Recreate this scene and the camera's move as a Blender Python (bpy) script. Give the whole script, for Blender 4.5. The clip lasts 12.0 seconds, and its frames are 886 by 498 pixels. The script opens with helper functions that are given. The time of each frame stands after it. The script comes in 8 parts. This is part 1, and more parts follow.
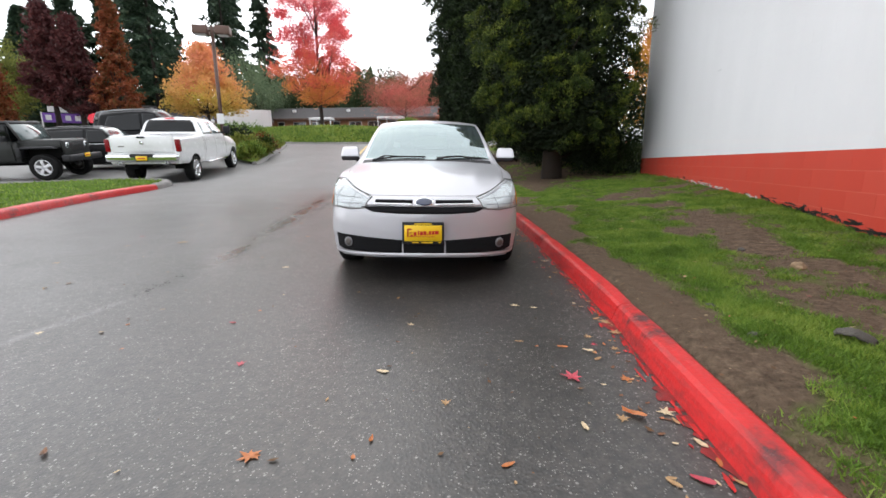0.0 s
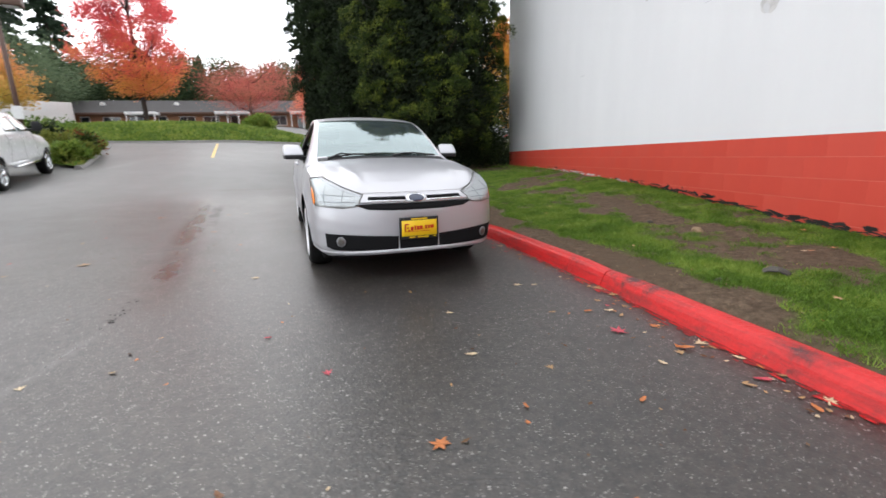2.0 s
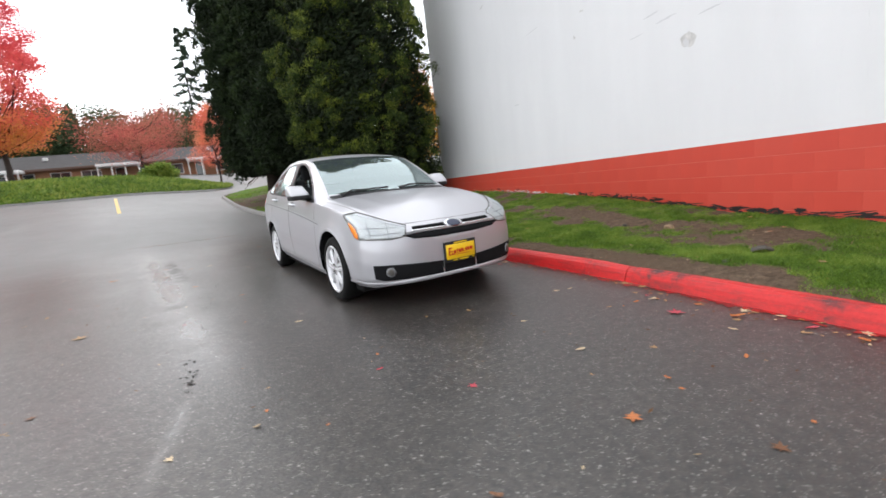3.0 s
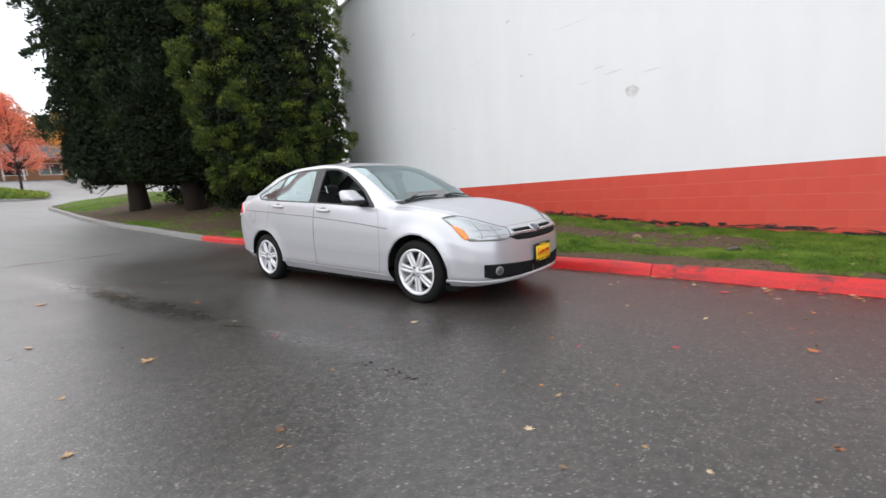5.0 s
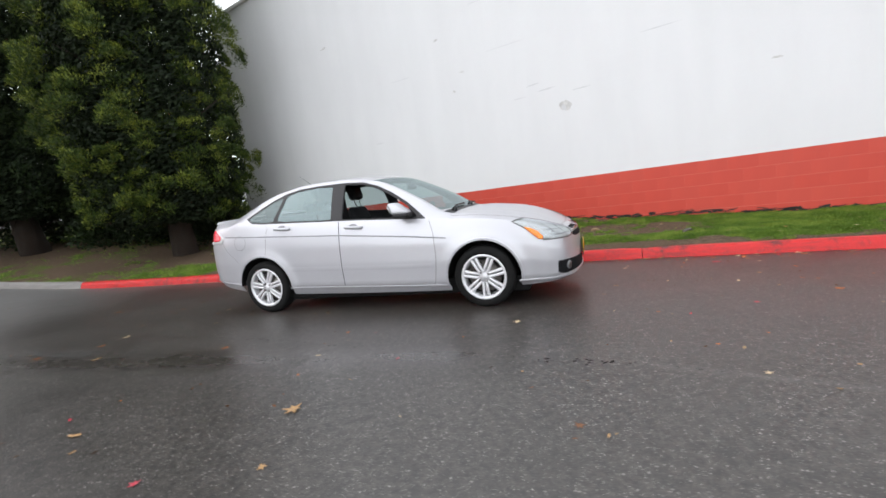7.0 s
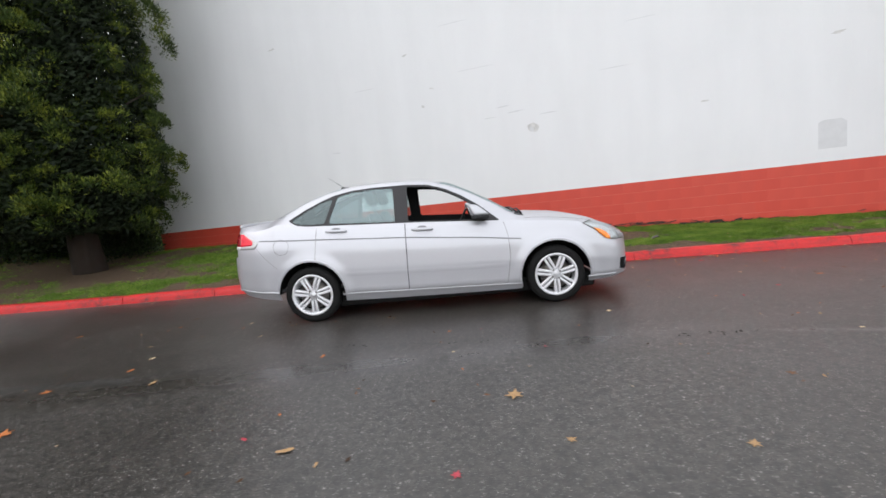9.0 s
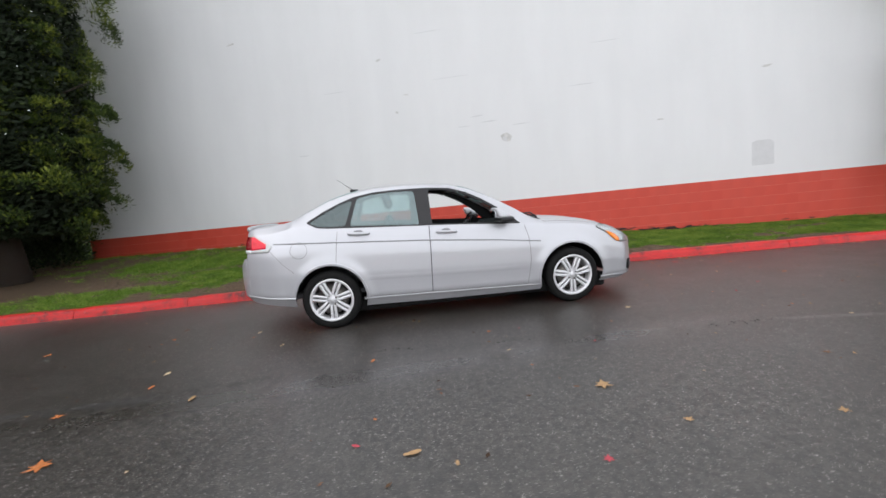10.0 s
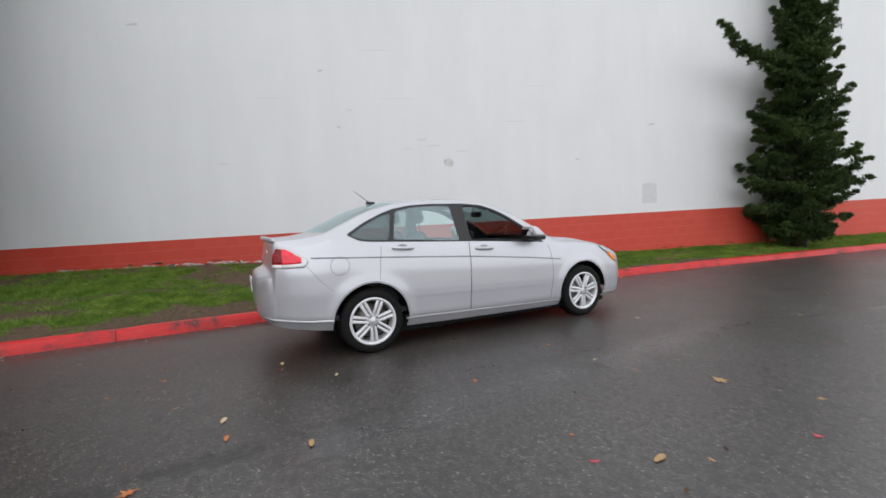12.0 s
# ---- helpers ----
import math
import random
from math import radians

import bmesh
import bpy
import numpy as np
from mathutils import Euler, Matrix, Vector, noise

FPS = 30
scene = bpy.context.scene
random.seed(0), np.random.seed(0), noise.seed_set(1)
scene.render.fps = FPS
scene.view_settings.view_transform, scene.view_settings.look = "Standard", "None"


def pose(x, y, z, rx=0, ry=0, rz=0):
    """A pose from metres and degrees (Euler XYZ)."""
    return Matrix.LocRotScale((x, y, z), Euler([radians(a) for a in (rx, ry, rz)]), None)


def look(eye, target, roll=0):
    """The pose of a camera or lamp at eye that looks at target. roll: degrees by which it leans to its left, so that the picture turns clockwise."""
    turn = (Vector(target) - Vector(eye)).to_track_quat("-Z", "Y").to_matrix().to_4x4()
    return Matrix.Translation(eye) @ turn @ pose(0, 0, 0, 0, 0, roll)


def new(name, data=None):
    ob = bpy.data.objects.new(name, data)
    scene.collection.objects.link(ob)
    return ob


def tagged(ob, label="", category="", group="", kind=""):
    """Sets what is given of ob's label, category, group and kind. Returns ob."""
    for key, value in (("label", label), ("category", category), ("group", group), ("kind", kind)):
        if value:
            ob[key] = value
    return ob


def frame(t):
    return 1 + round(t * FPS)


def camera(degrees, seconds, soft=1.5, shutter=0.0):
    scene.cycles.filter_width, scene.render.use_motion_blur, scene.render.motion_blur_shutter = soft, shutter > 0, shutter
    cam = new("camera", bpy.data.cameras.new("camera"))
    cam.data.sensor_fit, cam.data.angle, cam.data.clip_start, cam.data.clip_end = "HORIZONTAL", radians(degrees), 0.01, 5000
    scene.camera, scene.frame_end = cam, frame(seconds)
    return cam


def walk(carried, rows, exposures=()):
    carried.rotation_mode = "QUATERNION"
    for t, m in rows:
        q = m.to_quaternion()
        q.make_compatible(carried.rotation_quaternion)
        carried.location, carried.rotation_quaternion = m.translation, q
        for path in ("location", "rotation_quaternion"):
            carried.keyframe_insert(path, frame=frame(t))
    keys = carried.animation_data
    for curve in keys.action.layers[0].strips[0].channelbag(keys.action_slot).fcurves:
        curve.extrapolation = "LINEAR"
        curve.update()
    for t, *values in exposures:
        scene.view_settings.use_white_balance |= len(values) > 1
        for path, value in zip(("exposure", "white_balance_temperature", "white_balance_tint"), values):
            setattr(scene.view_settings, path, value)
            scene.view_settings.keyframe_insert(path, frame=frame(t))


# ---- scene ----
cam = camera(92.3, 12.0, soft=1.6, shutter=0.4)
METRES, EYE, TILT, LEAN, TURN = 11.24, 1.03, 1.55, 0.0, 3.7
ROWS = [
    (0.0, 0.0, 0.0, 0.0, -0.11, -12.96, 0.46),
    (0.5, -0.0064, -0.0031, 0.0001, -3.36, -13.13, -1.18),
    (1.0, -0.0288, -0.0112, 0.001, -11.55, -13.67, -1.71),
    (1.5, -0.0595, -0.0083, -0.0003, -14.63, -14.26, 0.85),
    (2.0, -0.0968, 0.002, 0.0016, -19.63, -13.75, 1.38),
    (2.5, -0.143, 0.0083, 0.0037, -27.13, -11.25, 2.84),
    (3.0, -0.1871, 0.0242, 0.0052, -31.92, -10.5, 6.02),
    (3.5, -0.2302, 0.0426, 0.0057, -37.08, -8.49, 4.26),
    (5.5, -0.3742, 0.1648, 0.0109, -56.12, -8.81, 1.93),
    (6.0, -0.3962, 0.1999, 0.0128, -61.05, -7.73, 1.06),
    (6.5, -0.4193, 0.2366, 0.0144, -67.4, -9.72, 5.73),
    (7.0, -0.4353, 0.2768, 0.0168, -70.87, -8.71, 6.71),
    (9.0, -0.483, 0.4488, 0.0194, -87.06, -7.71, 5.07),
    (9.5, -0.4821, 0.4925, 0.0205, -90.09, -7.24, 4.01),
    (10.0, -0.4839, 0.5375, 0.0208, -96.45, -7.26, 4.15),
    (10.5, -0.4753, 0.5799, 0.0193, -100.6, -7.34, 3.59),
    (11.0, -0.466, 0.6196, 0.0188, -107.55, -5.86, 2.86),
    (11.5, -0.4506, 0.6602, 0.0187, -113.41, -6.25, 3.63),
    (12.0, -0.4298, 0.6987, 0.0181, -115.63, -4.54, 1.54),
]
walk(cam, [(t, pose(0, 0, EYE, TILT, LEAN, TURN) @ pose(METRES * x, METRES * y, METRES * z, 90 + pitch, roll, yaw)) for t, x, y, z, yaw, pitch, roll in ROWS],
     [(0.0, 0.12), (7.0, 0.11), (9.0, -0.02), (10.0, -0.11), (12.0, -0.29)])

# ---- sky and light: a bright overcast day ----
world = bpy.data.worlds.new("overcast_sky")
scene.world = world
world.use_nodes = True
SUN_WAY = Vector((-0.30, 0.76, 0.58)).normalized()
wn, wl = world.node_tree.nodes, world.node_tree.links
wn.clear()
w_out, w_bg = wn.new("ShaderNodeOutputWorld"), wn.new("ShaderNodeBackground")
w_sky = wn.new("ShaderNodeTexSky")
w_sky.sky_type, w_sky.sun_disc = "NISHITA", False
w_sky.sun_elevation, w_sky.sun_rotation = radians(38), radians(-20)
w_co, w_sep = wn.new("ShaderNodeTexCoord"), wn.new("ShaderNodeSeparateXYZ")
w_map, w_cloud, w_ramp = wn.new("ShaderNodeMapRange"), wn.new("ShaderNodeTexNoise"), wn.new("ShaderNodeMapRange")
w_mul, w_mix, w_tint = wn.new("ShaderNodeMath"), wn.new("ShaderNodeMixRGB"), wn.new("ShaderNodeMixRGB")
w_map.inputs[1].default_value, w_map.inputs[2].default_value = 0.0, 1.0
w_map.inputs[3].default_value, w_map.inputs[4].default_value = 2.15, 1.24
# the cloud is brighter on the side where the sun stands behind it
w_side, w_glow = wn.new("ShaderNodeVectorMath"), wn.new("ShaderNodeMapRange")
w_side.operation, w_side.inputs[1].default_value = "DOT_PRODUCT", SUN_WAY
w_glow.inputs[1].default_value, w_glow.inputs[2].default_value = -1.0, 1.0
w_glow.inputs[3].default_value, w_glow.inputs[4].default_value = 0.84, 1.27
w_lit = wn.new("ShaderNodeMath")
w_lit.operation = "MULTIPLY"
w_cloud.inputs["Scale"].default_value, w_cloud.inputs["Detail"].default_value = 2.5, 4
w_ramp.inputs[3].default_value, w_ramp.inputs[4].default_value = 0.9, 1.1
w_mul.operation = "MULTIPLY"
w_tint.blend_type, w_tint.inputs[0].default_value = "MULTIPLY", 1.0
w_tint.inputs[2].default_value = (0.985, 1.0, 1.03, 1)
w_mix.inputs[0].default_value = 0.04
wl.new(w_co.outputs["Generated"], w_sep.inputs[0])
wl.new(w_co.outputs["Generated"], w_cloud.inputs["Vector"])
wl.new(w_sep.outputs[2], w_map.inputs[0])
wl.new(w_cloud.outputs[0], w_ramp.inputs[0])
wl.new(w_map.outputs[0], w_mul.inputs[0])
wl.new(w_ramp.outputs[0], w_mul.inputs[1])
wl.new(w_co.outputs["Generated"], w_side.inputs[0])
wl.new(w_side.outputs["Value"], w_glow.inputs[0])
wl.new(w_mul.outputs[0], w_lit.inputs[0])
wl.new(w_glow.outputs[0], w_lit.inputs[1])
wl.new(w_lit.outputs[0], w_tint.inputs[1])
wl.new(w_tint.outputs[0], w_mix.inputs[1])
wl.new(w_sky.outputs[0], w_mix.inputs[2])
wl.new(w_mix.outputs[0], w_bg.inputs[0])
w_bg.inputs[1].default_value = 1.0
wl.new(w_bg.outputs[0], w_out.inputs[0])

sun_data = bpy.data.lights.new("sun", "SUN")
sun_data.energy, sun_data.angle, sun_data.color = 0.85, radians(110), (1.0, 0.97, 0.93)
sun = new("sun", sun_data)
sun.matrix_world = look(SUN_WAY * 60 + Vector((0, 5, 0)), (0, 5, 0))


# ---- materials ----
class Mat:
    """A small builder for node materials."""

    def __init__(self, name, rough=0.6, metal=0.0, spec=0.5, coat=0.0):
        self.m = bpy.data.materials.new(name)
        self.m.use_nodes = True
        self.n, self.l = self.m.node_tree.nodes, self.m.node_tree.links
        self.p = self.n["Principled BSDF"]
        self.p.inputs["Roughness"].default_value = rough
        self.p.inputs["Metallic"].default_value = metal
        self.p.inputs["Specular IOR Level"].default_value = spec
        self.p.inputs["Coat Weight"].default_value = coat
        self.p.inputs["Coat Roughness"].default_value = 0.04
        self.co = self.n.new("ShaderNodeTexCoord").outputs["Object"]

    def noise(self, scale, detail=4, rough=0.55, stretch=None, co=None):
        t = self.n.new("ShaderNodeTexNoise")
        t.inputs["Scale"].default_value, t.inputs["Detail"].default_value = scale, detail
        t.inputs["Roughness"].default_value = rough
        src = co or self.co
        if stretch:
            mp = self.n.new("ShaderNodeMapping")
            mp.inputs["Scale"].default_value = stretch
            self.l.new(src, mp.inputs[0])
            src = mp.outputs[0]
        self.l.new(src, t.inputs["Vector"])
        return t.outputs[0]

    def voro(self, scale, out="Distance"):
        t = self.n.new("ShaderNodeTexVoronoi")
        t.inputs["Scale"].default_value = scale
        self.l.new(self.co, t.inputs["Vector"])
        return t.outputs[out]

    def rng(self, v, a, b, c=0.0, d=1.0):
        t = self.n.new("ShaderNodeMapRange")
        for i, x in enumerate((a, b, c, d)):
            t.inputs[i + 1].default_value = x
        self.l.new(v, t.inputs[0])
        return t.outputs[0]

    def mix(self, fac, a, b, mode="MIX"):
        t = self.n.new("ShaderNodeMixRGB")
        t.blend_type = mode
        for i, v in enumerate((fac, a, b)):
            if isinstance(v, (int, float)):
                t.inputs[i].default_value = v if i == 0 else (v, v, v, 1)
            elif isinstance(v, tuple):
                t.inputs[i].default_value = (*v, 1)
            else:
                self.l.new(v, t.inputs[i])
        return t.outputs[0]

    def math(self, op, a, b=0.0):
        t = self.n.new("ShaderNodeMath")
        t.operation = op
        for i, v in enumerate((a, b)):
            if isinstance(v, (int, float)):
                t.inputs[i].default_value = v
            else:
                self.l.new(v, t.inputs[i])
        return t.outputs[0]

    def rand(self):
        return self.n.new("ShaderNodeObjectInfo").outputs["Random"]

    def island(self):
        return self.n.new("ShaderNodeNewGeometry").outputs["Random Per Island"]

    def color(self, v):
        if isinstance(v, tuple):
            self.p.inputs["Base Color"].default_value = (*v, 1)
        else:
            self.l.new(v, self.p.inputs["Base Color"])
        return self

    def rough(self, v):
        self.l.new(v, self.p.inputs["Roughness"])
        return self

    def bump(self, v, strength=0.3, dist=0.01):
        t = self.n.new("ShaderNodeBump")
        t.inputs["Strength"].default_value, t.inputs["Distance"].default_value = strength, dist
        self.l.new(v, t.inputs["Height"])
        self.l.new(t.outputs[0], self.p.inputs["Normal"])
        return self


def simple(name, col, rough=0.5, metal=0.0, coat=0.0, vary=0.12, scale=9.0, bump=0.0, spec=0.5):
    """One base colour with fine variation in tone and gloss."""
    b = Mat(name, rough, metal, spec, coat)
    n1, n2 = b.noise(scale), b.noise(scale * 11)
    f = b.math("ADD", b.math("MULTIPLY", n1, 0.6), b.math("MULTIPLY", n2, 0.4))
    dark = tuple(c * (1 - vary) for c in col)
    light = tuple(min(1, c * (1 + vary)) for c in col)
    b.color(b.mix(b.rng(f, 0.3, 0.7), dark, light))
    b.rough(b.rng(n1, 0.3, 0.7, max(0.02, rough * 0.85), min(1, rough * 1.15)))
    if bump:
        b.bump(n2, bump, 0.01)
    return b.m


def leafy(name, cols, rough=0.55, trans=0.25, broad=0.6, share=0.45, low=None):
    """Foliage: each leaf takes its own tone between the given colours, and lets some light through."""
    b = Mat(name, rough, 0.0, 0.25)
    big = b.noise(broad, 2)
    f = b.math("ADD", b.math("MULTIPLY", b.island(), 1 - share), b.math("MULTIPLY", b.rng(big, 0.3, 0.7), share))
    if low:
        # the lowest boughs turn first
        sep = b.n.new("ShaderNodeSeparateXYZ")
        b.l.new(b.co, sep.inputs[0])
        f = b.math("ADD", b.math("MULTIPLY", f, 0.75), b.rng(sep.outputs[2], low[0], low[1], 0.55, -0.12))
    ramp = b.n.new("ShaderNodeValToRGB")
    e = ramp.color_ramp.elements
    e[0].color, e[-1].color = (*cols[0], 1), (*cols[-1], 1)
    for i, c in enumerate(cols[1:-1]):
        e.new((i + 1) / (len(cols) - 1)).color = (*c, 1)
    b.l.new(f, ramp.inputs[0])
    b.color(ramp.outputs[0])
    tr, mx = b.n.new("ShaderNodeBsdfTranslucent"), b.n.new("ShaderNodeMixShader")
    b.l.new(ramp.outputs[0], tr.inputs[0])
    mx.inputs[0].default_value = trans
    b.l.new(b.p.outputs[0], mx.inputs[1])
    b.l.new(tr.outputs[0], mx.inputs[2])
    b.l.new(mx.outputs[0], b.n["Material Output"].inputs[0])
    return b.m


def glass(name, tint=(0.75, 0.8, 0.8), f0=0.08, rough=0.0, pale_sky=0.0, most=1.0):
    """A window pane: see-through with a tint, mirroring more at a flat angle; an optional flat pale blue stands in for
    mirrored sky.
    """
    m = bpy.data.materials.new(name)
    m.use_nodes = True
    n, l = m.node_tree.nodes, m.node_tree.links
    n.clear()
    out, mx, tr, gl, fr = (n.new("ShaderNode" + k) for k in ("OutputMaterial", "MixShader", "BsdfTransparent", "BsdfGlossy", "LayerWeight"))
    tr.inputs[0].default_value = (*tint, 1)
    gl.inputs["Roughness"].default_value = rough
    fr.inputs[0].default_value = 0.5
    pw, sc = n.new("ShaderNodeMath"), n.new("ShaderNodeMapRange")
    pw.operation, pw.inputs[1].default_value = "POWER", 4.0
    sc.inputs[3].default_value, sc.inputs[4].default_value = f0, most
    gl.inputs["Color"].default_value = (0.82, 0.95, 0.96, 1)
    l.new(fr.outputs["Facing"], pw.inputs[0])
    l.new(pw.outputs[0], sc.inputs[0])
    l.new(sc.outputs[0], mx.inputs[0])
    l.new(gl.outputs[0], mx.inputs[2])
    if pale_sky:
        df, m2 = n.new("ShaderNodeBsdfDiffuse"), n.new("ShaderNodeMixShader")
        df.inputs[0].default_value = (0.52, 0.66, 0.68, 1)
        m2.inputs[0].default_value = pale_sky
        l.new(tr.outputs[0], m2.inputs[1])
        l.new(df.outputs[0], m2.inputs[2])
        l.new(m2.outputs[0], mx.inputs[1])
    else:
        l.new(tr.outputs[0], mx.inputs[1])
    l.new(mx.outputs[0], out.inputs[0])
    return m


def asphalt_material():
    """Damp tarmac in two mats: coarse dark chippings beside the kerb, a smoother and wetter mat beyond a crumbling joint."""
    b = Mat("wet_asphalt", 0.3, 0.0, 0.80)
    big, mid, fine = b.noise(0.22, 4), b.noise(1.7, 5), b.noise(70, 4, 0.75)
    xyz = b.n.new("ShaderNodeSeparateXYZ")
    b.l.new(b.co, xyz.inputs[0])
    X, Y = xyz.outputs[0], xyz.outputs[1]
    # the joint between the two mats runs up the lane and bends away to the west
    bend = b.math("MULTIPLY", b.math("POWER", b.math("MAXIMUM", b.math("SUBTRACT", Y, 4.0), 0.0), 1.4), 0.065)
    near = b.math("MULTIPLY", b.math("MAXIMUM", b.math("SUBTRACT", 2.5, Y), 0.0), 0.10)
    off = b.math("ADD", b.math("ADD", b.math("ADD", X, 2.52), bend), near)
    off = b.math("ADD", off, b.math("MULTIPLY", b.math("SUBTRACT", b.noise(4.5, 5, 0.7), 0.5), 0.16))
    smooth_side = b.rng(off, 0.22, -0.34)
    tone = b.mix(b.rng(big, 0.35, 0.65), (0.050, 0.042, 0.036), (0.066, 0.056, 0.048))
    tone = b.mix(b.rng(mid, 0.4, 0.7), tone, (0.078, 0.067, 0.058))
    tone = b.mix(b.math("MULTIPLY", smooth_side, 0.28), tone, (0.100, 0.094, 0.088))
    # beyond a joint across the lane, sky sheen is put into a paler tone
    far_sheen = b.rng(b.math("SUBTRACT", Y, b.math("ADD", b.math("MULTIPLY", X, 0.35), 13.1)), -2.5, 1.0)
    clot = b.noise(24, 3, 0.6)
    tone = b.mix(b.rng(clot, 0.35, 0.60, 0.70, 0.0), tone, (0.009, 0.0085, 0.008))
    tone = b.mix(b.rng(fine, 0.35, 0.65, 0.75, 0.0), tone, (0.008, 0.008, 0.008))
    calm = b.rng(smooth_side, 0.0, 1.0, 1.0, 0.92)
    for scale, cut, amount in ((66, 0.865, 0.76), (125, 0.78, 0.86)):
        sep = b.n.new("ShaderNodeSeparateColor")
        b.l.new(b.voro(scale, "Color"), sep.inputs[0])
        speck = b.math("MULTIPLY", b.rng(sep.outputs[0], cut, cut + 0.05), b.rng(b.voro(scale), 0.42, 0.26))
        speck = b.math("MULTIPLY", speck, b.math("MULTIPLY", b.rng(sep.outputs[1], 0.0, 1.0, 0.10, 1.0), b.rng(clot, 0.36, 0.56, 0.30, 1.0)))
        tone = b.mix(b.math("MULTIPLY", b.math("MULTIPLY", speck, amount), calm), tone, (0.43, 0.41, 0.385))
    # the crumbling edge of the joint: loose, pitted and black
    reach = b.math("MULTIPLY", b.rng(Y, 6.6, 7.6), b.rng(Y, 9.6, 8.6))
    wide = b.rng(Y, 4.4, 5.6, 0.03, 0.16)
    crumb = b.math("MULTIPLY", b.math("MULTIPLY", b.rng(off, -0.02, 0.02), b.rng(b.math("SUBTRACT", off, wide), 0.04, -0.02)), b.math("MULTIPLY", b.rng(b.noise(7, 4, 0.7), 0.42, 0.54), b.math("MAXIMUM", b.rng(b.noise(0.8, 2), 0.44, 0.56), b.rng(Y, 4.8, 5.4))))
    crumb = b.math("MULTIPLY", crumb, reach)
    tone = b.mix(b.math("MULTIPLY", far_sheen, 0.62), tone, (0.160, 0.157, 0.154))
    b.color(b.mix(b.math("MULTIPLY", crumb, 0.5), tone, (0.008, 0.0075, 0.007)))
    wet = b.math("ADD", b.math("MULTIPLY", big, 0.5), b.math("MULTIPLY", mid, 0.3))
    wet = b.math("ADD", wet, b.math("MULTIPLY", fine, 0.2))
    rough = b.rng(wet, 0.38, 0.62, 0.34, 0.46)
    # water runs down along the joint
    run = b.math("ADD", b.math("ADD", X, 2.45), b.math("MULTIPLY", b.math("SUBTRACT", Y, 4.0), 0.165))
    run = b.math("ABSOLUTE", b.math("ADD", run, b.math("MULTIPLY", b.math("SUBTRACT", b.noise(3.0, 5, 0.7), 0.5), 0.30)))
    film = b.math("MULTIPLY", b.rng(run, 0.30, 0.02), b.rng(b.noise(2.2, 5, 0.6), 0.30, 0.46))
    film = b.math("MULTIPLY", film, b.math("MULTIPLY", b.rng(Y, 2.4, 3.9), b.rng(Y, 12.0, 8.6)))
    # a worn smooth line where the joint starts
    line = b.math("ABSOLUTE", b.math("ADD", b.math("ADD", X, 2.42), b.math("MULTIPLY", b.math("SUBTRACT", 2.82, Y), 0.165)))
    worn = b.math("MULTIPLY", b.math("MULTIPLY", b.rng(line, 0.060, 0.005), b.math("MULTIPLY", b.rng(Y, 2.95, 2.60), b.rng(Y, 0.3, 1.2))), b.rng(b.noise(14, 4, 0.6), 0.30, 0.52))
    film = b.math("MAXIMUM", film, worn)
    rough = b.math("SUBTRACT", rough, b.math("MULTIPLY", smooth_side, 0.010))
    rough = b.math("SUBTRACT", rough, b.math("MULTIPLY", film, 0.14))
    rough = b.math("ADD", rough, b.math("MULTIPLY", far_sheen, 0.14))
    b.rough(b.math("ADD", rough, b.math("MULTIPLY", crumb, 0.14)))
    h = b.math("ADD", b.math("MULTIPLY", fine, 0.6), b.math("ADD", b.voro(75), b.math("MULTIPLY", clot, 0.25)))
    h = b.math("MULTIPLY", h, b.rng(smooth_side, 0.0, 1.0, 1.0, 0.85))
    h = b.math("SUBTRACT", h, b.math("MULTIPLY", crumb, 0.3))
    h = b.math("MULTIPLY", h, b.rng(film, 0.0, 1.0, 1.0, 0.45))
    b.bump(h, 0.18, 0.006)
    return b.m


def block_material(name, lo, hi, dirt, rough=0.55):
    """Painted masonry: rolled paint with faint streaks, chips and splashes."""
    b = Mat(name, rough)
    streak = b.noise(1.0, 4, 0.5, (2.2, 2.2, 0.4))
    patch, fine = b.noise(0.7, 3), b.noise(60, 3)
    c = b.mix(b.rng(streak, 0.35, 0.7), lo, hi)
    c = b.mix(b.math("MULTIPLY", b.rng(patch, 0.45, 0.75), 0.35), c, dirt)
    c = b.mix(b.math("MULTIPLY", b.rand(), 0.10), c, dirt)
    b.color(c)
    b.rough(b.rng(streak, 0.3, 0.7, rough - 0.1, rough + 0.1))
    b.bump(fine, 0.25, 0.004)
    return b.m


def grass_ground_material():
    """Soil that shows between the blades, from bare brown earth to mossy green."""
    b = Mat("grass_soil", 0.9, 0.0, 0.12)
    a, c, f = b.noise(0.9, 5, 0.6), b.noise(4.5, 5), b.noise(40, 4)
    crumb = b.noise(16, 5, 0.7)
    soil = b.mix(b.rng(crumb, 0.35, 0.65), (0.066, 0.046, 0.032), (0.205, 0.146, 0.100))
    soil = b.mix(b.rng(f, 0.4, 0.7, 0.0, 0.6), soil, (0.104, 0.073, 0.049))
    green = b.mix(f, (0.045, 0.092, 0.010), (0.125, 0.205, 0.022))
    at = b.n.new("ShaderNodeAttribute")
    at.attribute_name = "growth"
    k = b.math("ADD", at.outputs["Fac"], b.math("MULTIPLY", b.math("SUBTRACT", c, 0.5), 0.8))
    b.color(b.mix(b.rng(k, 0.30, 0.75), b.mix(b.rng(a, 0.4, 0.65), soil, (0.122, 0.086, 0.058)), green))
    b.bump(b.math("ADD", f, b.math("MULTIPLY", crumb, 1.5)), 0.9, 0.04)
    return b.m


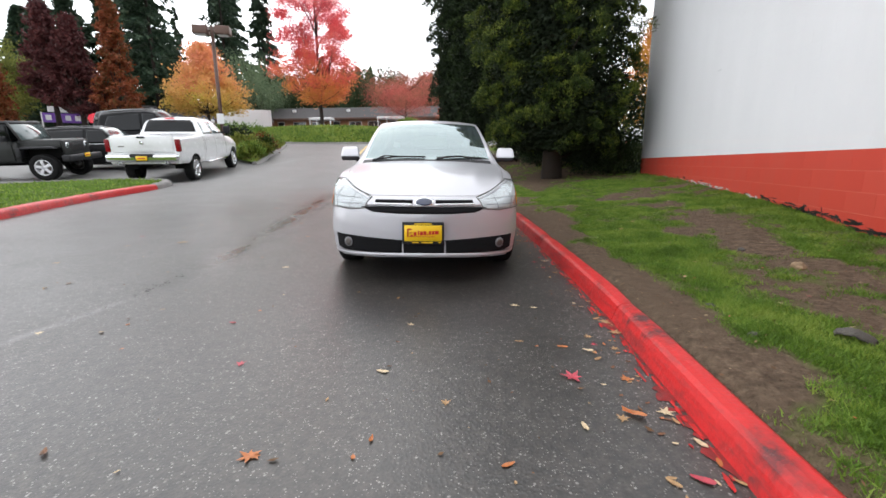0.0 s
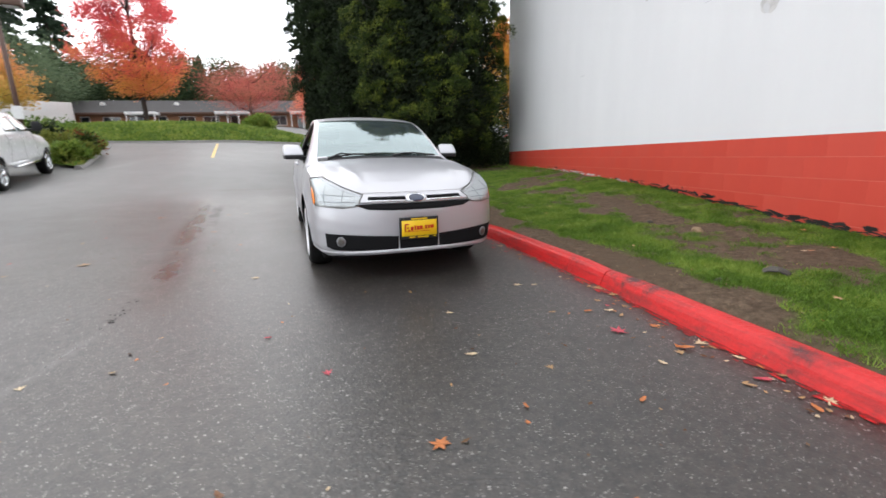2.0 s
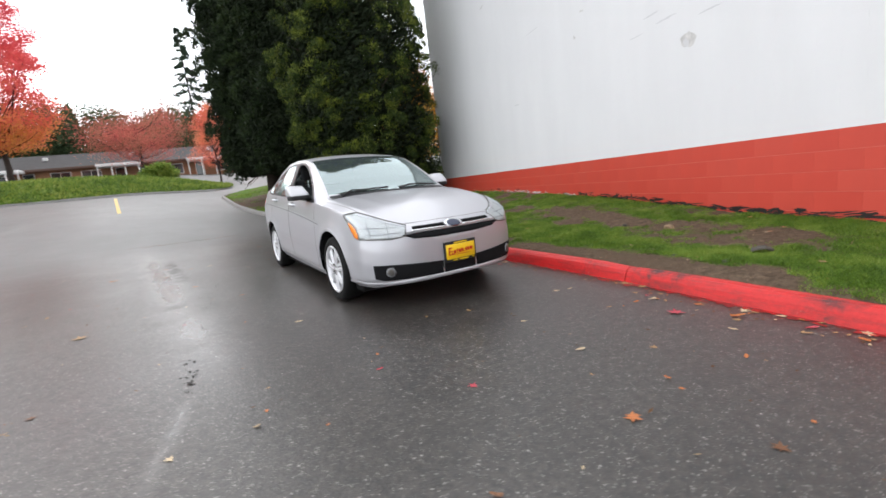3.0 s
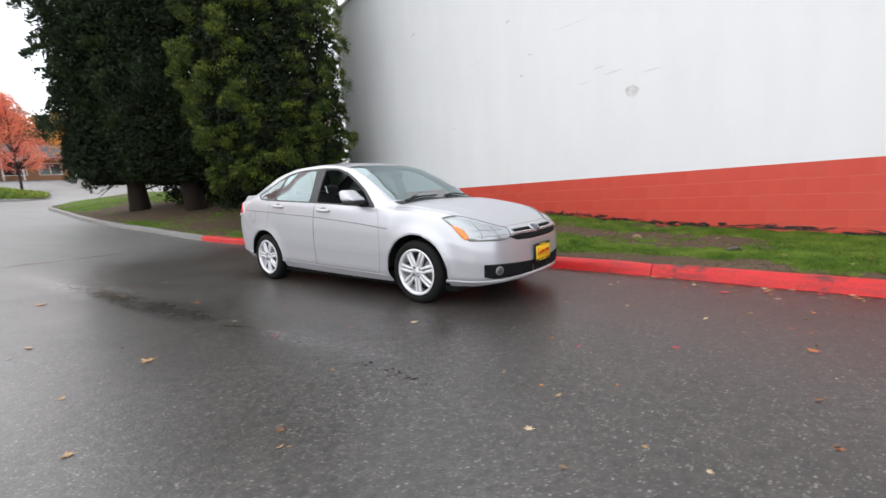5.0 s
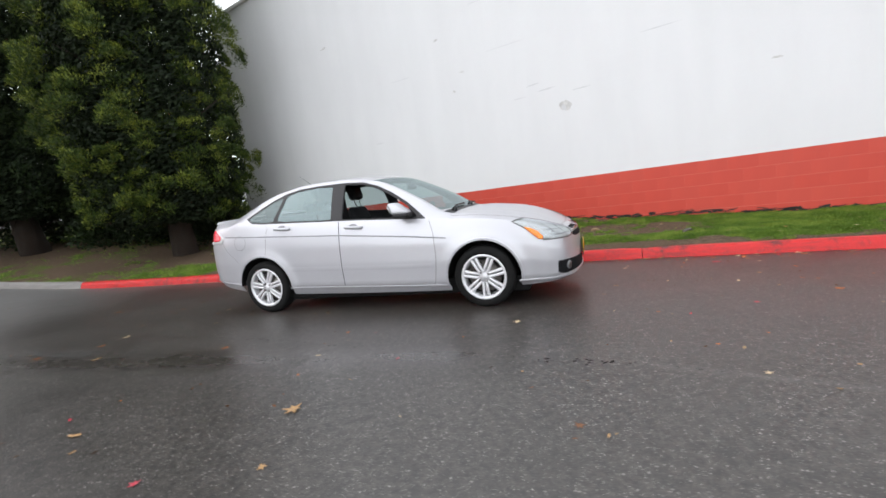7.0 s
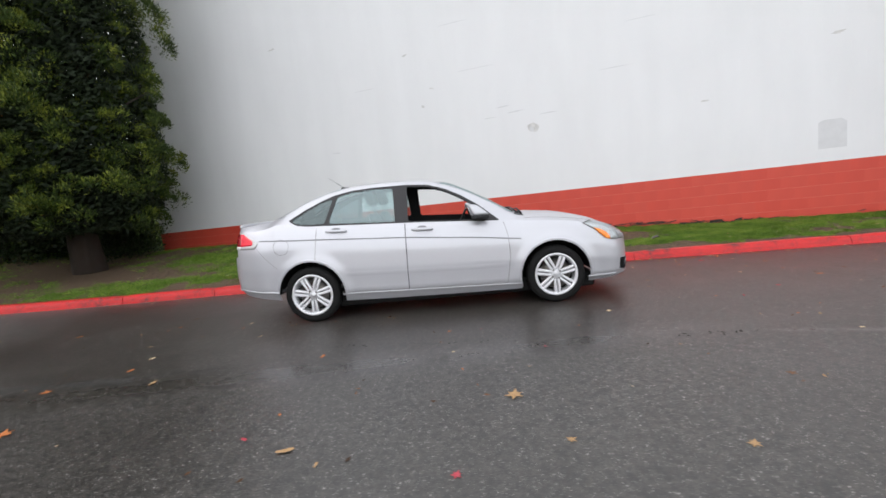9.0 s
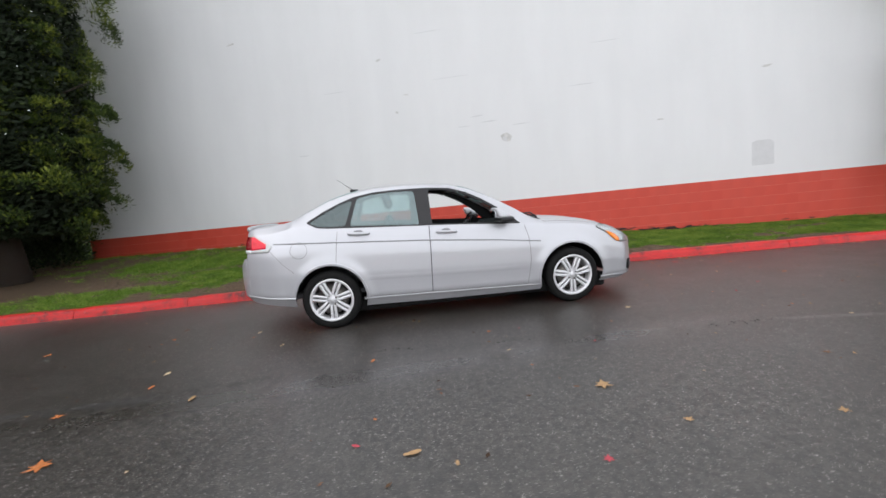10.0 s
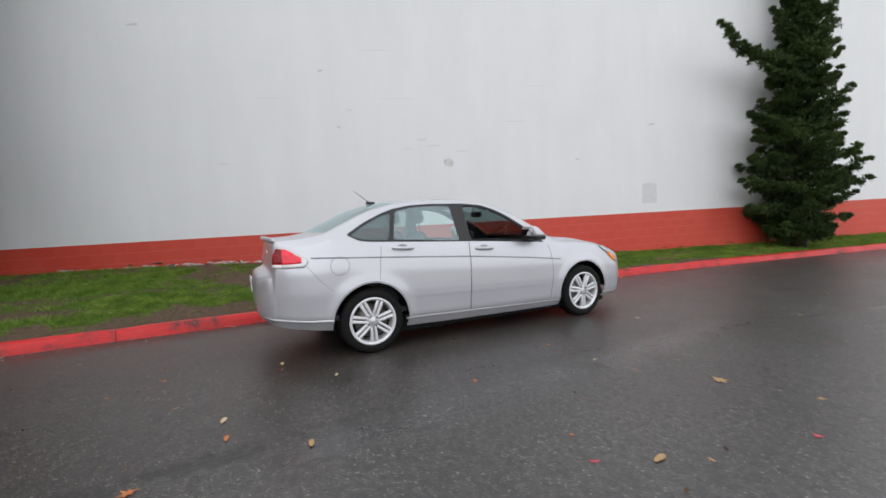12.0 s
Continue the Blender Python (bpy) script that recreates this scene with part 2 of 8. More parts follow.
def paint_worn(name, col, worn, dark):
    """Kerb paint: glossy and wet, scuffed to dark rubber marks and bare concrete in places."""
    b = Mat(name, 0.38, 0.0, 0.3)
    a, c, f = b.noise(2.2, 5, 0.65), b.noise(9, 5, 0.7), b.noise(45, 3)
    base = b.mix(b.rng(f, 0.3, 0.7), tuple(v * 0.88 for v in col), col)
    # tyre scuffs on the upright face, which also paint its shade against the top
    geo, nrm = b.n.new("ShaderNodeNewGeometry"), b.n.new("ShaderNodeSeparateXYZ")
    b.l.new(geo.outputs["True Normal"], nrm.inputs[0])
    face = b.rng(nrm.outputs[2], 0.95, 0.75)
    scuff_shade = b.noise(1.0, 5, 0.7, (5, 5, 40))
    base = b.mix(b.math("MULTIPLY", b.math("MULTIPLY", face, b.rng(scuff_shade, 0.48, 0.62)), 0.32), base, dark)
    base = b.mix(b.math("MULTIPLY", b.rng(a, 0.50, 0.64), b.rng(c, 0.42, 0.60)), base, dark)
    base = b.mix(b.math("MULTIPLY", b.rng(c, 0.66, 0.72), 0.6), base, worn)
    b.color(base)
    b.rough(b.rng(a, 0.3, 0.7, 0.3, 0.52))
    b.bump(b.math("ADD", f, b.math("MULTIPLY", c, 1.5)), 0.45, 0.008)
    return b.m


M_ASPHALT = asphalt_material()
M_WHITE_BLOCK = block_material("white_block_paint", (0.70, 0.70, 0.71), (0.73, 0.73, 0.74), (0.655, 0.655, 0.665))
M_RED_BLOCK = block_material("red_block_paint", (0.50, 0.045, 0.026), (0.59, 0.065, 0.038), (0.60, 0.14, 0.10))
M_SOIL = grass_ground_material()
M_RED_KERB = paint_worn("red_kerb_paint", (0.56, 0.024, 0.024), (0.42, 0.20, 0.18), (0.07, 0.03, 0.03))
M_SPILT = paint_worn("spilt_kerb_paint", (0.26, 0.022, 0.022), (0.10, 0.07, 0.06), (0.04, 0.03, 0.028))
M_KERB = simple("kerb_concrete", (0.20, 0.19, 0.18), 0.6, vary=0.25, scale=5, bump=0.4)
M_GRASS = leafy("grass_blades", ((0.050, 0.100, 0.014), (0.140, 0.245, 0.030), (0.34, 0.42, 0.085)), 0.5, 0.35, 3.2, 0.5)
M_BARK = simple("bark", (0.027, 0.018, 0.013), 0.9, vary=0.4, scale=6, bump=0.9)
# broad noise puts lit tips and dark gaps into the colour
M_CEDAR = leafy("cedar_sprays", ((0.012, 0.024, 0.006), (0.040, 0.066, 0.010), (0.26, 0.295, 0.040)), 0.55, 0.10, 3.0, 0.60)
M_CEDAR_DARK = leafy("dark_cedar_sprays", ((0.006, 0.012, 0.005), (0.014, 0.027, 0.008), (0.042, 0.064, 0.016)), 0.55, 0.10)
# the crown's inner shade, put into a near-black green
M_INNER = leafy("shade_coloured_sprays", ((0.004, 0.008, 0.003), (0.009, 0.017, 0.005), (0.020, 0.032, 0.009)), 0.7, 0.05)
M_JUNIPER = leafy("juniper_sprays", ((0.015, 0.029, 0.010), (0.037, 0.064, 0.018), (0.095, 0.138, 0.036)), 0.55, 0.12, 1.2, 0.5)
M_FIR = leafy("fir_needles", ((0.012, 0.028, 0.018), (0.03, 0.055, 0.03), (0.06, 0.09, 0.05)), 0.6, 0.15)
M_RED_LEAF = leafy("red_autumn_leaves", ((0.70, 0.085, 0.12), (0.78, 0.16, 0.14), (0.74, 0.38, 0.10)), 0.55, 0.45, 0.5, 0.5, (3.5, 11.0))
M_PINK_LEAF = leafy("rusty_red_leaves", ((0.48, 0.09, 0.08), (0.60, 0.18, 0.14), (0.36, 0.24, 0.12)), 0.55, 0.40, 0.5, 0.6)
M_SALMON_LEAF = leafy("salmon_leaves", ((0.72, 0.13, 0.10), (0.78, 0.24, 0.15), (0.70, 0.36, 0.16)), 0.55, 0.45, 0.5, 0.5)
M_CORAL_LEAF = leafy("coral_gold_leaves", ((0.80, 0.27, 0.22), (0.74, 0.40, 0.15), (0.56, 0.43, 0.09)), 0.55, 0.45, 0.30, 0.75, (2.5, 7.0))
M_GOLD_LEAF = leafy("golden_leaves", ((0.45, 0.29, 0.03), (0.62, 0.33, 0.05), (0.76, 0.18, 0.12)), 0.55, 0.45, 0.3, 0.7)
M_PLUM_LEAF = leafy("plum_leaves", ((0.045, 0.018, 0.018), (0.090, 0.026, 0.027), (0.150, 0.044, 0.038)), 0.55, 0.25)
M_RUST_LEAF = leafy("rust_leaves", ((0.07, 0.06, 0.015), (0.20, 0.055, 0.02), (0.30, 0.07, 0.03)), 0.55, 0.25)
M_OLIVE_LEAF = leafy("olive_leaves", ((0.08, 0.10, 0.02), (0.17, 0.19, 0.04), (0.28, 0.27, 0.05)), 0.55, 0.3)
M_WOOD = leafy("mixed_wood_leaves", ((0.035, 0.06, 0.03), (0.06, 0.10, 0.045), (0.12, 0.15, 0.06)), 0.6, 0.3)
M_SAGE_LEAF = leafy("sage_leaves", ((0.09, 0.14, 0.075), (0.16, 0.22, 0.12), (0.24, 0.29, 0.17)), 0.6, 0.3)
M_SHRUB = leafy("shrub_leaves", ((0.04, 0.08, 0.015), (0.11, 0.19, 0.03), (0.22, 0.30, 0.06)), 0.5, 0.25)
M_IVY = leafy("ivy_leaves", ((0.06, 0.11, 0.02), (0.16, 0.24, 0.04), (0.34, 0.36, 0.08)), 0.5, 0.25)

M_SILVER = simple("silver_paint", (0.50, 0.50, 0.53), 0.37, 0.50, 0.45, vary=0.02, scale=400)
M_TRIM = simple("black_trim", (0.022, 0.022, 0.024), 0.45, vary=0.2, scale=60, spec=0.25)
M_GRILLE = simple("black_mesh", (0.008, 0.008, 0.009), 0.8, vary=0.3, scale=120, spec=0.15)
M_FRAME = simple("window_surround", (0.022, 0.021, 0.023), 0.42, vary=0.1, spec=0.35)
M_RUBBER = simple("tyre_rubber", (0.0065, 0.0065, 0.0065), 0.75, vary=0.25, scale=40, bump=0.2, spec=0.2)
M_ALLOY = simple("alloy_rim", (0.66, 0.66, 0.68), 0.40, 0.40, 0.3, vary=0.04)
M_CHROME = simple("chrome", (0.75, 0.76, 0.78), 0.09, 1.0, vary=0.02)
M_DISC = simple("brake_disc", (0.16, 0.15, 0.14), 0.4, 0.8, vary=0.2)
M_WELL = simple("wheel_well_lining", (0.010, 0.010, 0.010), 0.9, vary=0.2, spec=0.1)
M_CLOTH = simple("charcoal_cloth", (0.045, 0.045, 0.048), 0.9, vary=0.2, scale=90, spec=0.2)
M_DASH = simple("dashboard_plastic", (0.035, 0.035, 0.037), 0.6, vary=0.1, scale=90, spec=0.2)
M_GLASS = glass("car_glass", (0.62, 0.74, 0.73), 0.08, 0.0, 0.25)
M_WINDSHIELD = glass("windscreen_glass", (0.22, 0.30, 0.30), 0.25, 0.0, 0.08, 0.66)
M_REARGLASS = glass("rear_glass", (0.55, 0.6, 0.6), 0.10, 0.0, 0.30)
M_QUARTER = glass("quarter_glass", (0.16, 0.19, 0.20), 0.08, 0.0, 0.10)
M_LENS = glass("clear_lens", (0.90, 0.92, 0.93), 0.04, 0.0, 0.0, 0.5)
M_REFLECTOR = simple("lamp_reflector", (0.50, 0.50, 0.50), 0.34, 0.45, vary=0.10, scale=30)
M_AMBER = simple("amber_lens", (0.85, 0.22, 0.01), 0.15, coat=0.6, vary=0.08)
M_REDLENS = simple("red_lens", (0.74, 0.022, 0.045), 0.22, coat=0.3, vary=0.25, scale=18, spec=0.3)
M_DEEPRED = simple("deep_red_lens", (0.20, 0.004, 0.008), 0.25, vary=0.3, scale=30, spec=0.3)
M_BADGE = simple("badge_enamel", (0.025, 0.035, 0.07), 0.3, coat=0.2, vary=0.2)
M_MOULD = simple("grey_moulding", (0.20, 0.20, 0.21), 0.45, vary=0.15)
M_YELLOW = simple("yellow_plate", (0.85, 0.55, 0.01), 0.4, vary=0.04)
M_REDINK = simple("red_ink", (0.50, 0.015, 0.012), 0.4, vary=0.04)
M_WHITE_PAINT = simple("white_paint", (0.82, 0.83, 0.84), 0.25, coat=0.6, vary=0.03)
M_GREY_PAINT = simple("dark_grey_paint", (0.028, 0.029, 0.028), 0.35, coat=0.05, vary=0.06, spec=0.25)
M_BLACK_PAINT = simple("black_paint", (0.006, 0.006, 0.007), 0.45, coat=0.0, vary=0.06, spec=0.2)
M_TAN_PAINT = simple("gold_paint", (0.35, 0.32, 0.26), 0.3, 0.4, 0.6, vary=0.04)
M_SHINGLE = simple("roof_shingles", (0.050, 0.046, 0.046), 0.85, vary=0.35, scale=2.0, bump=0.6)
M_BRICK = simple("brown_brick", (0.26, 0.13, 0.07), 0.85, vary=0.3, scale=5, bump=0.5)
M_WHITE_TRIM = simple("white_trim", (0.68, 0.68, 0.67), 0.5, vary=0.06)
M_SHOPGLASS = simple("shop_window_glass", (0.03, 0.035, 0.04), 0.06, coat=0.6, vary=0.3, scale=0.6)
M_BROWN_METAL = simple("brown_metal", (0.10, 0.055, 0.04), 0.5, 0.2, vary=0.2)
M_PURPLE = simple("purple_sign", (0.16, 0.06, 0.35), 0.4, vary=0.05)
M_MORTAR = simple("red_joint_paint", (0.60, 0.17, 0.12), 0.6, vary=0.1)
M_SCUFF = simple("bare_patch", (0.55, 0.54, 0.53), 0.8, vary=0.3, scale=14, bump=0.5)
M_PALE = simple("grey_touch_up_paint", (0.60, 0.60, 0.61), 0.6, vary=0.06)
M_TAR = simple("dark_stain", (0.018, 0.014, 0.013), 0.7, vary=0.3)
M_YLINE = simple("yellow_road_paint", (0.62, 0.40, 0.08), 0.5, vary=0.25, scale=14)
M_TANSTONE = simple("tan_stone", (0.28, 0.19, 0.11), 0.8, vary=0.3, scale=20, bump=0.7)
M_STONE = simple("stone", (0.085, 0.075, 0.065), 0.8, vary=0.35, scale=20, bump=0.7)


# ---- building tools ----
def mesh_data(name, verts, faces, mats, smooth=False, midx=None):
    me = bpy.data.meshes.new(name)
    me.from_pydata([tuple(v) for v in verts], [], [tuple(f) for f in faces])
    for m in mats if isinstance(mats, (list, tuple)) else [mats]:
        me.materials.append(m)
    if smooth:
        me.polygons.foreach_set("use_smooth", [True] * len(me.polygons))
    if midx is not None:
        me.polygons.foreach_set("material_index", midx)
    me.update()
    return me


def quads_data(name, V, mat, per=4):
    """A mesh of loose faces with `per` corners each; V has shape (faces * per, 3)."""
    V = np.asarray(V, np.float32)
    n = len(V) // per
    me = bpy.data.meshes.new(name)
    me.vertices.add(len(V))
    me.vertices.foreach_set("co", V.ravel())
    me.loops.add(len(V))
    me.loops.foreach_set("vertex_index", np.arange(len(V), dtype=np.int32))
    me.polygons.add(n)
    me.polygons.foreach_set("loop_start", np.arange(0, n * per, per, dtype=np.int32))
    me.polygons.foreach_set("loop_total", np.full(n, per, np.int32))
    me.materials.append(mat)
    me.update(calc_edges=True)
    return me


def bm_data(name, bm, mat, smooth=False):
    me = bpy.data.meshes.new(name)
    if smooth:
        for f in bm.faces:
            f.smooth = True
    bm.to_mesh(me)
    bm.free()
    for m in mat if isinstance(mat, (list, tuple)) else [mat]:
        me.materials.append(m)
    return me


def part(name, data, parent, label="", m=None):
    """Links mesh data as one mesh object under a thing or a part."""
    ob = new(name, data)
    ob.parent = parent
    if m is not None:
        ob.matrix_basis = m
    if label:
        tagged(ob, label)
    return ob


def thing(name, label, category, m=None, data=None, group="", kind=""):
    ob = new(name, data)
    if m is not None:
        ob.matrix_world = m
    return tagged(ob, label, category, group, kind)


def rbox(size, bevel=0.01, seg=2, at=(0, 0, 0), taper=None):
    """A box with rounded edges; taper shrinks its top in x and y."""
    bm = bmesh.new()
    bmesh.ops.create_cube(bm, size=1.0)
    for v in bm.verts:
        if taper and v.co.z > 0:
            v.co.x *= taper[0]
            v.co.y *= taper[1]
        v.co = Vector((v.co.x * size[0], v.co.y * size[1], v.co.z * size[2]))
    if bevel > 0:
        bmesh.ops.bevel(bm, geom=bm.edges[:], offset=bevel, segments=seg, affect="EDGES", profile=0.5)
    bmesh.ops.translate(bm, verts=bm.verts, vec=at)
    return bm


def rod(points, radius, sides=8, taper=None):
    """A tube along points as verts and faces; radius may be a list."""
    pts = [Vector(p) for p in points]
    V, F = [], []
    for i, p in enumerate(pts):
        d = (pts[min(i + 1, len(pts) - 1)] - pts[max(i - 1, 0)]).normalized()
        a = d.orthogonal().normalized()
        if i and a.dot(last) < 0.3:
            a = (last - d * last.dot(d)).normalized()
        elif i:
            a = (last - d * last.dot(d)).normalized()
        last = a
        b = d.cross(a)
        r = radius[i] if isinstance(radius, (list, tuple)) else radius
        for k in range(sides):
            t = 2 * math.pi * k / sides
            V.append(p + (a * math.cos(t) + b * math.sin(t)) * r)
    for i in range(len(pts) - 1):
        for k in range(sides):
            k2 = (k + 1) % sides
            F.append((i * sides + k, i * sides + k2, (i + 1) * sides + k2, (i + 1) * sides + k))
    F.append(tuple(range(sides - 1, -1, -1)))
    F.append(tuple((len(pts) - 1) * sides + k for k in range(sides)))
    return V, F


def lathe(profile, n=32, axis="y"):
    """A ring of (radius, offset) pairs turned round the axis."""
    V, F = [], []
    for r, o in profile:
        for k in range(n):
            t = 2 * math.pi * k / n
            c, s = r * math.cos(t), r * math.sin(t)
            V.append((c, o, s) if axis == "y" else (c, s, o))
    for i in range(len(profile) - 1):
        for k in range(n):
            k2 = (k + 1) % n
            F.append((i * n + k, i * n + k2, (i + 1) * n + k2, (i + 1) * n + k))
    return V, F


def merge(parts):
    V, F = [], []
    for v, f in parts:
        o = len(V)
        V += list(v)
        F += [tuple(i + o for i in q) for q in f]
    return V, F


def pchip(table):
    """A smooth curve through (x, y) pairs that does not overshoot."""
    table = [p for i, p in enumerate(table) if i == 0 or p[0] > table[i - 1][0] + 1e-6]
    X = np.array([p[0] for p in table], float)
    Y = np.array([p[1] for p in table], float)
    h, d = np.diff(X), np.diff(Y) / np.diff(X)
    s = np.zeros(len(X))
    s[0], s[-1] = d[0], d[-1]
    for i in range(1, len(X) - 1):
        if d[i - 1] * d[i] > 0:
            w1, w2 = 2 * h[i] + h[i - 1], h[i] + 2 * h[i - 1]
            s[i] = (w1 + w2) / (w1 / d[i - 1] + w2 / d[i])

    def at(x):
        x = min(max(x, X[0]), X[-1])
        i = min(max(int(np.searchsorted(X, x)) - 1, 0), len(X) - 2)
        t = (x - X[i]) / h[i]
        a, b = (1 + 2 * t) * (1 - t) ** 2, t * (1 - t) ** 2
        c, e = t * t * (3 - 2 * t), t * t * (t - 1)
        return float(a * Y[i] + b * h[i] * s[i] + c * Y[i + 1] + e * h[i] * s[i + 1])

    return at


def smooth01(a, b, x):
    u = min(1.0, max(0.0, (x - a) / (b - a)))
    return u * u * (3 - 2 * u)


# ---- the lay of the land ----
def ground_z(x, y):
    """Height of the tarmac: it falls gently towards the wall and climbs away up the hill."""
    y0 = 9 + 4 * smooth01(-7, -1, x)
    d = (min(y, 78) - y0) / 1.2
    rise = 1.2 * (math.log1p(math.exp(d)) if d < 30 else d)
    dip = 0.19 * smooth01(-7.2, -8.8, x) * smooth01(11.2, 12.4, y) * smooth01(21.5, 17.9, y)
    return -dip - 0.0187 * max(-14, min(x, 6)) + 0.0177 * max(-20, min(y, 78)) + 0.08 * rise


KERB_X = pchip([(-16, 0.3), (-12, 0.45), (-7, 0.68), (-1.7, 0.92), (0, 0.96), (2.7, 0.97), (4.3, 0.90), (6.7, 0.74), (7.9, 0.62), (9.2, 0.50),
                (10.6, 0.34), (11.6, 0.19), (13.3, -0.08), (16, -0.50), (18.2, -0.98), (21, -1.38), (24, -1.60), (26.5, -1.78)])
WALL_BASE = pchip([(-16, 0.10), (-9, 0.14), (-2, 0.15), (0, 0.16), (1.8, 0.24), (3.2, 0.28), (4.5, 0.38), (6.4, 0.50), (9.5, 0.61), (14.5, 0.64)])
RED_TOP = 1.13
WALL_TOP = 7.36
WALL_END = 14.25


def wall_x(y):
    return 2.95 + 0.175 * y


def grid_sheet(xs, ys, zf):
    V = [(x, y, zf(x, y)) for y in ys for x in xs]
    nx = len(xs)
    F = [(j * nx + i, j * nx + i + 1, (j + 1) * nx + i + 1, (j + 1) * nx + i) for j in range(len(ys) - 1) for i in range(nx - 1)]
    return V, F


def steps(*spans):
    out = []
    for a, b, n in spans:
        out += [a + (b - a) * i / n for i in range(n)]
    return out + [spans[-1][1]]


gx = steps((-600, -80, 8), (-80, -16, 16), (-16, 4, 40), (4, 40, 12), (40, 600, 8))
gy = steps((-600, -40, 8), (-40, -8, 8), (-8, 32, 80), (32, 84, 26), (84, 900, 8))
V, F = grid_sheet(gx, gy, ground_z)
ground = thing("ground", "wet dark grey asphalt, sloping gently up the hill", "asphalt", data=mesh_data("ground", V, F, M_ASPHALT, True), kind="structure")


# ---- kerbs ----
def kerb_stone(a, b, mat, parent, path, width=0.078, height=0.128, n=8):
    """One length of kerb between the path positions a and b, with a rounded top and open joints at its ends."""
    prof = [(-0.078, -0.25), (-0.074, 0.0), (-0.052, height - 0.055), (-0.036, height - 0.024), (-0.016, height - 0.007), (0.010, height), (width - 0.028, height + 0.002), (width - 0.009, height - 0.008), (width, height - 0.05), (width, -0.25)]
    V, F = [], []
    for i in range(n + 1):
        s = a + 0.004 + (b - a - 0.008) * i / n
        (x, y), (px, py) = path(s), path(s + 0.01)
        dx, dy = px - x, py - y
        L = math.hypot(dx, dy)
        nx_, ny_ = dy / L, -dx / L
        z = ground_z(x, y)
        dip = 0.012 if i in (0, n) else 0.0
        for o, h in prof:
            V.append((x + nx_ * (o + (dip if o < 0.03 else 0)), y + ny_ * (o + (dip if o < 0.03 else 0)), z + h - (dip if h > 0.05 else 0)))
    m = len(prof)
    for i in range(n):
        for k in range(m - 1):
            F.append((i * m + k, i * m + k + 1, (i + 1) * m + k + 1, (i + 1) * m + k))
    F.append(tuple(range(m)))
    F.append(tuple(n * m + k for k in range(m - 1, -1, -1)))
    F = [tuple(reversed(f)) for f in F]
    return part("kerb_stone", mesh_data("kerb_stone", V, F, mat, False), parent)


kerb = thing("kerb", "red-painted concrete kerb, scuffed and wet, along the grass", "kerb", kind="structure")
joints = [-15.5, -12.5, -9.4, -6.3, -3.2, -0.3, 2.66, 4.9, 7.1, 9.26, 10.75, 13.3]
for a, b in zip(joints, joints[1:]):
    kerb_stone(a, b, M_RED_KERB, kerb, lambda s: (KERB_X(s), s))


def far_kerb(s):
    """The bare kerb beyond the red paint: on along the lane, then round the tip of the grass and back to the right."""
    if s < 26:
        return KERB_X(s), s
    t = (s - 26) / 2.2
    if t < math.pi * 0.62:
        return KERB_X(26) + 1.4 - 1.4 * math.cos(t) + 0.0, 26 + 1.4 * math.sin(t) * 1.6
    x0, y0 = KERB_X(26) + 1.4 - 1.4 * math.cos(math.pi * 0.62), 26 + 1.4 * math.sin(math.pi * 0.62) * 1.6
    k = s - 26 - 2.2 * math.pi * 0.62
    return x0 + k * 0.96, y0 - k * 0.06


grey_kerb = thing("kerb_grey", "bare grey concrete kerb round the grass island", "kerb", kind="structure")
sj = [13.3, 15.4, 17.5, 19.6, 21.7, 23.8, 26.0, 28.2, 30.4, 33, 36, 39]
for a, b in zip(sj, sj[1:]):
    kerb_stone(a, b, M_KERB, grey_kerb, far_kerb)


# ---- the grass verge along the wall and round the cedars ----
def verge_z(x, y):
    """Height of the soil between kerb and wall."""
    k = KERB_X(min(y, 26)) + 0.115
    zk = ground_z(k, y) + 0.132 - 0.045 * smooth01(k - 0.02, k - 0.075, x)
    if y > 13.5:
        f = smooth01(13.5, 17, y)
    else:
        f = 0.0
    w = wall_x(min(y, 14.5))
    u = min(1, max(0, (x - k) / max(0.3, w - k)))
    near = zk + (WALL_BASE(min(y, 14.5)) - zk) * u ** 1.25
    if y > 13.5:
        far = ground_z(min(x, 0), y) + 0.115 + 0.30 * smooth01(0, 4, x - k)
        near = near + (far - near) * f
    calm = smooth01(k - 0.06, k + 0.5, x)
    return near + calm * (0.018 * noise.noise((x * 1.3, y * 1.3, 0.0)) + 0.03 * noise.noise((x * 0.5, y * 0.5, 4.0)))


def verge_sheet():
    V, F = [], []
    ys = steps((-16, -4, 16), (-4, 14, 110), (14, 29, 40))
    nu = 26
    for y in ys:
        if y <= 26:
            k = KERB_X(y) + 0.05
        else:
            k = KERB_X(26) + 1.4 - 1.4 * math.cos(math.asin(min(1, (y - 26) / 2.9))) + 0.2
        w = wall_x(y) + 0.03 if y < 13.9 else wall_x(13.9) + smooth01(13.9, 14.6, y) * 12
        for i in range(nu + 1):
            u = i / nu
            x = k + (w - k) * (u if y < 13.9 else u ** 1.6)
            V.append((x, y, verge_z(x, y)))
    for j in range(len(ys) - 1):
        for i in range(nu):
            a = j * (nu + 1) + i
            F.append((a, a + 1, a + nu + 2, a + nu + 1))
    return V, F


V, F = verge_sheet()
VERGE = (V, F)
verge = thing("grass_verge", "grass verge with bare muddy patches beside the wall", "lawn", data=mesh_data("grass_verge", V, F, M_SOIL, True), kind="structure")


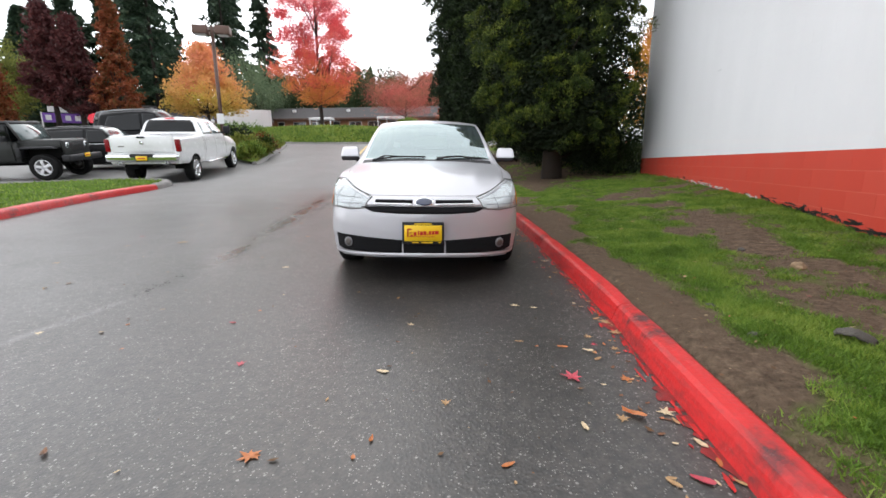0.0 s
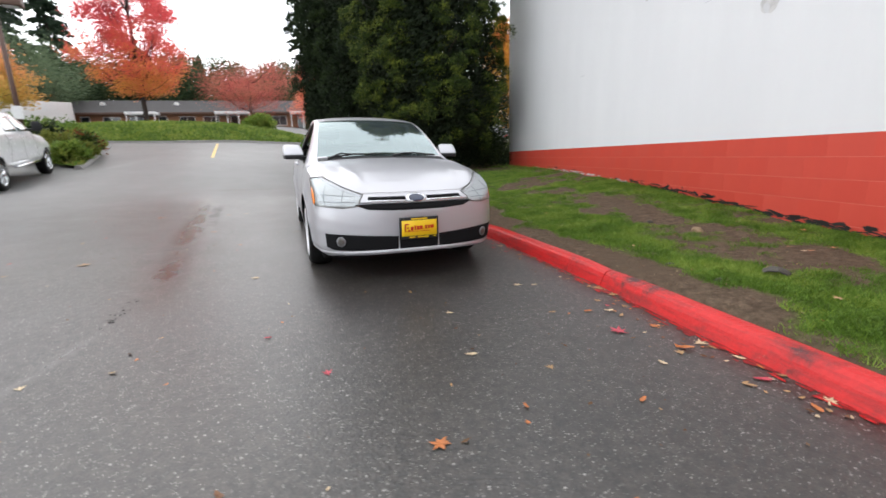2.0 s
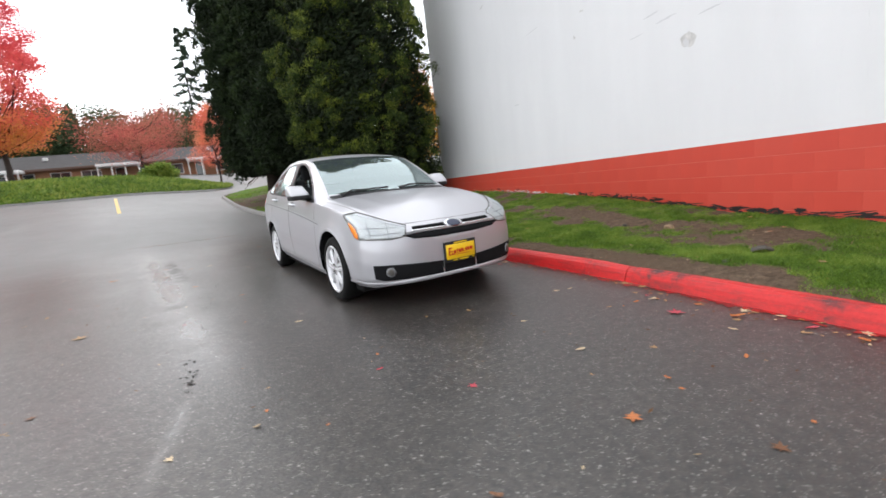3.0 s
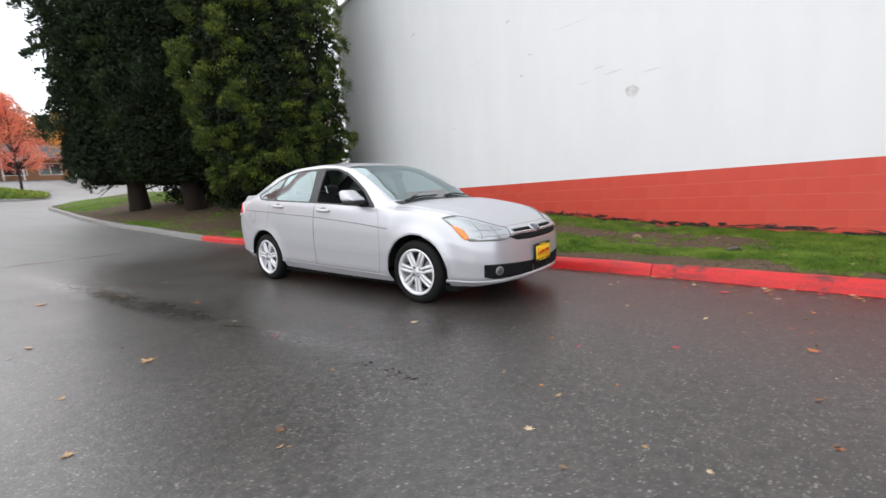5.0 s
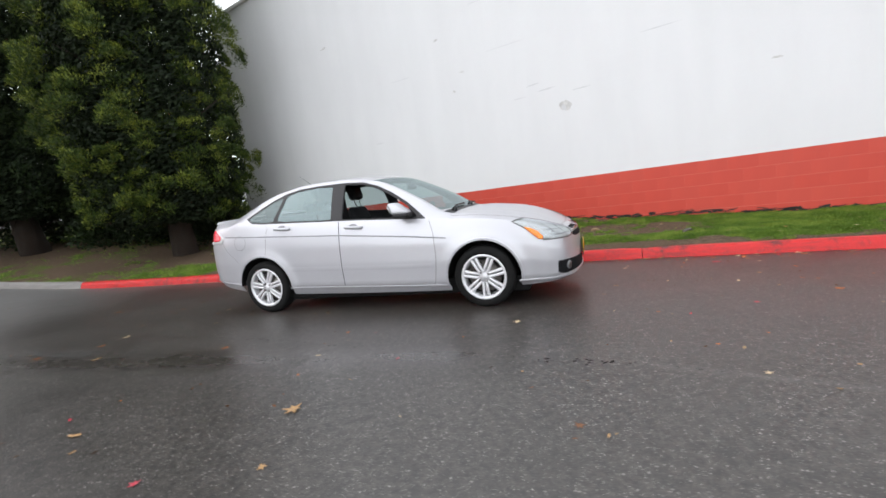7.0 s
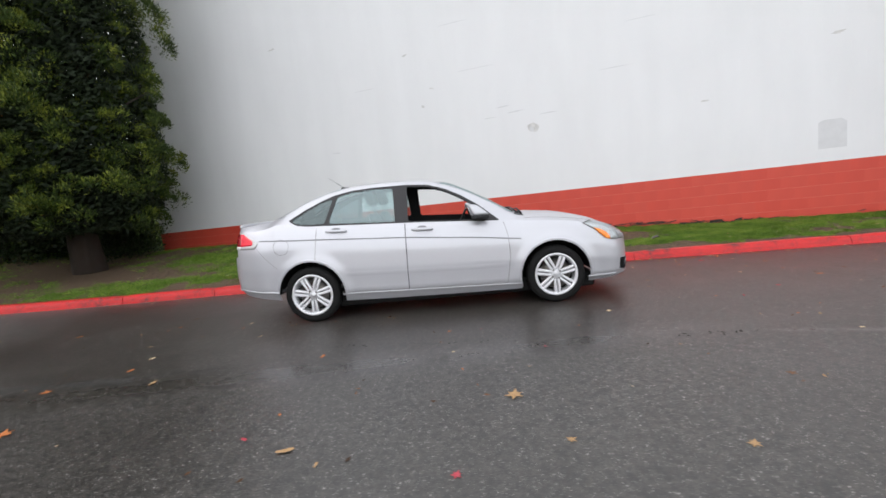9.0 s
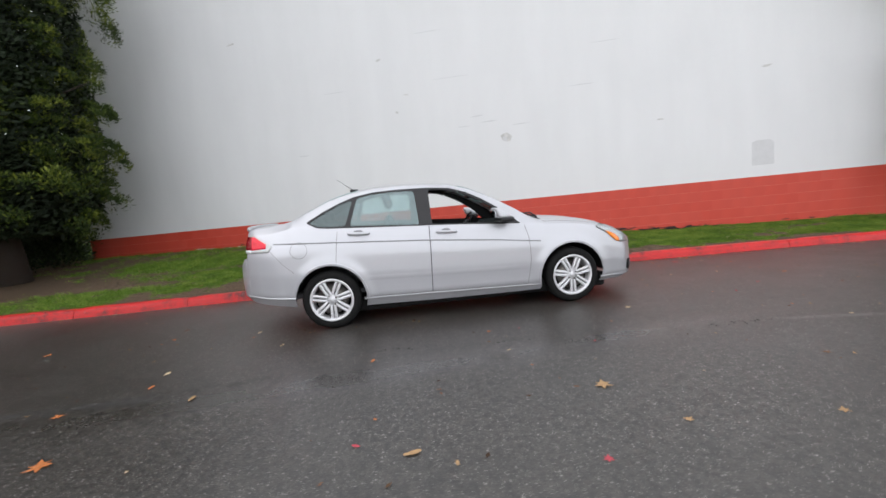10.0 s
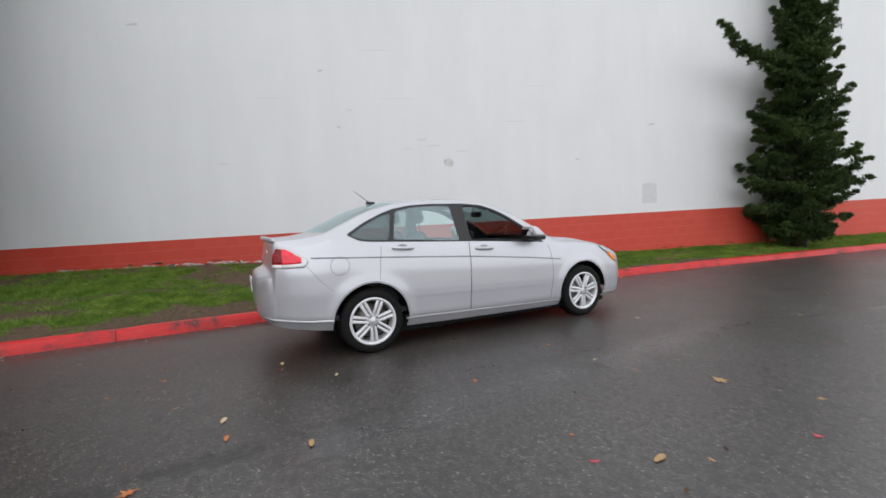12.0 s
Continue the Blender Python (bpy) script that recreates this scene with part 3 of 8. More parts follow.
def grass_mask(x, y):
    """How thickly the grass grows: bare earth along the kerb and in a band up the middle."""
    k, w = KERB_X(min(y, 26)) + 0.12, wall_x(min(y, 14.4))
    u = (x - k) / max(0.3, w - k)
    n = 0.42 * noise.noise((x * 0.8, y * 0.55, 2.0)) + 0.46 * noise.noise((x * 2.2, y * 2.0, 7.0)) + 0.32 * noise.noise((x * 6, y * 6, 3.0))
    bare = 0.62 * math.exp(-((u - 0.62) / 0.17) ** 2) * smooth01(0.5, 2.5, y) * smooth01(9, 6, y) + 0.80 * math.exp(-(u / 0.13) ** 2) * smooth01(-3, 1, y) * smooth01(12, 6, y)
    duff = max(math.exp(-(((x - cx_) ** 2 + (y - cy_) ** 2) / 5.5) ** 2) for cx_, cy_ in ((2.42, 14.05), (1.70, 18.9), (0.30, 21.2)))
    return max(0.05, 0.74 - 0.12 * smooth01(6.0, 8.5, y) + n * 1.30 - bare) - 0.6 * duff


def grass_blades(count, y0, y1, size, rng):
    """Tufts of leaning blades, taller where the grass grows thick."""
    out = []
    while len(out) < count:
        y = rng.uniform(y0, y1)
        k, w = KERB_X(min(y, 26)) + 0.10, (wall_x(y) if y < 14 else wall_x(14) + 3)
        x = rng.uniform(k, w)
        m = grass_mask(x, y)
        if rng.random() > (m - 0.30) * 2.0 + 0.06:
            continue
        z = verge_z(x, y)
        tuft = size * (0.55 + 0.9 * min(1.0, max(0.0, m))) * (1 + 0.7 * noise.noise((x * 5.0, y * 5.0, 9.0)))
        sx, sy = rng.gauss(0, 0.5), rng.gauss(0, 0.5)
        for _ in range(5):
            a, h = rng.uniform(0, 6.283), tuft * rng.uniform(0.5, 1.3)
            bx, by = x + rng.gauss(0, 0.014), y + rng.gauss(0, 0.014)
            wx, wy = math.cos(a) * 0.0036, math.sin(a) * 0.0036
            lx, ly = (sx + rng.gauss(0, 0.6)) * h, (sy + rng.gauss(0, 0.6)) * h
            out.append((bx - wx, by - wy, z - 0.005))
            out.append((bx + wx, by + wy, z - 0.005))
            out.append((bx + lx, by + ly, z + h))
    return out


rng = random.Random(3)
blades = grass_blades(900000, -3.0, 10.0, 0.024, rng) + grass_blades(80000, -14, -3, 0.035, rng) + grass_blades(210000, 10, 26, 0.045, rng)
growth = verge.data.attributes.new("growth", "FLOAT", "POINT")
growth.data.foreach_set("value", [max(0.0, min(1.0, grass_mask(v[0], v[1]))) for v in VERGE[0]])
thing("grass", "short bright green grass, thin and patchy", "grass", data=quads_data("grass", blades, M_GRASS, 3), kind="stuff")


# ---- the long wall of painted block ----
WDIR = Vector((0.175, 1, 0)).normalized()
WNRM = Vector((-1, 0.175, 0)).normalized()


def wall_point(s, z, out=0.0):
    """A point on the wall face, s metres of y along it, out metres in front."""
    return Vector((wall_x(s), s, z)) + WNRM * out


def wall_box(s0, s1, z0, z1, depth, front=0.0, cham=0.0):
    a, b = wall_point(s0, 0), wall_point(s1, 0)
    V = []
    for d, c in ((front - depth, 0.0), (front, cham)):
        for s, z in ((s0 + c, z0 + c), (s1 - c, z0 + c), (s1 - c, z1 - c), (s0 + c, z1 - c)):
            V.append(wall_point(s, z, d))
    if cham:
        V += [wall_point(s, z, front - cham * 0.6) for s, z in ((s0, z0), (s1, z0), (s1, z1), (s0, z1))]
        F = [(4, 5, 6, 7), (8, 9, 5, 4), (9, 10, 6, 5), (10, 11, 7, 6), (11, 8, 4, 7), (0, 1, 9, 8), (1, 2, 10, 9), (2, 3, 11, 10), (3, 0, 8, 11), (3, 2, 1, 0)]
    else:
        F = [(4, 5, 6, 7), (0, 1, 5, 4), (1, 2, 6, 5), (2, 3, 7, 6), (3, 0, 4, 7), (3, 2, 1, 0)]
    return V, F


WALL_START = -30.0
V, F = merge([wall_box(WALL_START, WALL_END - 0.02, RED_TOP, WALL_TOP, 0.3, -0.0016)])
wall = thing("wall_east", "tall windowless block wall painted white above a red band", "wall", data=mesh_data("wall_core", V, F, M_WHITE_BLOCK), kind="structure")
V, F = wall_box(WALL_START, WALL_END - 0.02, -1.2, RED_TOP, 0.3, -0.003)
part("red_base", mesh_data("red_base", V, F, M_MORTAR), wall, "red-painted base course")
V, F = wall_box(WALL_START, WALL_END + 0.03, WALL_TOP, WALL_TOP + 0.10, 0.4, 0.05, 0.01)
part("coping", mesh_data("coping", V, F, M_WHITE_TRIM), wall, "thin white metal coping")
# the return of the building, away from the lane
cx, cy = wall_x(WALL_END), WALL_END
end = Vector((cx, cy, 0))
side = WNRM * -1
V, F = [], []
for o in (0.0, -0.3):
    for d in (0.0, 30.0):
        for z in (-1.2, WALL_TOP):
            p = end + side * (d + 0.28) + WDIR * o
            V.append((p.x, p.y, z))
F = [(0, 2, 3, 1), (4, 5, 7, 6), (1, 3, 7, 5), (0, 4, 6, 2), (0, 1, 5, 4), (2, 6, 7, 3)]
thing("wall_north", "white block end wall of the building", "wall", data=mesh_data("wall_north", V, F, M_WHITE_BLOCK), kind="structure")


# ---- vehicles ----
from mathutils.bvhtree import BVHTree
from mathutils.geometry import delaunay_2d_cdt


def seat_on_ground(x, y, heading):
    """The pose of a vehicle that stands at x, y on the slope; heading in degrees, 0 along +x."""
    e = 0.5
    n = Vector((-(ground_z(x + e, y) - ground_z(x - e, y)) / (2 * e), -(ground_z(x, y + e) - ground_z(x, y - e)) / (2 * e), 1)).normalized()
    h = Vector((math.cos(radians(heading)), math.sin(radians(heading)), 0))
    h = (h - n * h.dot(n)).normalized()
    l = n.cross(h)
    m = Matrix((h, l, n)).transposed().to_4x4()
    m.translation = (x, y, ground_z(x, y))
    return m


class Loft:
    """A car body: half cross-sections along x, split into panels. y is the car's left."""

    def __init__(self, tabs, fine, counts=(26, 18, 18), flares=(), extra=(), ridge=None):
        self.flares, self.ridge = flares, ridge
        self.t = {k: pchip(v) for k, v in tabs.items()}
        self.x0, self.x1 = tabs["zt"][0][0], tabs["zt"][-1][0]
        n = int((self.x1 - self.x0 - 0.24) / fine)
        xs = [self.x0 + 0.12 + (self.x1 - self.x0 - 0.24) * i / n for i in range(n + 1)]
        tip = [0.12 * (1 - math.cos(math.pi / 2 * (i / 14))) for i in range(14)]
        xs = sorted([self.x0 + t for t in tip] + xs + [self.x1 - t for t in tip] + list(extra))
        self.xs, self.counts = xs, counts
        V, seg = [], []
        for x in xs:
            V += self.section(x)
        m = sum(counts) + 1
        F = []
        for i in range(len(xs) - 1):
            for k in range(m - 1):
                F.append((i * m + k, (i + 1) * m + k, (i + 1) * m + k + 1, i * m + k + 1))
                seg.append(0 if k < counts[0] else 1 if k < counts[0] + counts[1] else 2)
        self.V, self.F, self.seg, self.m = np.array(V), np.array(F), np.array(seg), m

    def keys(self, x):
        g = self.t
        zb, zt = g["zb"](x), g["zt"](x)
        zs = min(g["zs"](x), zb + 0.90 * (zt - zb))
        zr = min(max(g["zr"](x), zs + 0.25 * (zt - zs)), zt - 0.004)
        return zb, zs, zr, zt, g["w"](x), min(g["ws"](x), g["w"](x) - 0.003), min(g["wr"](x), g["ws"](x) - 0.01, g["w"](x) - 0.01)

    def side(self, x, z, K=None):
        zb, zs, zr, zt, w, ws, wr = K or self.keys(x)
        if z <= zs:
            t = (z - zb) / (zs - zb)
            drop = ws - w
            knots = ((0, -0.075), (0.06, -0.045), (0.13, -0.018), (0.34, -0.006), (0.42, 0.0), (0.66, -0.003), (0.72, -0.008), (0.86, drop * 0.5), (1, drop))
            for (a, fa), (b, fb) in zip(knots, knots[1:]):
                if t <= b:
                    u = min(1, max(0, (t - a) / (b - a)))
                    return w + fa + (fb - fa) * u * (0.6 + 0.4 * u) + self.flare(x, z)
        s = min(1, (z - zs) / max(1e-4, zr - zs))
        return ws + (wr - ws) * s + 0.03 * s * (1 - s) * min(1, (zr - zs) / 0.3)

    def flare(self, x, z):
        """How far the skin swells out round the wheel arches."""
        out = 0.0
        for hx, hz, r, amount in self.flares:
            d = math.hypot(x - hx, z - hz) - r
            out += amount * math.exp(-((d - 0.012) / 0.060) ** 2) * smooth01(0.14, 0.30, z)
        return out

    def crown(self, x, y, K=None):
        zb, zs, zr, zt, w, ws, wr = K or self.keys(x)
        top = zr + (zt - zr) * (1 - min(1, abs(y) / max(wr, 1e-3)) ** 2.4)
        if self.ridge:
            # two raised lines that run down the hood from the foot of the screen to the lamps
            a, b, h = self.ridge
            line = 0.56 - 0.17 * (x - a) / (b - a)
            top += h * math.exp(-((abs(y) - line) / 0.035) ** 2) * smooth01(a, a + 0.15, x) * smooth01(b, b - 0.2, x)
        return top

    def section(self, x):
        K = self.keys(x)
        zb, zs, zr, zt, w, ws, wr = K
        out = []
        a, b, c = self.counts
        for i in range(a):
            z = zb + (zs - zb) * i / a
            out.append((x, self.side(x, z, K), z))
        for i in range(b):
            z = zs + (zr - zs) * i / b
            out.append((x, self.side(x, z, K), z))
        for i in range(c + 1):
            u = i / c
            y = wr * (1 - u ** 1.1)
            out.append((x, y, self.crown(x, y, K)))
        return out

    def normals(self):
        V, F = self.V, self.F
        n = np.cross(V[F[:, 2]] - V[F[:, 0]], V[F[:, 3]] - V[F[:, 1]])
        N = np.zeros_like(V)
        for k in range(4):
            np.add.at(N, F[:, k], n)
        top = np.abs(V[:, 1]) < 1e-6
        N[top, 1] = 0
        L = np.linalg.norm(N, axis=1)
        L[L == 0] = 1
        self.N = N / L[:, None]
        if self.N[self.m * (len(self.xs) // 2) + 8, 1] < 0:
            self.N *= -1
            self.F = self.F[:, ::-1].copy()

    def centres(self):
        return self.V[self.F].mean(axis=1)

    def snap(self, inside, poly, plane, closed=True, limit=0.03):
        """Moves the vertices between the faces inside and outside onto the outline, in side view (xz) or from above (xy)."""
        flag_in, flag_out = np.zeros(len(self.V), bool), np.zeros(len(self.V), bool)
        flag_in[self.F[inside].ravel()] = True
        flag_out[self.F[~inside].ravel()] = True
        P = np.array(poly, float)
        Q = np.roll(P, -1, axis=0)
        if not closed:
            P, Q = P[:-1], Q[:-1]
        ax = (0, 2) if plane == "xz" else (0, 1)
        for i in np.nonzero(flag_in & flag_out)[0]:
            p = self.V[i][list(ax)]
            d = Q - P
            t = np.clip(((p - P) * d).sum(1) / (d * d).sum(1), 0, 1)
            c = P + d * t[:, None]
            e = np.linalg.norm(c - p, axis=1)
            j = int(e.argmin())
            if e[j] > limit:
                continue
            x = c[j, 0]
            if plane == "xz":
                self.V[i] = (x, self.side(x, c[j, 1]), c[j, 1])
            else:
                self.V[i] = (x, c[j, 1], self.crown(x, c[j, 1])) if self.V[i, 1] > 1e-6 else (x, 0, self.crown(x, 0))

    def mesh(self, name, mask, mat, which, shift=0.0):
        """Panel mesh from the chosen faces: which is left, right or both."""
        f = self.F[mask]
        used, inv = np.unique(f.ravel(), return_inverse=True)
        f = inv.reshape(-1, 4)
        v, n = self.V[used] - self.N[used] * shift, self.N[used]
        flip = np.array([1, -1, 1])
        if which == "left":
            V, N, F = v, n, f
        elif which == "right":
            V, N, F = v * flip, n * flip, f[:, ::-1]
        else:
            V, N, F = np.vstack([v, v * flip]), np.vstack([n, n * flip]), np.vstack([f, f[:, ::-1] + len(v)])
        F = [list(dict.fromkeys(q)) for q in F.tolist()]
        me = mesh_data(name, V.tolist(), F, mat, True)
        if len(me.vertices) == len(N):
            me.normals_split_custom_set_from_vertices((N if shift >= 0 else N).tolist())
        return me

    def tree(self):
        flip = np.array([1, -1, 1])
        V = np.vstack([self.V, self.V * flip])
        F = np.vstack([self.F, self.F[:, ::-1] + len(self.V)])
        V, F = merge([(V.tolist(), F.tolist()), cap(self, 0), cap(self, 1)])
        return BVHTree.FromPolygons(V, F)


def cap(L, end):
    """The flat end of a lofted body."""
    ring = L.section(L.x0 + 1e-4 if end == 0 else L.x1 - 1e-4)
    V = [tuple(p) for p in ring] + [(x, -y, z) for x, y, z in reversed(ring[:-1])]
    return V, [tuple(range(len(V)))]


def in_poly(X, Z, poly):
    inside = np.zeros(len(X), bool)
    n = len(poly)
    for i in range(n):
        (ax, az), (bx, bz) = poly[i], poly[(i + 1) % n]
        if az == bz:
            continue
        hit = ((az > Z) != (bz > Z)) & (X < (bx - ax) * (Z - az) / (bz - az) + ax)
        inside ^= hit
    return inside


def rounded(poly, r=0.03, n=4):
    """A polygon with its corners rounded off."""
    out = []
    k = len(poly)
    for i in range(k):
        a, b, c = (Vector(poly[(i + j) % k]) for j in (-1, 0, 1))
        d1, d2 = (a - b), (c - b)
        q = min(r, d1.length * 0.4, d2.length * 0.4)
        p1, p2 = b + d1.normalized() * q, b + d2.normalized() * q
        for j in range(n + 1):
            t = j / n
            p = p1 * (1 - t) ** 2 + b * 2 * t * (1 - t) + p2 * t * t
            out.append(tuple(p))
    return out


def patch(tree, poly, way, off=0.004, res=0.02, skirt=0.012, mat=None, name="patch", rigid=False):
    """A shell on the body: the outline (3D points near the skin) is cast along way onto it and lifted by off."""
    way = Vector(way).normalized()
    u = way.orthogonal().normalized() if abs(way.z) > 0.9 else Vector((0, 0, 1)).cross(way).normalized()
    v = way.cross(u)
    pts = [Vector(p) for p in poly]
    o = sum(pts, Vector()) / len(pts)
    P = [((p - o).dot(u), (p - o).dot(v)) for p in pts]
    B = []
    for i, a in enumerate(P):
        b = P[(i + 1) % len(P)]
        k = max(1, int(math.hypot(b[0] - a[0], b[1] - a[1]) / res))
        B += [(a[0] + (b[0] - a[0]) * j / k, a[1] + (b[1] - a[1]) * j / k) for j in range(k)]
    nb = len(B)
    us, vs = [p[0] for p in B], [p[1] for p in B]
    gx_, gy_ = [], []
    X, Y = np.meshgrid(np.arange(min(us), max(us), res), np.arange(min(vs), max(vs), res))
    X, Y = X.ravel(), Y.ravel()
    keep = in_poly(X, Y, B)
    pts2 = B + [(float(x), float(y)) for x, y in zip(X[keep], Y[keep]) if min((x - b[0]) ** 2 + (y - b[1]) ** 2 for b in B) > (0.4 * res) ** 2]
    vs2, es, fs, _, _, _ = delaunay_2d_cdt([Vector(p) for p in pts2], [(i, (i + 1) % nb) for i in range(nb)], [list(range(nb))], 1, 1e-5)
    out, nor = [], []
    for p in vs2:
        s = o + u * p.x + v * p.y - way * 1.5
        hit, n, _, _ = tree.ray_cast(s, way)
        if hit is None or abs((hit - o).dot(way)) > 0.22 or n.dot(way) > -0.12:
            q = o + u * p.x + v * p.y
            hit, n, _, _ = tree.find_nearest(hit if hit is not None and abs((hit - o).dot(way)) < 0.22 else q)
        if n.dot(way) > 0:
            n = -n
        out.append(hit)
        nor.append(-way if rigid else n)
    V = [h + n * off for h, n in zip(out, nor)]
    F = [tuple(f) for f in fs]
    if skirt:
        base = len(V)
        edge = {}
        for f in F:
            for a, b in zip(f, f[1:] + f[:1]):
                edge[(a, b)] = 1
        rim = [(a, b) for a, b in edge if (b, a) not in edge]
        ids = {}
        for a, b in rim:
            for q in (a, b):
                if q not in ids:
                    ids[q] = len(V)
                    V.append(out[q] + nor[q] * (off - skirt))
        F += [(b, a, ids[a], ids[b]) for a, b in rim]
    me = mesh_data(name, V, F, mat, True)
    me.validate()
    return me


def ribbon(tree, pts, way, width=0.006, off=0.0015, mat=None, name="seam", step=0.02, lift=0.0):
    """A narrow strip on the skin along a polyline."""
    way = Vector(way).normalized()
    P = []
    for a, b in zip(pts, pts[1:]):
        a, b = Vector(a), Vector(b)
        k = max(1, int((b - a).length / step))
        P += [a.lerp(b, j / k) for j in range(k)]
    P.append(Vector(pts[-1]))
    H = []
    for p in P:
        hit, n, _, _ = tree.ray_cast(p - way * 0.6, way)
        if hit is None:
            hit, n, _, _ = tree.find_nearest(p)
        if n.dot(way) > 0:
            n = -n
        H.append((hit, n))
    V, F = [], []
    for i, (h, n) in enumerate(H):
        d = (H[min(i + 1, len(H) - 1)][0] - H[max(i - 1, 0)][0])
        c = n.cross(d).normalized() * width / 2
        V += [h + c + n * off * 0.3, h + c * 0.6 + n * (off + lift), h - c * 0.6 + n * (off + lift), h - c + n * off * 0.3]
    for i in range(len(H) - 1):
        for k in range(3):
            F.append((i * 4 + k, (i + 1) * 4 + k, (i + 1) * 4 + k + 1, i * 4 + k + 1))
    return mesh_data(name, V, F, mat, True)


def wheel_meshes(r, width, rim_r, pairs, mat_rim, spoke=0.017):
    """Tyre, rim with twin spokes, and disc, facing -y at the origin; returns mesh data by part name."""
    w = width / 2
    tyre = lathe([(rim_r - 0.005, -w + 0.012), (rim_r + 0.012, -w + 0.002), (r - 0.035, -w - 0.004), (r - 0.012, -w + 0.012), (r - 0.002, -w + 0.035),
                  (r, -w + 0.06), (r, w - 0.06), (r - 0.012, w - 0.012), (r - 0.035, w), (rim_r, w - 0.01), (rim_r - 0.005, 0)], 56)
    out = {"tyre": mesh_data("tyre", *tyre, M_RUBBER, True)}
    lip = lathe([(rim_r + 0.004, -w + 0.0), (rim_r - 0.004, -w - 0.006), (rim_r - 0.016, -w - 0.002), (rim_r - 0.026, -w + 0.02), (rim_r - 0.035, w - 0.03)], 56)
    hub = lathe([(0.0, -w + 0.010), (0.024, -w + 0.011), (0.029, -w + 0.018), (0.031, -w + 0.020), (0.060, -w + 0.017), (0.068, -w + 0.04), (0.068, w - 0.04)], 28)
    pcs = [lip, hub]
    for i in range(pairs):
        for sgn in (-1, 1):
            a = 2 * math.pi * (i + 0.5) / pairs
            pts = []
            for q in range(5):
                t = q / 4
                rad = 0.05 + (rim_r - 0.062) * t
                off = sgn * (0.0175 + 0.004 * t)
                pts.append((rad * math.cos(a) - off * math.sin(a), -w + 0.012 - 0.006 * math.sin(math.pi * t) + 0.002 * t, rad * math.sin(a) + off * math.cos(a)))
            V, F = [], []
            for q, p in enumerate(pts):
                ww = spoke * (0.85 + 0.25 * q / 4) / 2
                tx, tz = -math.sin(a) * ww, math.cos(a) * ww
                V += [(p[0] - tx, p[1] + 0.004, p[2] - tz), (p[0] - tx * 0.6, p[1] - 0.003, p[2] - tz * 0.6), (p[0] + tx * 0.6, p[1] - 0.003, p[2] + tz * 0.6),
                      (p[0] + tx, p[1] + 0.004, p[2] + tz), (p[0] + tx, p[1] + 0.028, p[2] + tz), (p[0] - tx, p[1] + 0.028, p[2] - tz)]
            for q in range(4):
                for k in range(6):
                    k2 = (k + 1) % 6
                    F.append((q * 6 + k, q * 6 + k2, (q + 1) * 6 + k2, (q + 1) * 6 + k))
            pcs.append((V, F))
    out["rim"] = mesh_data("rim", *merge(pcs), mat_rim, False)
    out["rim"].polygons.foreach_set("use_smooth", [True] * len(out["rim"].polygons))
    disc = lathe([(0.0, -w + 0.06), (rim_r * 0.72, -w + 0.06), (rim_r * 0.72, -w + 0.075), (rim_r * 0.74, -w + 0.10), (rim_r - 0.03, w - 0.05)], 40)
    out["brake_disc"] = mesh_data("brake_disc", *disc, M_DISC, True)
    out["lug_nut"] = mesh_data("lug_nut", *lathe([(0.0, -w + 0.0), (0.008, -w + 0.001), (0.010, -w + 0.018)], 8), M_DISC, True)
    return out


def add_wheels(car, meshes, places, names=("tyre", "rim", "brake_disc", "lug_nut")):
    """places: (x, y, z); wheels on the left are turned round."""
    for x, y, z in places:
        w = new("wheel", None)
        w.parent = car
        w.matrix_basis = pose(x, y, z, 0, 0, 0 if y < 0 else 180) @ pose(0, 0, 0, 0, 11, 0)
        for k in names:
            if k == "lug_nut":
                for i in range(4):
                    a = math.pi * (i + 0.5) / 2
                    part(k, meshes[k], w, m=pose(0.051 * math.cos(a), 0, 0.051 * math.sin(a)))
            else:
                part(k, meshes[k], w)


def well(car, x, z, r, y_in, y_out):
    """The dark lining of one wheel arch."""
    V, F = [], []
    n = 20
    for i in range(n + 1):
        a = math.pi * (0.02 + 0.96 * i / n)
        for y in (y_in, y_out):
            V.append((x + r * math.cos(a), y, z + r * math.sin(a)))
    for i in range(n):
        F.append((2 * i, 2 * i + 1, 2 * i + 3, 2 * i + 2))
    V.append((x, y_in, z))
    c = len(V) - 1
    F += [(2 * i, 2 * i + 2, c) for i in range(n)]
    part("wheel_well", mesh_data("wheel_well", V, F, M_WELL), car)


def car_seat(parent, x, y, z, name="front_seat", tilt=20):
    s = new(name, None)
    s.parent = parent
    s.matrix_basis = pose(x, y, z)
    part("seat_cushion", bm_data("seat_cushion", rbox((0.50, 0.50, 0.16), 0.05, 3, (0.02, 0, 0.08)), M_CLOTH, True), s)
    part("seat_back", bm_data("seat_back", rbox((0.14, 0.48, 0.60), 0.06, 3, (0, 0, 0.30), (0.8, 0.82)), M_CLOTH, True), s, m=pose(-0.24, 0, 0.12, 0, -tilt))
    part("headrest", bm_data("headrest", rbox((0.10, 0.27, 0.19), 0.045, 3, (0, 0, 0.79)), M_CLOTH, True), s, m=pose(-0.24, 0, 0.10, 0, -tilt + 6))
    for yy in (-0.06, 0.06):
        part("headrest_post", mesh_data("headrest_post", *rod([(0, yy, 0.56), (0, yy, 0.74)], 0.007, 6), M_CHROME), s, m=pose(-0.24, 0, 0.10, 0, -tilt + 5))


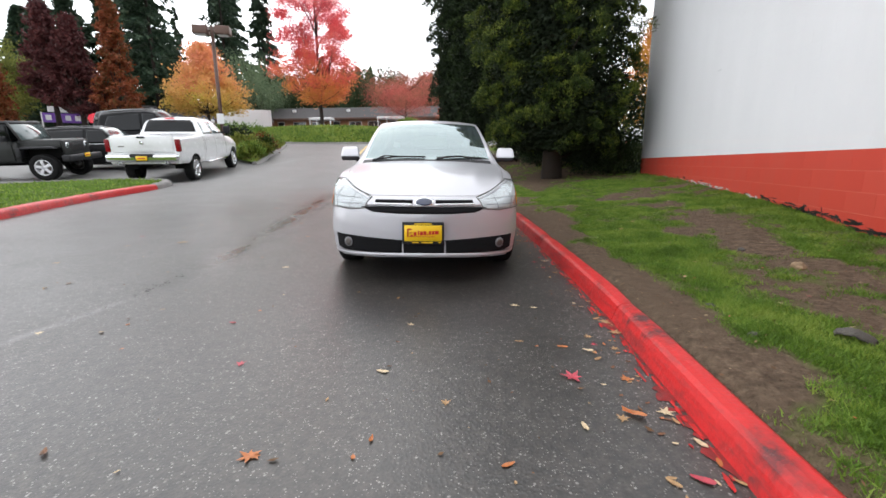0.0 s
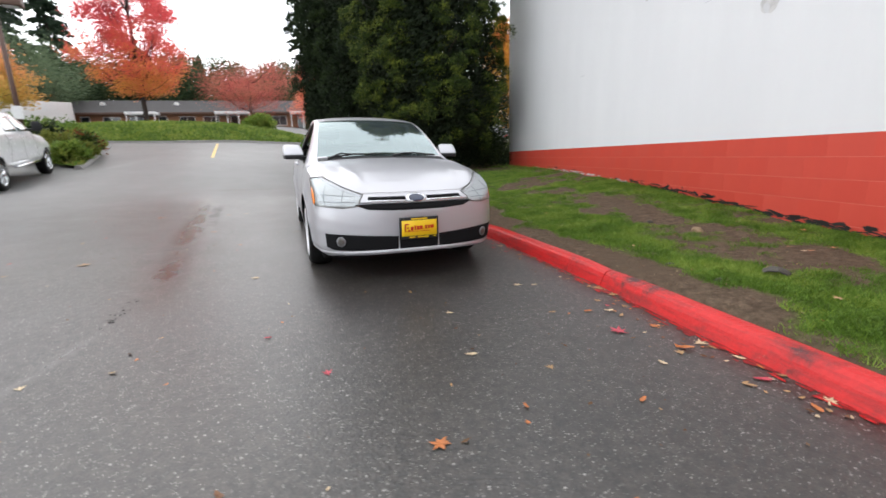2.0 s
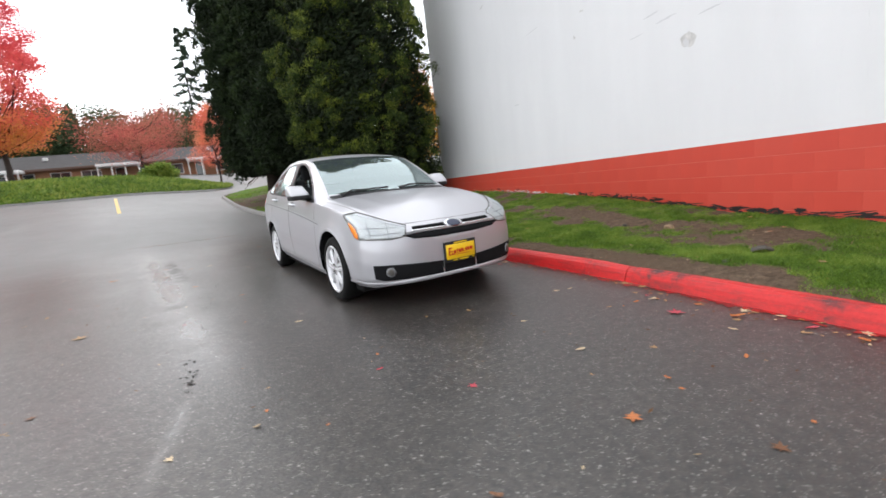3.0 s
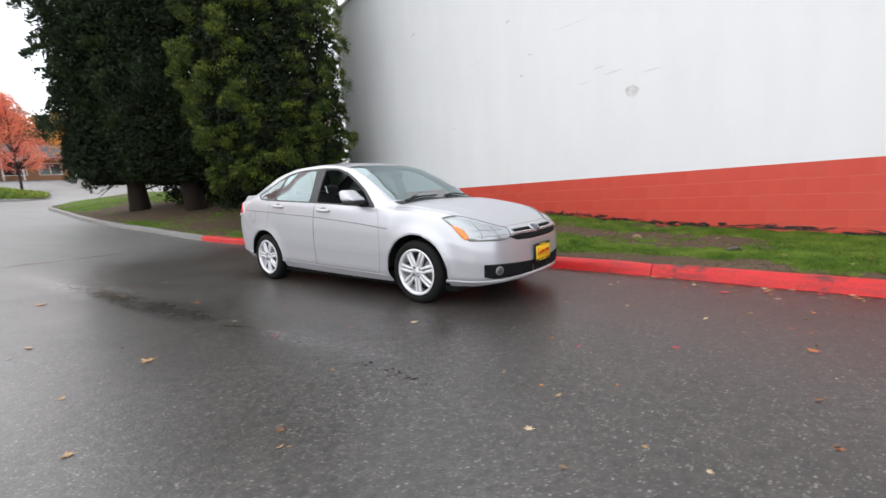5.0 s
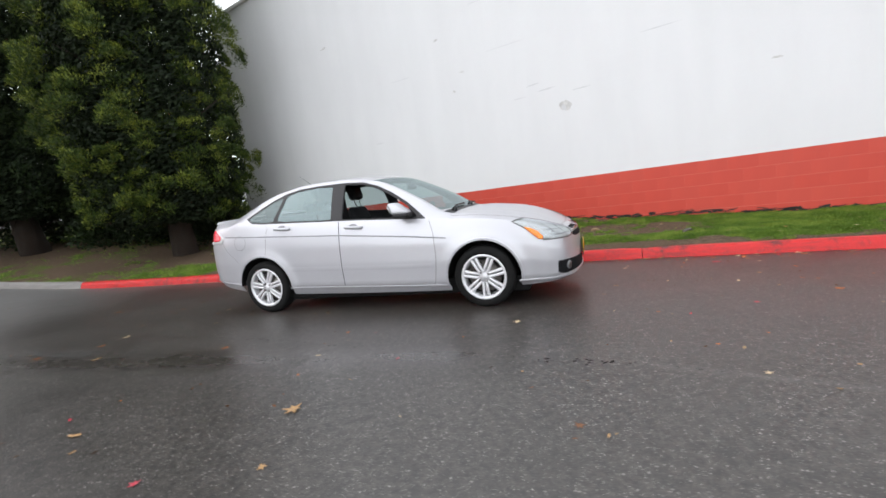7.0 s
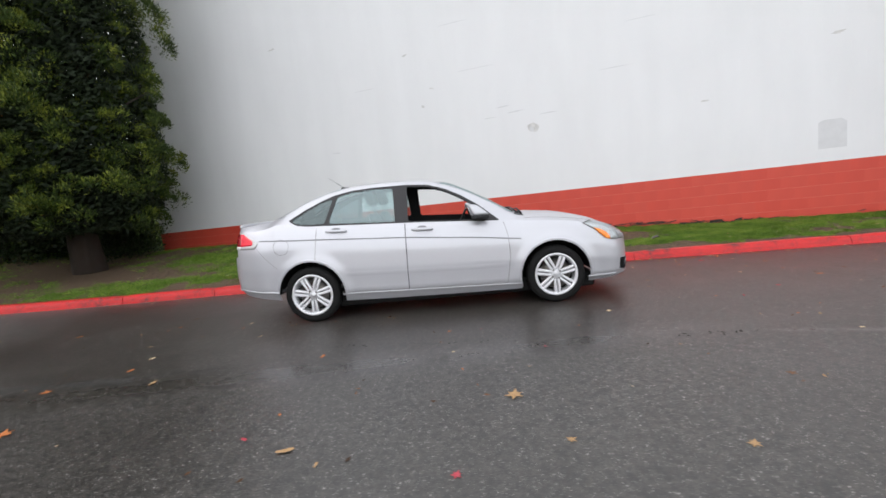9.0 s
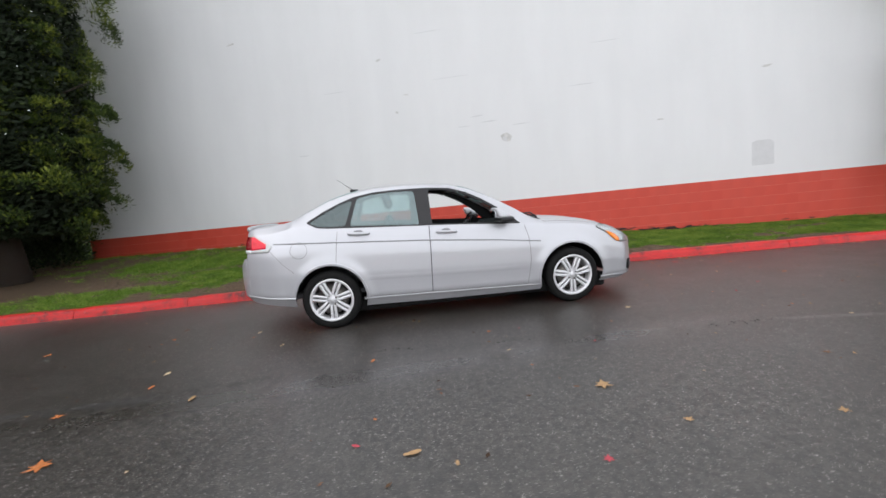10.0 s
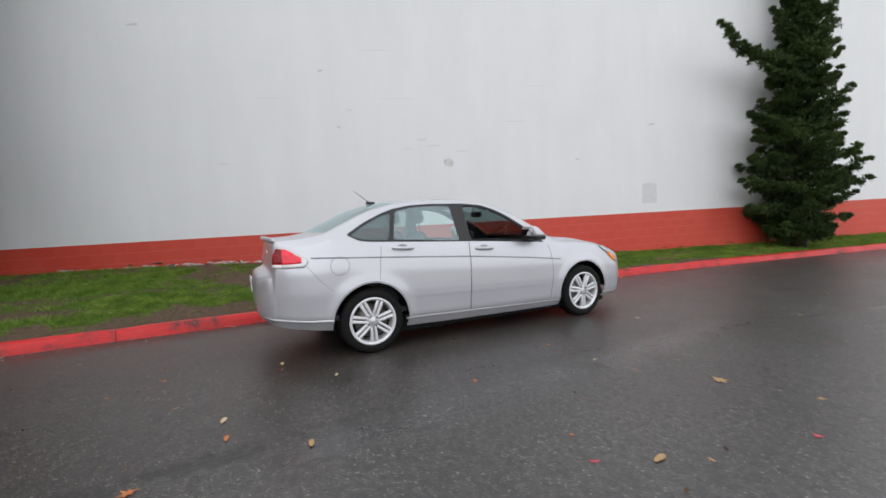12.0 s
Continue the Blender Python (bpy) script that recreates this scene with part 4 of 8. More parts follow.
def text_bars(parent, rows, mat, name="lettering"):
    """Illegible or private lettering as plain bars: (y, z, width, height) in the plate's plane x = 0."""
    pcs = []
    for y, z, w, h in rows:
        V = [(0.0, y - w / 2, z - h / 2), (0.0, y + w / 2, z - h / 2), (0.0, y + w / 2, z + h / 2), (0.0, y - w / 2, z + h / 2)]
        V += [(0.002, a, b) for _, a, b in V]
        pcs.append((V, [(4, 5, 6, 7), (0, 1, 5, 4), (1, 2, 6, 5), (2, 3, 7, 6), (3, 0, 4, 7)]))
    return part(name, mesh_data(name, *merge(pcs), mat), parent)


def number_plate(parent, m, frame_mat, face_mat, ink, rows, w=0.305, h=0.155):
    p = new("number_plate", None)
    p.parent = parent
    p.matrix_basis = m
    part("plate_frame", bm_data("plate_frame", rbox((0.012, w + 0.02, h + 0.02), 0.005, 2), frame_mat, True), p)
    part("plate_face", bm_data("plate_face", rbox((0.006, w - 0.012, h - 0.030), 0.002, 1, (0.007, 0, 0)), face_mat, True), p)
    b = text_bars(p, rows, ink)
    b.matrix_basis = pose(0.0102, 0, 0)
    return p


# ---- the silver sedan ----
def silver_sedan():
    tabs = {
        "zt": [(-2.28, 0.62), (-2.275, 0.70), (-2.26, 0.765), (-2.22, 0.795), (-2.155, 0.812), (-2.140, 0.85), (-2.132, 0.95), (-2.126, 1.03), (-2.118, 1.085), (-2.095, 1.104), (-1.9, 1.115), (-1.74, 1.14), (-1.5, 1.25), (-1.25, 1.365), (-1.0, 1.43),
               (-0.75, 1.455), (-0.4, 1.46), (-0.1, 1.445), (0.2, 1.395), (0.4, 1.31), (0.7, 1.145), (0.97, 0.99), (1.02, 0.972), (1.15, 0.962), (1.45, 0.93),
               (1.7, 0.872), (1.9, 0.79), (2.03, 0.725), (2.10, 0.688), (2.15, 0.652), (2.185, 0.615), (2.205, 0.56)],
        "zb": [(-2.28, 0.50), (-2.265, 0.44), (-2.22, 0.385), (-2.12, 0.335), (-1.9, 0.29), (-1.6, 0.25), (-1.0, 0.20), (1.0, 0.17), (1.9, 0.20), (2.08, 0.222), (2.15, 0.226), (2.185, 0.23), (2.205, 0.245)],
        "w": [(-2.28, 0.03), (-2.2795, 0.2), (-2.276, 0.35), (-2.265, 0.465), (-2.24, 0.555), (-2.20, 0.625), (-2.16, 0.677), (-2.10, 0.727), (-2.0, 0.773), (-1.8, 0.817), (-1.3, 0.834), (0, 0.834), (1.3, 0.834), (1.6, 0.812), (1.8, 0.795), (1.9, 0.779),
              (1.95, 0.760), (2.02, 0.712), (2.075, 0.655), (2.11, 0.59), (2.145, 0.495), (2.17, 0.40), (2.188, 0.295), (2.2, 0.18), (2.205, 0.03)],
        "zs": [(-2.28, 0.58), (-2.26, 0.70), (-2.2, 0.75), (-2.155, 0.77), (-2.140, 0.80), (-2.128, 0.98), (-2.1, 1.045), (-1.75, 1.082), (-1.46, 1.075), (-1.26, 1.042), (-1.0, 1.03), (-0.29, 0.985), (0.3, 0.945), (0.76, 0.915), (1.0, 0.90), (1.3, 0.875),
               (1.7, 0.80), (1.9, 0.73), (2.03, 0.665), (2.15, 0.60), (2.205, 0.50)],
        "ws": [(-2.28, 0.025), (-2.275, 0.33), (-2.24, 0.525), (-2.16, 0.646), (-2.140, 0.650), (-2.12, 0.630), (-2.05, 0.678), (-1.75, 0.750), (-1.3, 0.780), (-0.5, 0.785), (0.3, 0.785), (0.8, 0.780), (1.0, 0.782), (1.3, 0.790), (1.6, 0.774), (1.8, 0.758), (1.9, 0.741), (1.96, 0.718), (2.03, 0.660),
               (2.075, 0.618), (2.11, 0.548), (2.145, 0.455), (2.17, 0.36), (2.188, 0.26), (2.2, 0.15), (2.205, 0.025)],
        "zr": [(-2.28, 0.60), (-2.26, 0.752), (-2.2, 0.782), (-2.155, 0.800), (-2.140, 0.835), (-2.128, 1.015), (-2.1, 1.083), (-1.9, 1.10), (-1.72, 1.125), (-1.5, 1.215), (-1.25, 1.32), (-1.0, 1.385), (-0.75, 1.415), (-0.4, 1.422), (-0.1, 1.405), (0.2, 1.35), (0.4, 1.268), (0.7, 1.105),
               (0.95, 0.955), (1.02, 0.938), (1.15, 0.93), (1.45, 0.89), (1.7, 0.842), (1.9, 0.768), (2.03, 0.70), (2.15, 0.63), (2.205, 0.54)],
        "wr": [(-2.28, 0.012), (-2.275, 0.26), (-2.24, 0.45), (-2.16, 0.565), (-2.140, 0.585), (-2.12, 0.59), (-2.1, 0.60), (-1.9, 0.65), (-1.72, 0.655), (-1.5, 0.632), (-1.25, 0.598), (-1.0, 0.573), (-0.5, 0.573), (0.0, 0.582), (0.2, 0.592), (0.5, 0.630), (0.8, 0.670), (0.97, 0.695), (1.3, 0.685),
               (1.7, 0.64), (1.9, 0.58), (2.03, 0.51), (2.12, 0.44), (2.165, 0.335), (2.19, 0.235), (2.2, 0.12), (2.205, 0.012)],
    }
    R = 0.362
    hubs = (-1.307, 1.307)
    hz = 0.303
    L = Loft(tabs, 0.016, flares=[(hx, hz, R, 0.014) for hx in hubs], extra=[-2.1545 + 0.0034 * k for k in range(1, 11)], ridge=(1.03, 2.02, 0.007))
    L.normals()
    skin = L.tree()
    C = L.centres()
    X, Y, Z = C.T
    low, green, crown = L.seg == 0, L.seg == 1, L.seg == 2

    # openings
    arch = np.zeros(len(X), bool)
    for hx in hubs:
        a = low & (((X - hx) ** 2 + (Z - hz) ** 2 < R * R) | ((abs(X - hx) < R) & (Z < hz)))
        circ = [(hx + R * math.cos(t), hz + R * math.sin(t)) for t in np.linspace(-0.35, math.pi + 0.35, 60)]
        L.snap(a, circ, "xz", False, 0.02)
        arch |= a
    quarter = rounded([(-1.47, 1.112), (-1.38, 1.070), (-1.27, 1.058), (-1.10, 1.052), (-1.015, 1.315), (-1.13, 1.285), (-1.30, 1.205)], 0.03)
    rearw = rounded([(-1.055, 1.050), (-0.335, 1.005), (-0.355, 1.362), (-0.55, 1.372), (-0.78, 1.362), (-0.97, 1.330)], 0.03)
    frontw = rounded([(-0.20, 0.998), (0.68, 0.945), (0.53, 1.09), (0.36, 1.20), (0.20, 1.285), (0.03, 1.345), (-0.20, 1.368)], 0.03)
    surround = rounded([(-1.50, 1.116), (-1.39, 1.055), (-1.27, 1.040), (0.0, 0.972), (0.77, 0.918), (0.55, 1.106), (0.38, 1.219), (0.21, 1.307), (0.03, 1.366), (-0.20, 1.387), (-0.55, 1.391),
                        (-0.80, 1.381), (-1.0, 1.347), (-1.15, 1.295), (-1.32, 1.218)], 0.02)
    wins = {}
    for key, poly in (("surround", surround), ("quarter", quarter), ("rear", rearw), ("front", frontw)):
        a = (green | (low & (Z > 0.9))) & in_poly(X, Z, poly)
        L.snap(a, poly, "xz", True, 0.016)
        wins[key] = a
    header = lambda y: 0.215 - 0.10 * (y / 0.6) ** 2
    cowl = lambda y: 1.005 - 0.13 * (y / 0.7) ** 2
    back_top = lambda y: -1.01 + 0.10 * (y / 0.6) ** 2
    back_low = lambda y: -1.72 + 0.05 * (y / 0.6) ** 2
    rail = np.array([L.t["wr"](x) for x in X])
    ws_poly = [(header(y), y) for y in np.linspace(0, 0.560, 14)] + [(x, L.t["wr"](x) - 0.032) for x in np.linspace(header(0.56), cowl(0.67), 30)] + [(cowl(y), y) for y in np.linspace(0.67, 0, 14)]
    screen = crown & in_poly(X, Y, ws_poly + [(1.0, -0.1), (0.2, -0.1)])
    L.snap(screen, ws_poly, "xy", False, 0.02)
    bw_poly = [(back_top(y), y) for y in np.linspace(0, 0.53, 14)] + [(x, L.t["wr"](x) - 0.05) for x in np.linspace(back_top(0.53), back_low(0.6), 30)] + [(back_low(y), y) for y in np.linspace(0.6, 0, 14)]
    backlight = crown & in_poly(X, Y, bw_poly + [(-1.72, -0.1), (-1.01, -0.1)])
    L.snap(backlight, bw_poly, "xy", False, 0.02)
    side_open = wins["quarter"] | wins["rear"] | wins["front"]
    frames = wins["surround"] & ~side_open
    hole = arch | side_open | screen | backlight
    solid = ~hole & ~frames

    # panels
    bumper_f = solid & low & (X > 1.60) & (Z < 0.60 + 0.15 * np.clip(X - 1.95, 0, 1)) | solid & (X > 2.115)
    bumper_r = solid & ((low & (X < -1.62) & (Z < 0.62 + 0.95 * np.clip(-1.65 - X, 0, 0.26))) | (X < -2.148)) & ~bumper_f
    hood = solid & ~bumper_f & (X > 1.0) & crown
    lid = solid & (X < -1.76) & (crown | (green & (X < -1.8))) & ~bumper_r
    roof = solid & crown & (X > -1.02) & (X < 0.26) & ~hood
    sill = solid & low & (Z < 0.29 - 0.025 * X) & (X > -1.0) & (X < 1.0)
    door_f = solid & low & (X > -0.245) & (X < 0.84) & ~sill
    door_r = solid & low & (X > -1.205) & (X < -0.245) & ~sill
    shell = solid & ~(bumper_f | bumper_r | hood | lid | roof | sill | door_f | door_r)
    L.normals()

    car = thing("sedan", "silver four-door sedan parked at the kerb, front windows open", "car", seat_on_ground(-0.541, 5.479, -85.5))
    part("body_shell", L.mesh("body_shell", shell, M_SILVER, "both"), car)
    part("hood", L.mesh("hood", hood, M_SILVER, "both"), car)
    part("trunk_lid", L.mesh("trunk_lid", lid, M_SILVER, "both"), car)
    part("roof", L.mesh("roof", roof, M_SILVER, "both"), car)
    fb = part("front_bumper", L.mesh("front_bumper", bumper_f, M_SILVER, "both"), car)
    part("nose_panel", mesh_data("nose_panel", *cap(L, 1), M_SILVER), fb)
    rb = part("rear_bumper", L.mesh("rear_bumper", bumper_r, M_SILVER, "both"), car)
    part("tail_panel", mesh_data("tail_panel", *cap(L, 0), M_SILVER), rb)
    part("windscreen", L.mesh("windscreen", screen, M_WINDSHIELD, "both"), car, "windscreen mirroring the overcast sky").visible_shadow = False
    part("rear_window", L.mesh("rear_window", backlight, M_REARGLASS, "both"), car).visible_shadow = False
    for which, sg in (("right", -1), ("left", 1)):
        part("sill_panel", L.mesh("sill_panel", sill, M_SILVER, which), car)
        part("window_surround", L.mesh("window_surround", frames, M_FRAME, which), car, "black window surround")
        part("quarter_window", L.mesh("quarter_window", wins["quarter"], M_QUARTER, which, 0.004), car).visible_shadow = False
        for nm, mask, win, hx_, hz_ in (("front_door", door_f, "front", -0.05, 0.905), ("rear_door", door_r, "rear", -0.965, 0.965)):
            d = part(nm, L.mesh(nm, mask, M_SILVER, which), car)
            if win == "rear":
                part("door_glass", L.mesh("door_glass", wins[win], M_GLASS, which, 0.004), d).visible_shadow = False
            # pull handle; a flat grey patch paints the shade of its dished recess
            ys = L.side(hx_, hz_) * sg
            pts = [(hx_ - 0.115, ys, hz_ + 0.004), (hx_ - 0.095, ys + sg * 0.020, hz_ + 0.005), (hx_ - 0.02, ys + sg * 0.034, hz_ + 0.001), (hx_ + 0.08, ys + sg * 0.024, hz_ - 0.006), (hx_ + 0.105, ys, hz_ - 0.009)]
            part("door_handle", mesh_data("door_handle", *rod(pts, [0.010, 0.015, 0.017, 0.016, 0.010], 10), M_SILVER, True), d)
            cup = [(hx_ - 0.01 + 0.050 * math.cos(t), ys, hz_ + 0.012 + 0.024 * math.sin(t)) for t in np.linspace(0, 2 * math.pi, 16)[:-1]]
            part("handle_cup", patch(skin, cup, (0, -sg, 0), 0.001, 0.012, 0, M_MOULD, "handle_cup"), d)
        # shut lines and trim
        side = (0, -sg, 0)
        yy = 0.86 * sg
        seams = [[(-0.235, yy, 0.975), (-0.240, yy, 0.72), (-0.250, yy, 0.40), (-0.252, yy, 0.285)], [(-1.185, yy, 1.00), (-1.20, yy, 0.90), (-1.215, yy, 0.78), (-1.225, yy, 0.675)],
                 [(0.80, yy, 0.90), (0.835, yy, 0.76), (0.845, yy, 0.55), (0.825, yy, 0.40), (0.80, yy, 0.265)], [(-0.98, yy, 0.305), (-0.3, yy, 0.285), (0.4, yy, 0.265), (0.80, yy, 0.255)]]
        pcs = [ribbon(skin, s, side, wd, 0.0015, mt, "shut_line") for s, wd, mt in zip(seams, (0.0085, 0.0045, 0.0045, 0.005), (M_TRIM, M_DISC, M_DISC, M_DISC))]
        for s in pcs:
            part("shut_line", s, car)
        # the grey of this strip stands for the shadow line along the waist
        part("side_moulding", ribbon(skin, [(-1.83, yy, 0.930), (-1.2, yy, 0.893), (-0.24, yy, 0.832), (0.5, yy, 0.765), (0.965, yy, 0.712)], side, 0.013, 0.003, M_MOULD, "side_moulding"), car, "thin waist moulding, its shadow put into its grey colour")
        part("sill_lip", ribbon(skin, [(-0.97, yy, 0.282), (-0.2, yy, 0.262), (0.5, yy, 0.243), (0.93, yy, 0.232)], side, 0.026, 0.007, M_SILVER, "sill_lip"), car)
        for hx in hubs:
            arc = [(hx + (R + 0.018) * math.cos(t), yy, hz + (R + 0.018) * math.sin(t)) for t in np.linspace(-0.12, math.pi + 0.12, 40)]
            part("wheel_arch_lip", ribbon(skin, arc, side, 0.020, 0.004, M_SILVER, "wheel_arch_lip"), car)
            well(car, hx, hz, R + 0.005, 0.48 * sg, 0.815 * sg)
        # dark waist crease under the doors
        part("door_crease", ribbon(skin, [(-0.93, yy, 0.50), (-0.2, yy, 0.475), (0.5, yy, 0.455), (0.80, yy, 0.45)], side, 0.05, 0.0012, M_SILVER, "door_crease"), car)
        # headlamp: bright bowl, clear lens, amber corner
        lamp = [(2.09, 0.435 * sg, 0.695), (2.12, 0.45 * sg, 0.613), (2.08, 0.57 * sg, 0.600), (1.98, 0.72 * sg, 0.610), (1.915, 0.775 * sg, 0.615), (1.79, 0.79 * sg, 0.715), (1.65, 0.80 * sg, 0.815),
                (1.74, 0.71 * sg, 0.828), (1.86, 0.645 * sg, 0.793), (1.98, 0.55 * sg, 0.742)]
        lw = (-0.80, -0.60 * sg, -0.12)
        h = part("headlamp", patch(skin, lamp, lw, 0.003, 0.02, 0.012, M_REFLECTOR, "headlamp"), car, "clear headlamp with amber corner")
        part("headlamp_lens", patch(skin, lamp, lw, 0.010, 0.02, 0.010, M_LENS, "headlamp_lens"), h).visible_shadow = False
        amb = [(x, 0.79 * sg, z) for x, z in ((1.725, 0.752), (1.790, 0.732), (1.850, 0.698), (1.890, 0.652), (1.893, 0.618), (1.850, 0.628), (1.782, 0.688))]
        part("turn_signal", patch(skin, amb, (0, -sg, 0), 0.0115, 0.02, 0.004, M_AMBER, "turn_signal"), h, "amber turn signal")
        part("headlamp_rim", ribbon(skin, [(x - 0.012, y, z - 0.012) for x, y, z in lamp[7:] + lamp[:1]], lw, 0.022, 0.0118, M_SILVER, "headlamp_rim"), h, "silver rim")
        part("lamp_gap", ribbon(skin, lamp + lamp[:1], lw, 0.007, 0.0105, M_DISC, "lamp_gap"), h)
        for line in ([(2.08, 0.47, 0.640), (2.03, 0.60, 0.640), (1.95, 0.74, 0.648)], [(2.07, 0.50, 0.685), (1.99, 0.62, 0.690), (1.89, 0.745, 0.700)], [(2.065, 0.565, 0.605), (2.04, 0.565, 0.660), (1.99, 0.565, 0.725)], [(1.98, 0.69, 0.612), (1.95, 0.69, 0.68), (1.88, 0.69, 0.765)]):
            part("lamp_divider", ribbon(skin, [(x, y * sg, z) for x, y, z in line], lw, 0.006, 0.0055, M_MOULD, "lamp_divider", 0.02), h)
        # fog lamp pocket in the lower intake
        ring = [(2.1, (0.610 + 0.040 * math.cos(t)) * sg, 0.340 + 0.040 * math.sin(t)) for t in np.linspace(0, 2 * math.pi, 20)[:-1]]
        intake = [(2.0, 0.715 * sg, 0.402), (2.1, 0.60 * sg, 0.398), (2.2, 0.17 * sg, 0.372), (2.2, 0.175 * sg, 0.268), (2.15, 0.45 * sg, 0.268), (2.06, 0.655 * sg, 0.270), (2.0, 0.71 * sg, 0.290)]
        iw = (-0.93, -0.36 * sg, 0)
        part("lower_intake", patch(skin, intake, iw, 0.003, 0.02, 0.010, M_GRILLE, "lower_intake"), fb, "black lower intake")
        fog = part("fog_lamp", patch(skin, ring, iw, 0.008, 0.014, 0.010, M_MOULD, "fog_lamp"), fb, "round fog lamp")
        ring2 = [(2.1, (0.610 + 0.028 * math.cos(t)) * sg, 0.340 + 0.028 * math.sin(t)) for t in np.linspace(0, 2 * math.pi, 20)[:-1]]
        part("fog_lens", patch(skin, ring2, iw, 0.011, 0.012, 0.004, M_DISC, "fog_lens"), fog)
        part("hood_shut_line", ribbon(skin, [(1.02, 0.735 * sg, 0.95), (1.4, 0.715 * sg, 0.90), (1.72, 0.675 * sg, 0.84), (1.86, 0.625 * sg, 0.80), (1.97, 0.53 * sg, 0.755), (2.035, 0.42 * sg, 0.722), (2.062, 0.2 * sg, 0.715), (2.066, 0.0, 0.712)], (0, -0.1 * sg, -1), 0.006, 0.0015, M_DISC, "hood_shut_line"), car)
        # tail lamp
        tail = [(-2.105, 0.66 * sg, 1.035), (-2.02, 0.70 * sg, 1.030), (-1.855, 0.77 * sg, 0.925), (-1.845, 0.78 * sg, 0.905), (-1.885, 0.79 * sg, 0.850), (-2.05, 0.75 * sg, 0.850), (-2.13, 0.66 * sg, 0.855), (-2.13, 0.65 * sg, 0.95)]
        tw = (0.62, -0.78 * sg, 0)
        tl = part("tail_lamp", patch(skin, tail, tw, 0.008, 0.02, 0.014, M_REFLECTOR, "tail_lamp"), car, "red tail lamp with a clear rim")
        red = [(-2.105, 0.66 * sg, 1.022), (-2.02, 0.70 * sg, 1.012), (-1.905, 0.76 * sg, 0.935), (-1.905, 0.77 * sg, 0.890), (-2.05, 0.75 * sg, 0.884), (-2.125, 0.66 * sg, 0.888), (-2.13, 0.65 * sg, 0.95)]
        part("red_lens", patch(skin, red, tw, 0.012, 0.02, 0.006, M_REDLENS, "red_lens"), tl, "red lens")
        deep = [(-2.105, 0.66 * sg, 1.020), (-2.060, 0.69 * sg, 1.015), (-2.065, 0.74 * sg, 0.892), (-2.125, 0.66 * sg, 0.890)]
        part("brake_lens", patch(skin, deep, tw, 0.0145, 0.02, 0.004, M_DEEPRED, "brake_lens"), tl)
        strip = [(-2.075, 0.74 * sg, 0.884), (-2.075, 0.74 * sg, 0.856), (-2.128, 0.66 * sg, 0.860), (-2.128, 0.66 * sg, 0.884)]
        part("reverse_lens", patch(skin, strip, tw, 0.013, 0.02, 0.006, M_WHITE_TRIM, "reverse_lens"), tl)
        # door mirror
        mir = new("door_mirror", None)
        mir.parent = car
        mir.matrix_basis = pose(0.56, 0.872 * sg, 1.012, 0, 0, -8 * sg)
        cap_bm = rbox((0.18, 0.215, 0.115), 0.03, 4, (0, 0, 0.042), (0.50, 0.80))
        for v in cap_bm.verts:
            v.co.x -= 0.75 * (v.co.z + 0.015)
        part("mirror_cap", bm_data("mirror_cap", cap_bm, M_SILVER, True), mir)
        part("mirror_base", bm_data("mirror_base", rbox((0.16, 0.19, 0.05), 0.018, 3, (0, 0, -0.028)), M_TRIM, True), mir)
        part("mirror_stalk", bm_data("mirror_stalk", rbox((0.09, 0.12, 0.04), 0.012, 2, (0.01, -0.12 * sg, -0.045)), M_TRIM, True), mir)
        part("mirror_glass", bm_data("mirror_glass", rbox((0.006, 0.15, 0.075), 0.002, 1), M_CHROME, True), mir, m=pose(-0.116, 0, 0.035, 0, -19, 0))
        # dark inner skin of the cabin
        lin = (solid | frames) & ~arch & (X > -1.9) & (X < 1.02) & (Z > 0.33)
        part("inner_lining", L.mesh("inner_lining", lin, M_DASH, which, 0.022), car)

    # fuel door and rear bumper lines
    ring = [(-1.585 + 0.085 * math.cos(t), -0.84, 0.845 + 0.082 * math.sin(t)) for t in np.linspace(0, 2 * math.pi, 25)]
    part("fuel_door", ribbon(skin, ring, (0, 1, 0), 0.0045, 0.0010, M_MOULD, "fuel_door"), car)
    for sg in (-1, 1):
        part("bumper_lip", ribbon(skin, [(-1.68, 0.84 * sg, 0.352), (-1.9, 0.82 * sg, 0.368), (-2.06, 0.77 * sg, 0.388), (-2.16, 0.69 * sg, 0.402), (-2.22, 0.60 * sg, 0.415)], (0.5, -1.0 * sg, 0), 0.028, 0.012, M_SILVER, "bumper_lip"), rb)
        part("bumper_lip", ribbon(skin, [(1.68, 0.84 * sg, 0.245), (1.9, 0.80 * sg, 0.243), (2.05, 0.72 * sg, 0.243), (2.13, 0.6 * sg, 0.243), (2.17, 0.45 * sg, 0.246), (2.185, 0.25 * sg, 0.25)], (-0.6, -1.0 * sg, 0), 0.034, 0.012, M_SILVER, "bumper_lip"), fb)
        part("bumper_seam", ribbon(skin, [(-1.655, 0.84 * sg, 0.62), (-1.76, 0.84 * sg, 0.72), (-1.87, 0.83 * sg, 0.86)], (0, -sg, 0), 0.003, 0.0006, M_DISC, "bumper_seam"), rb)
    part("bumper_lip", ribbon(skin, [(2.2, -0.27, 0.25), (2.2, 0, 0.252), (2.2, 0.27, 0.25)], (-1, 0, 0), 0.034, 0.012, M_SILVER, "bumper_lip"), fb)
    # grille: two slots with the oval badge, and the wide mouth below
    front = (-1, 0, 0)
    bar = [(2.1, -0.43, 0.700), (2.1, 0.43, 0.700), (2.1, 0.455, 0.640), (2.1, 0.2, 0.632), (2.1, -0.2, 0.632), (2.1, -0.455, 0.640)]
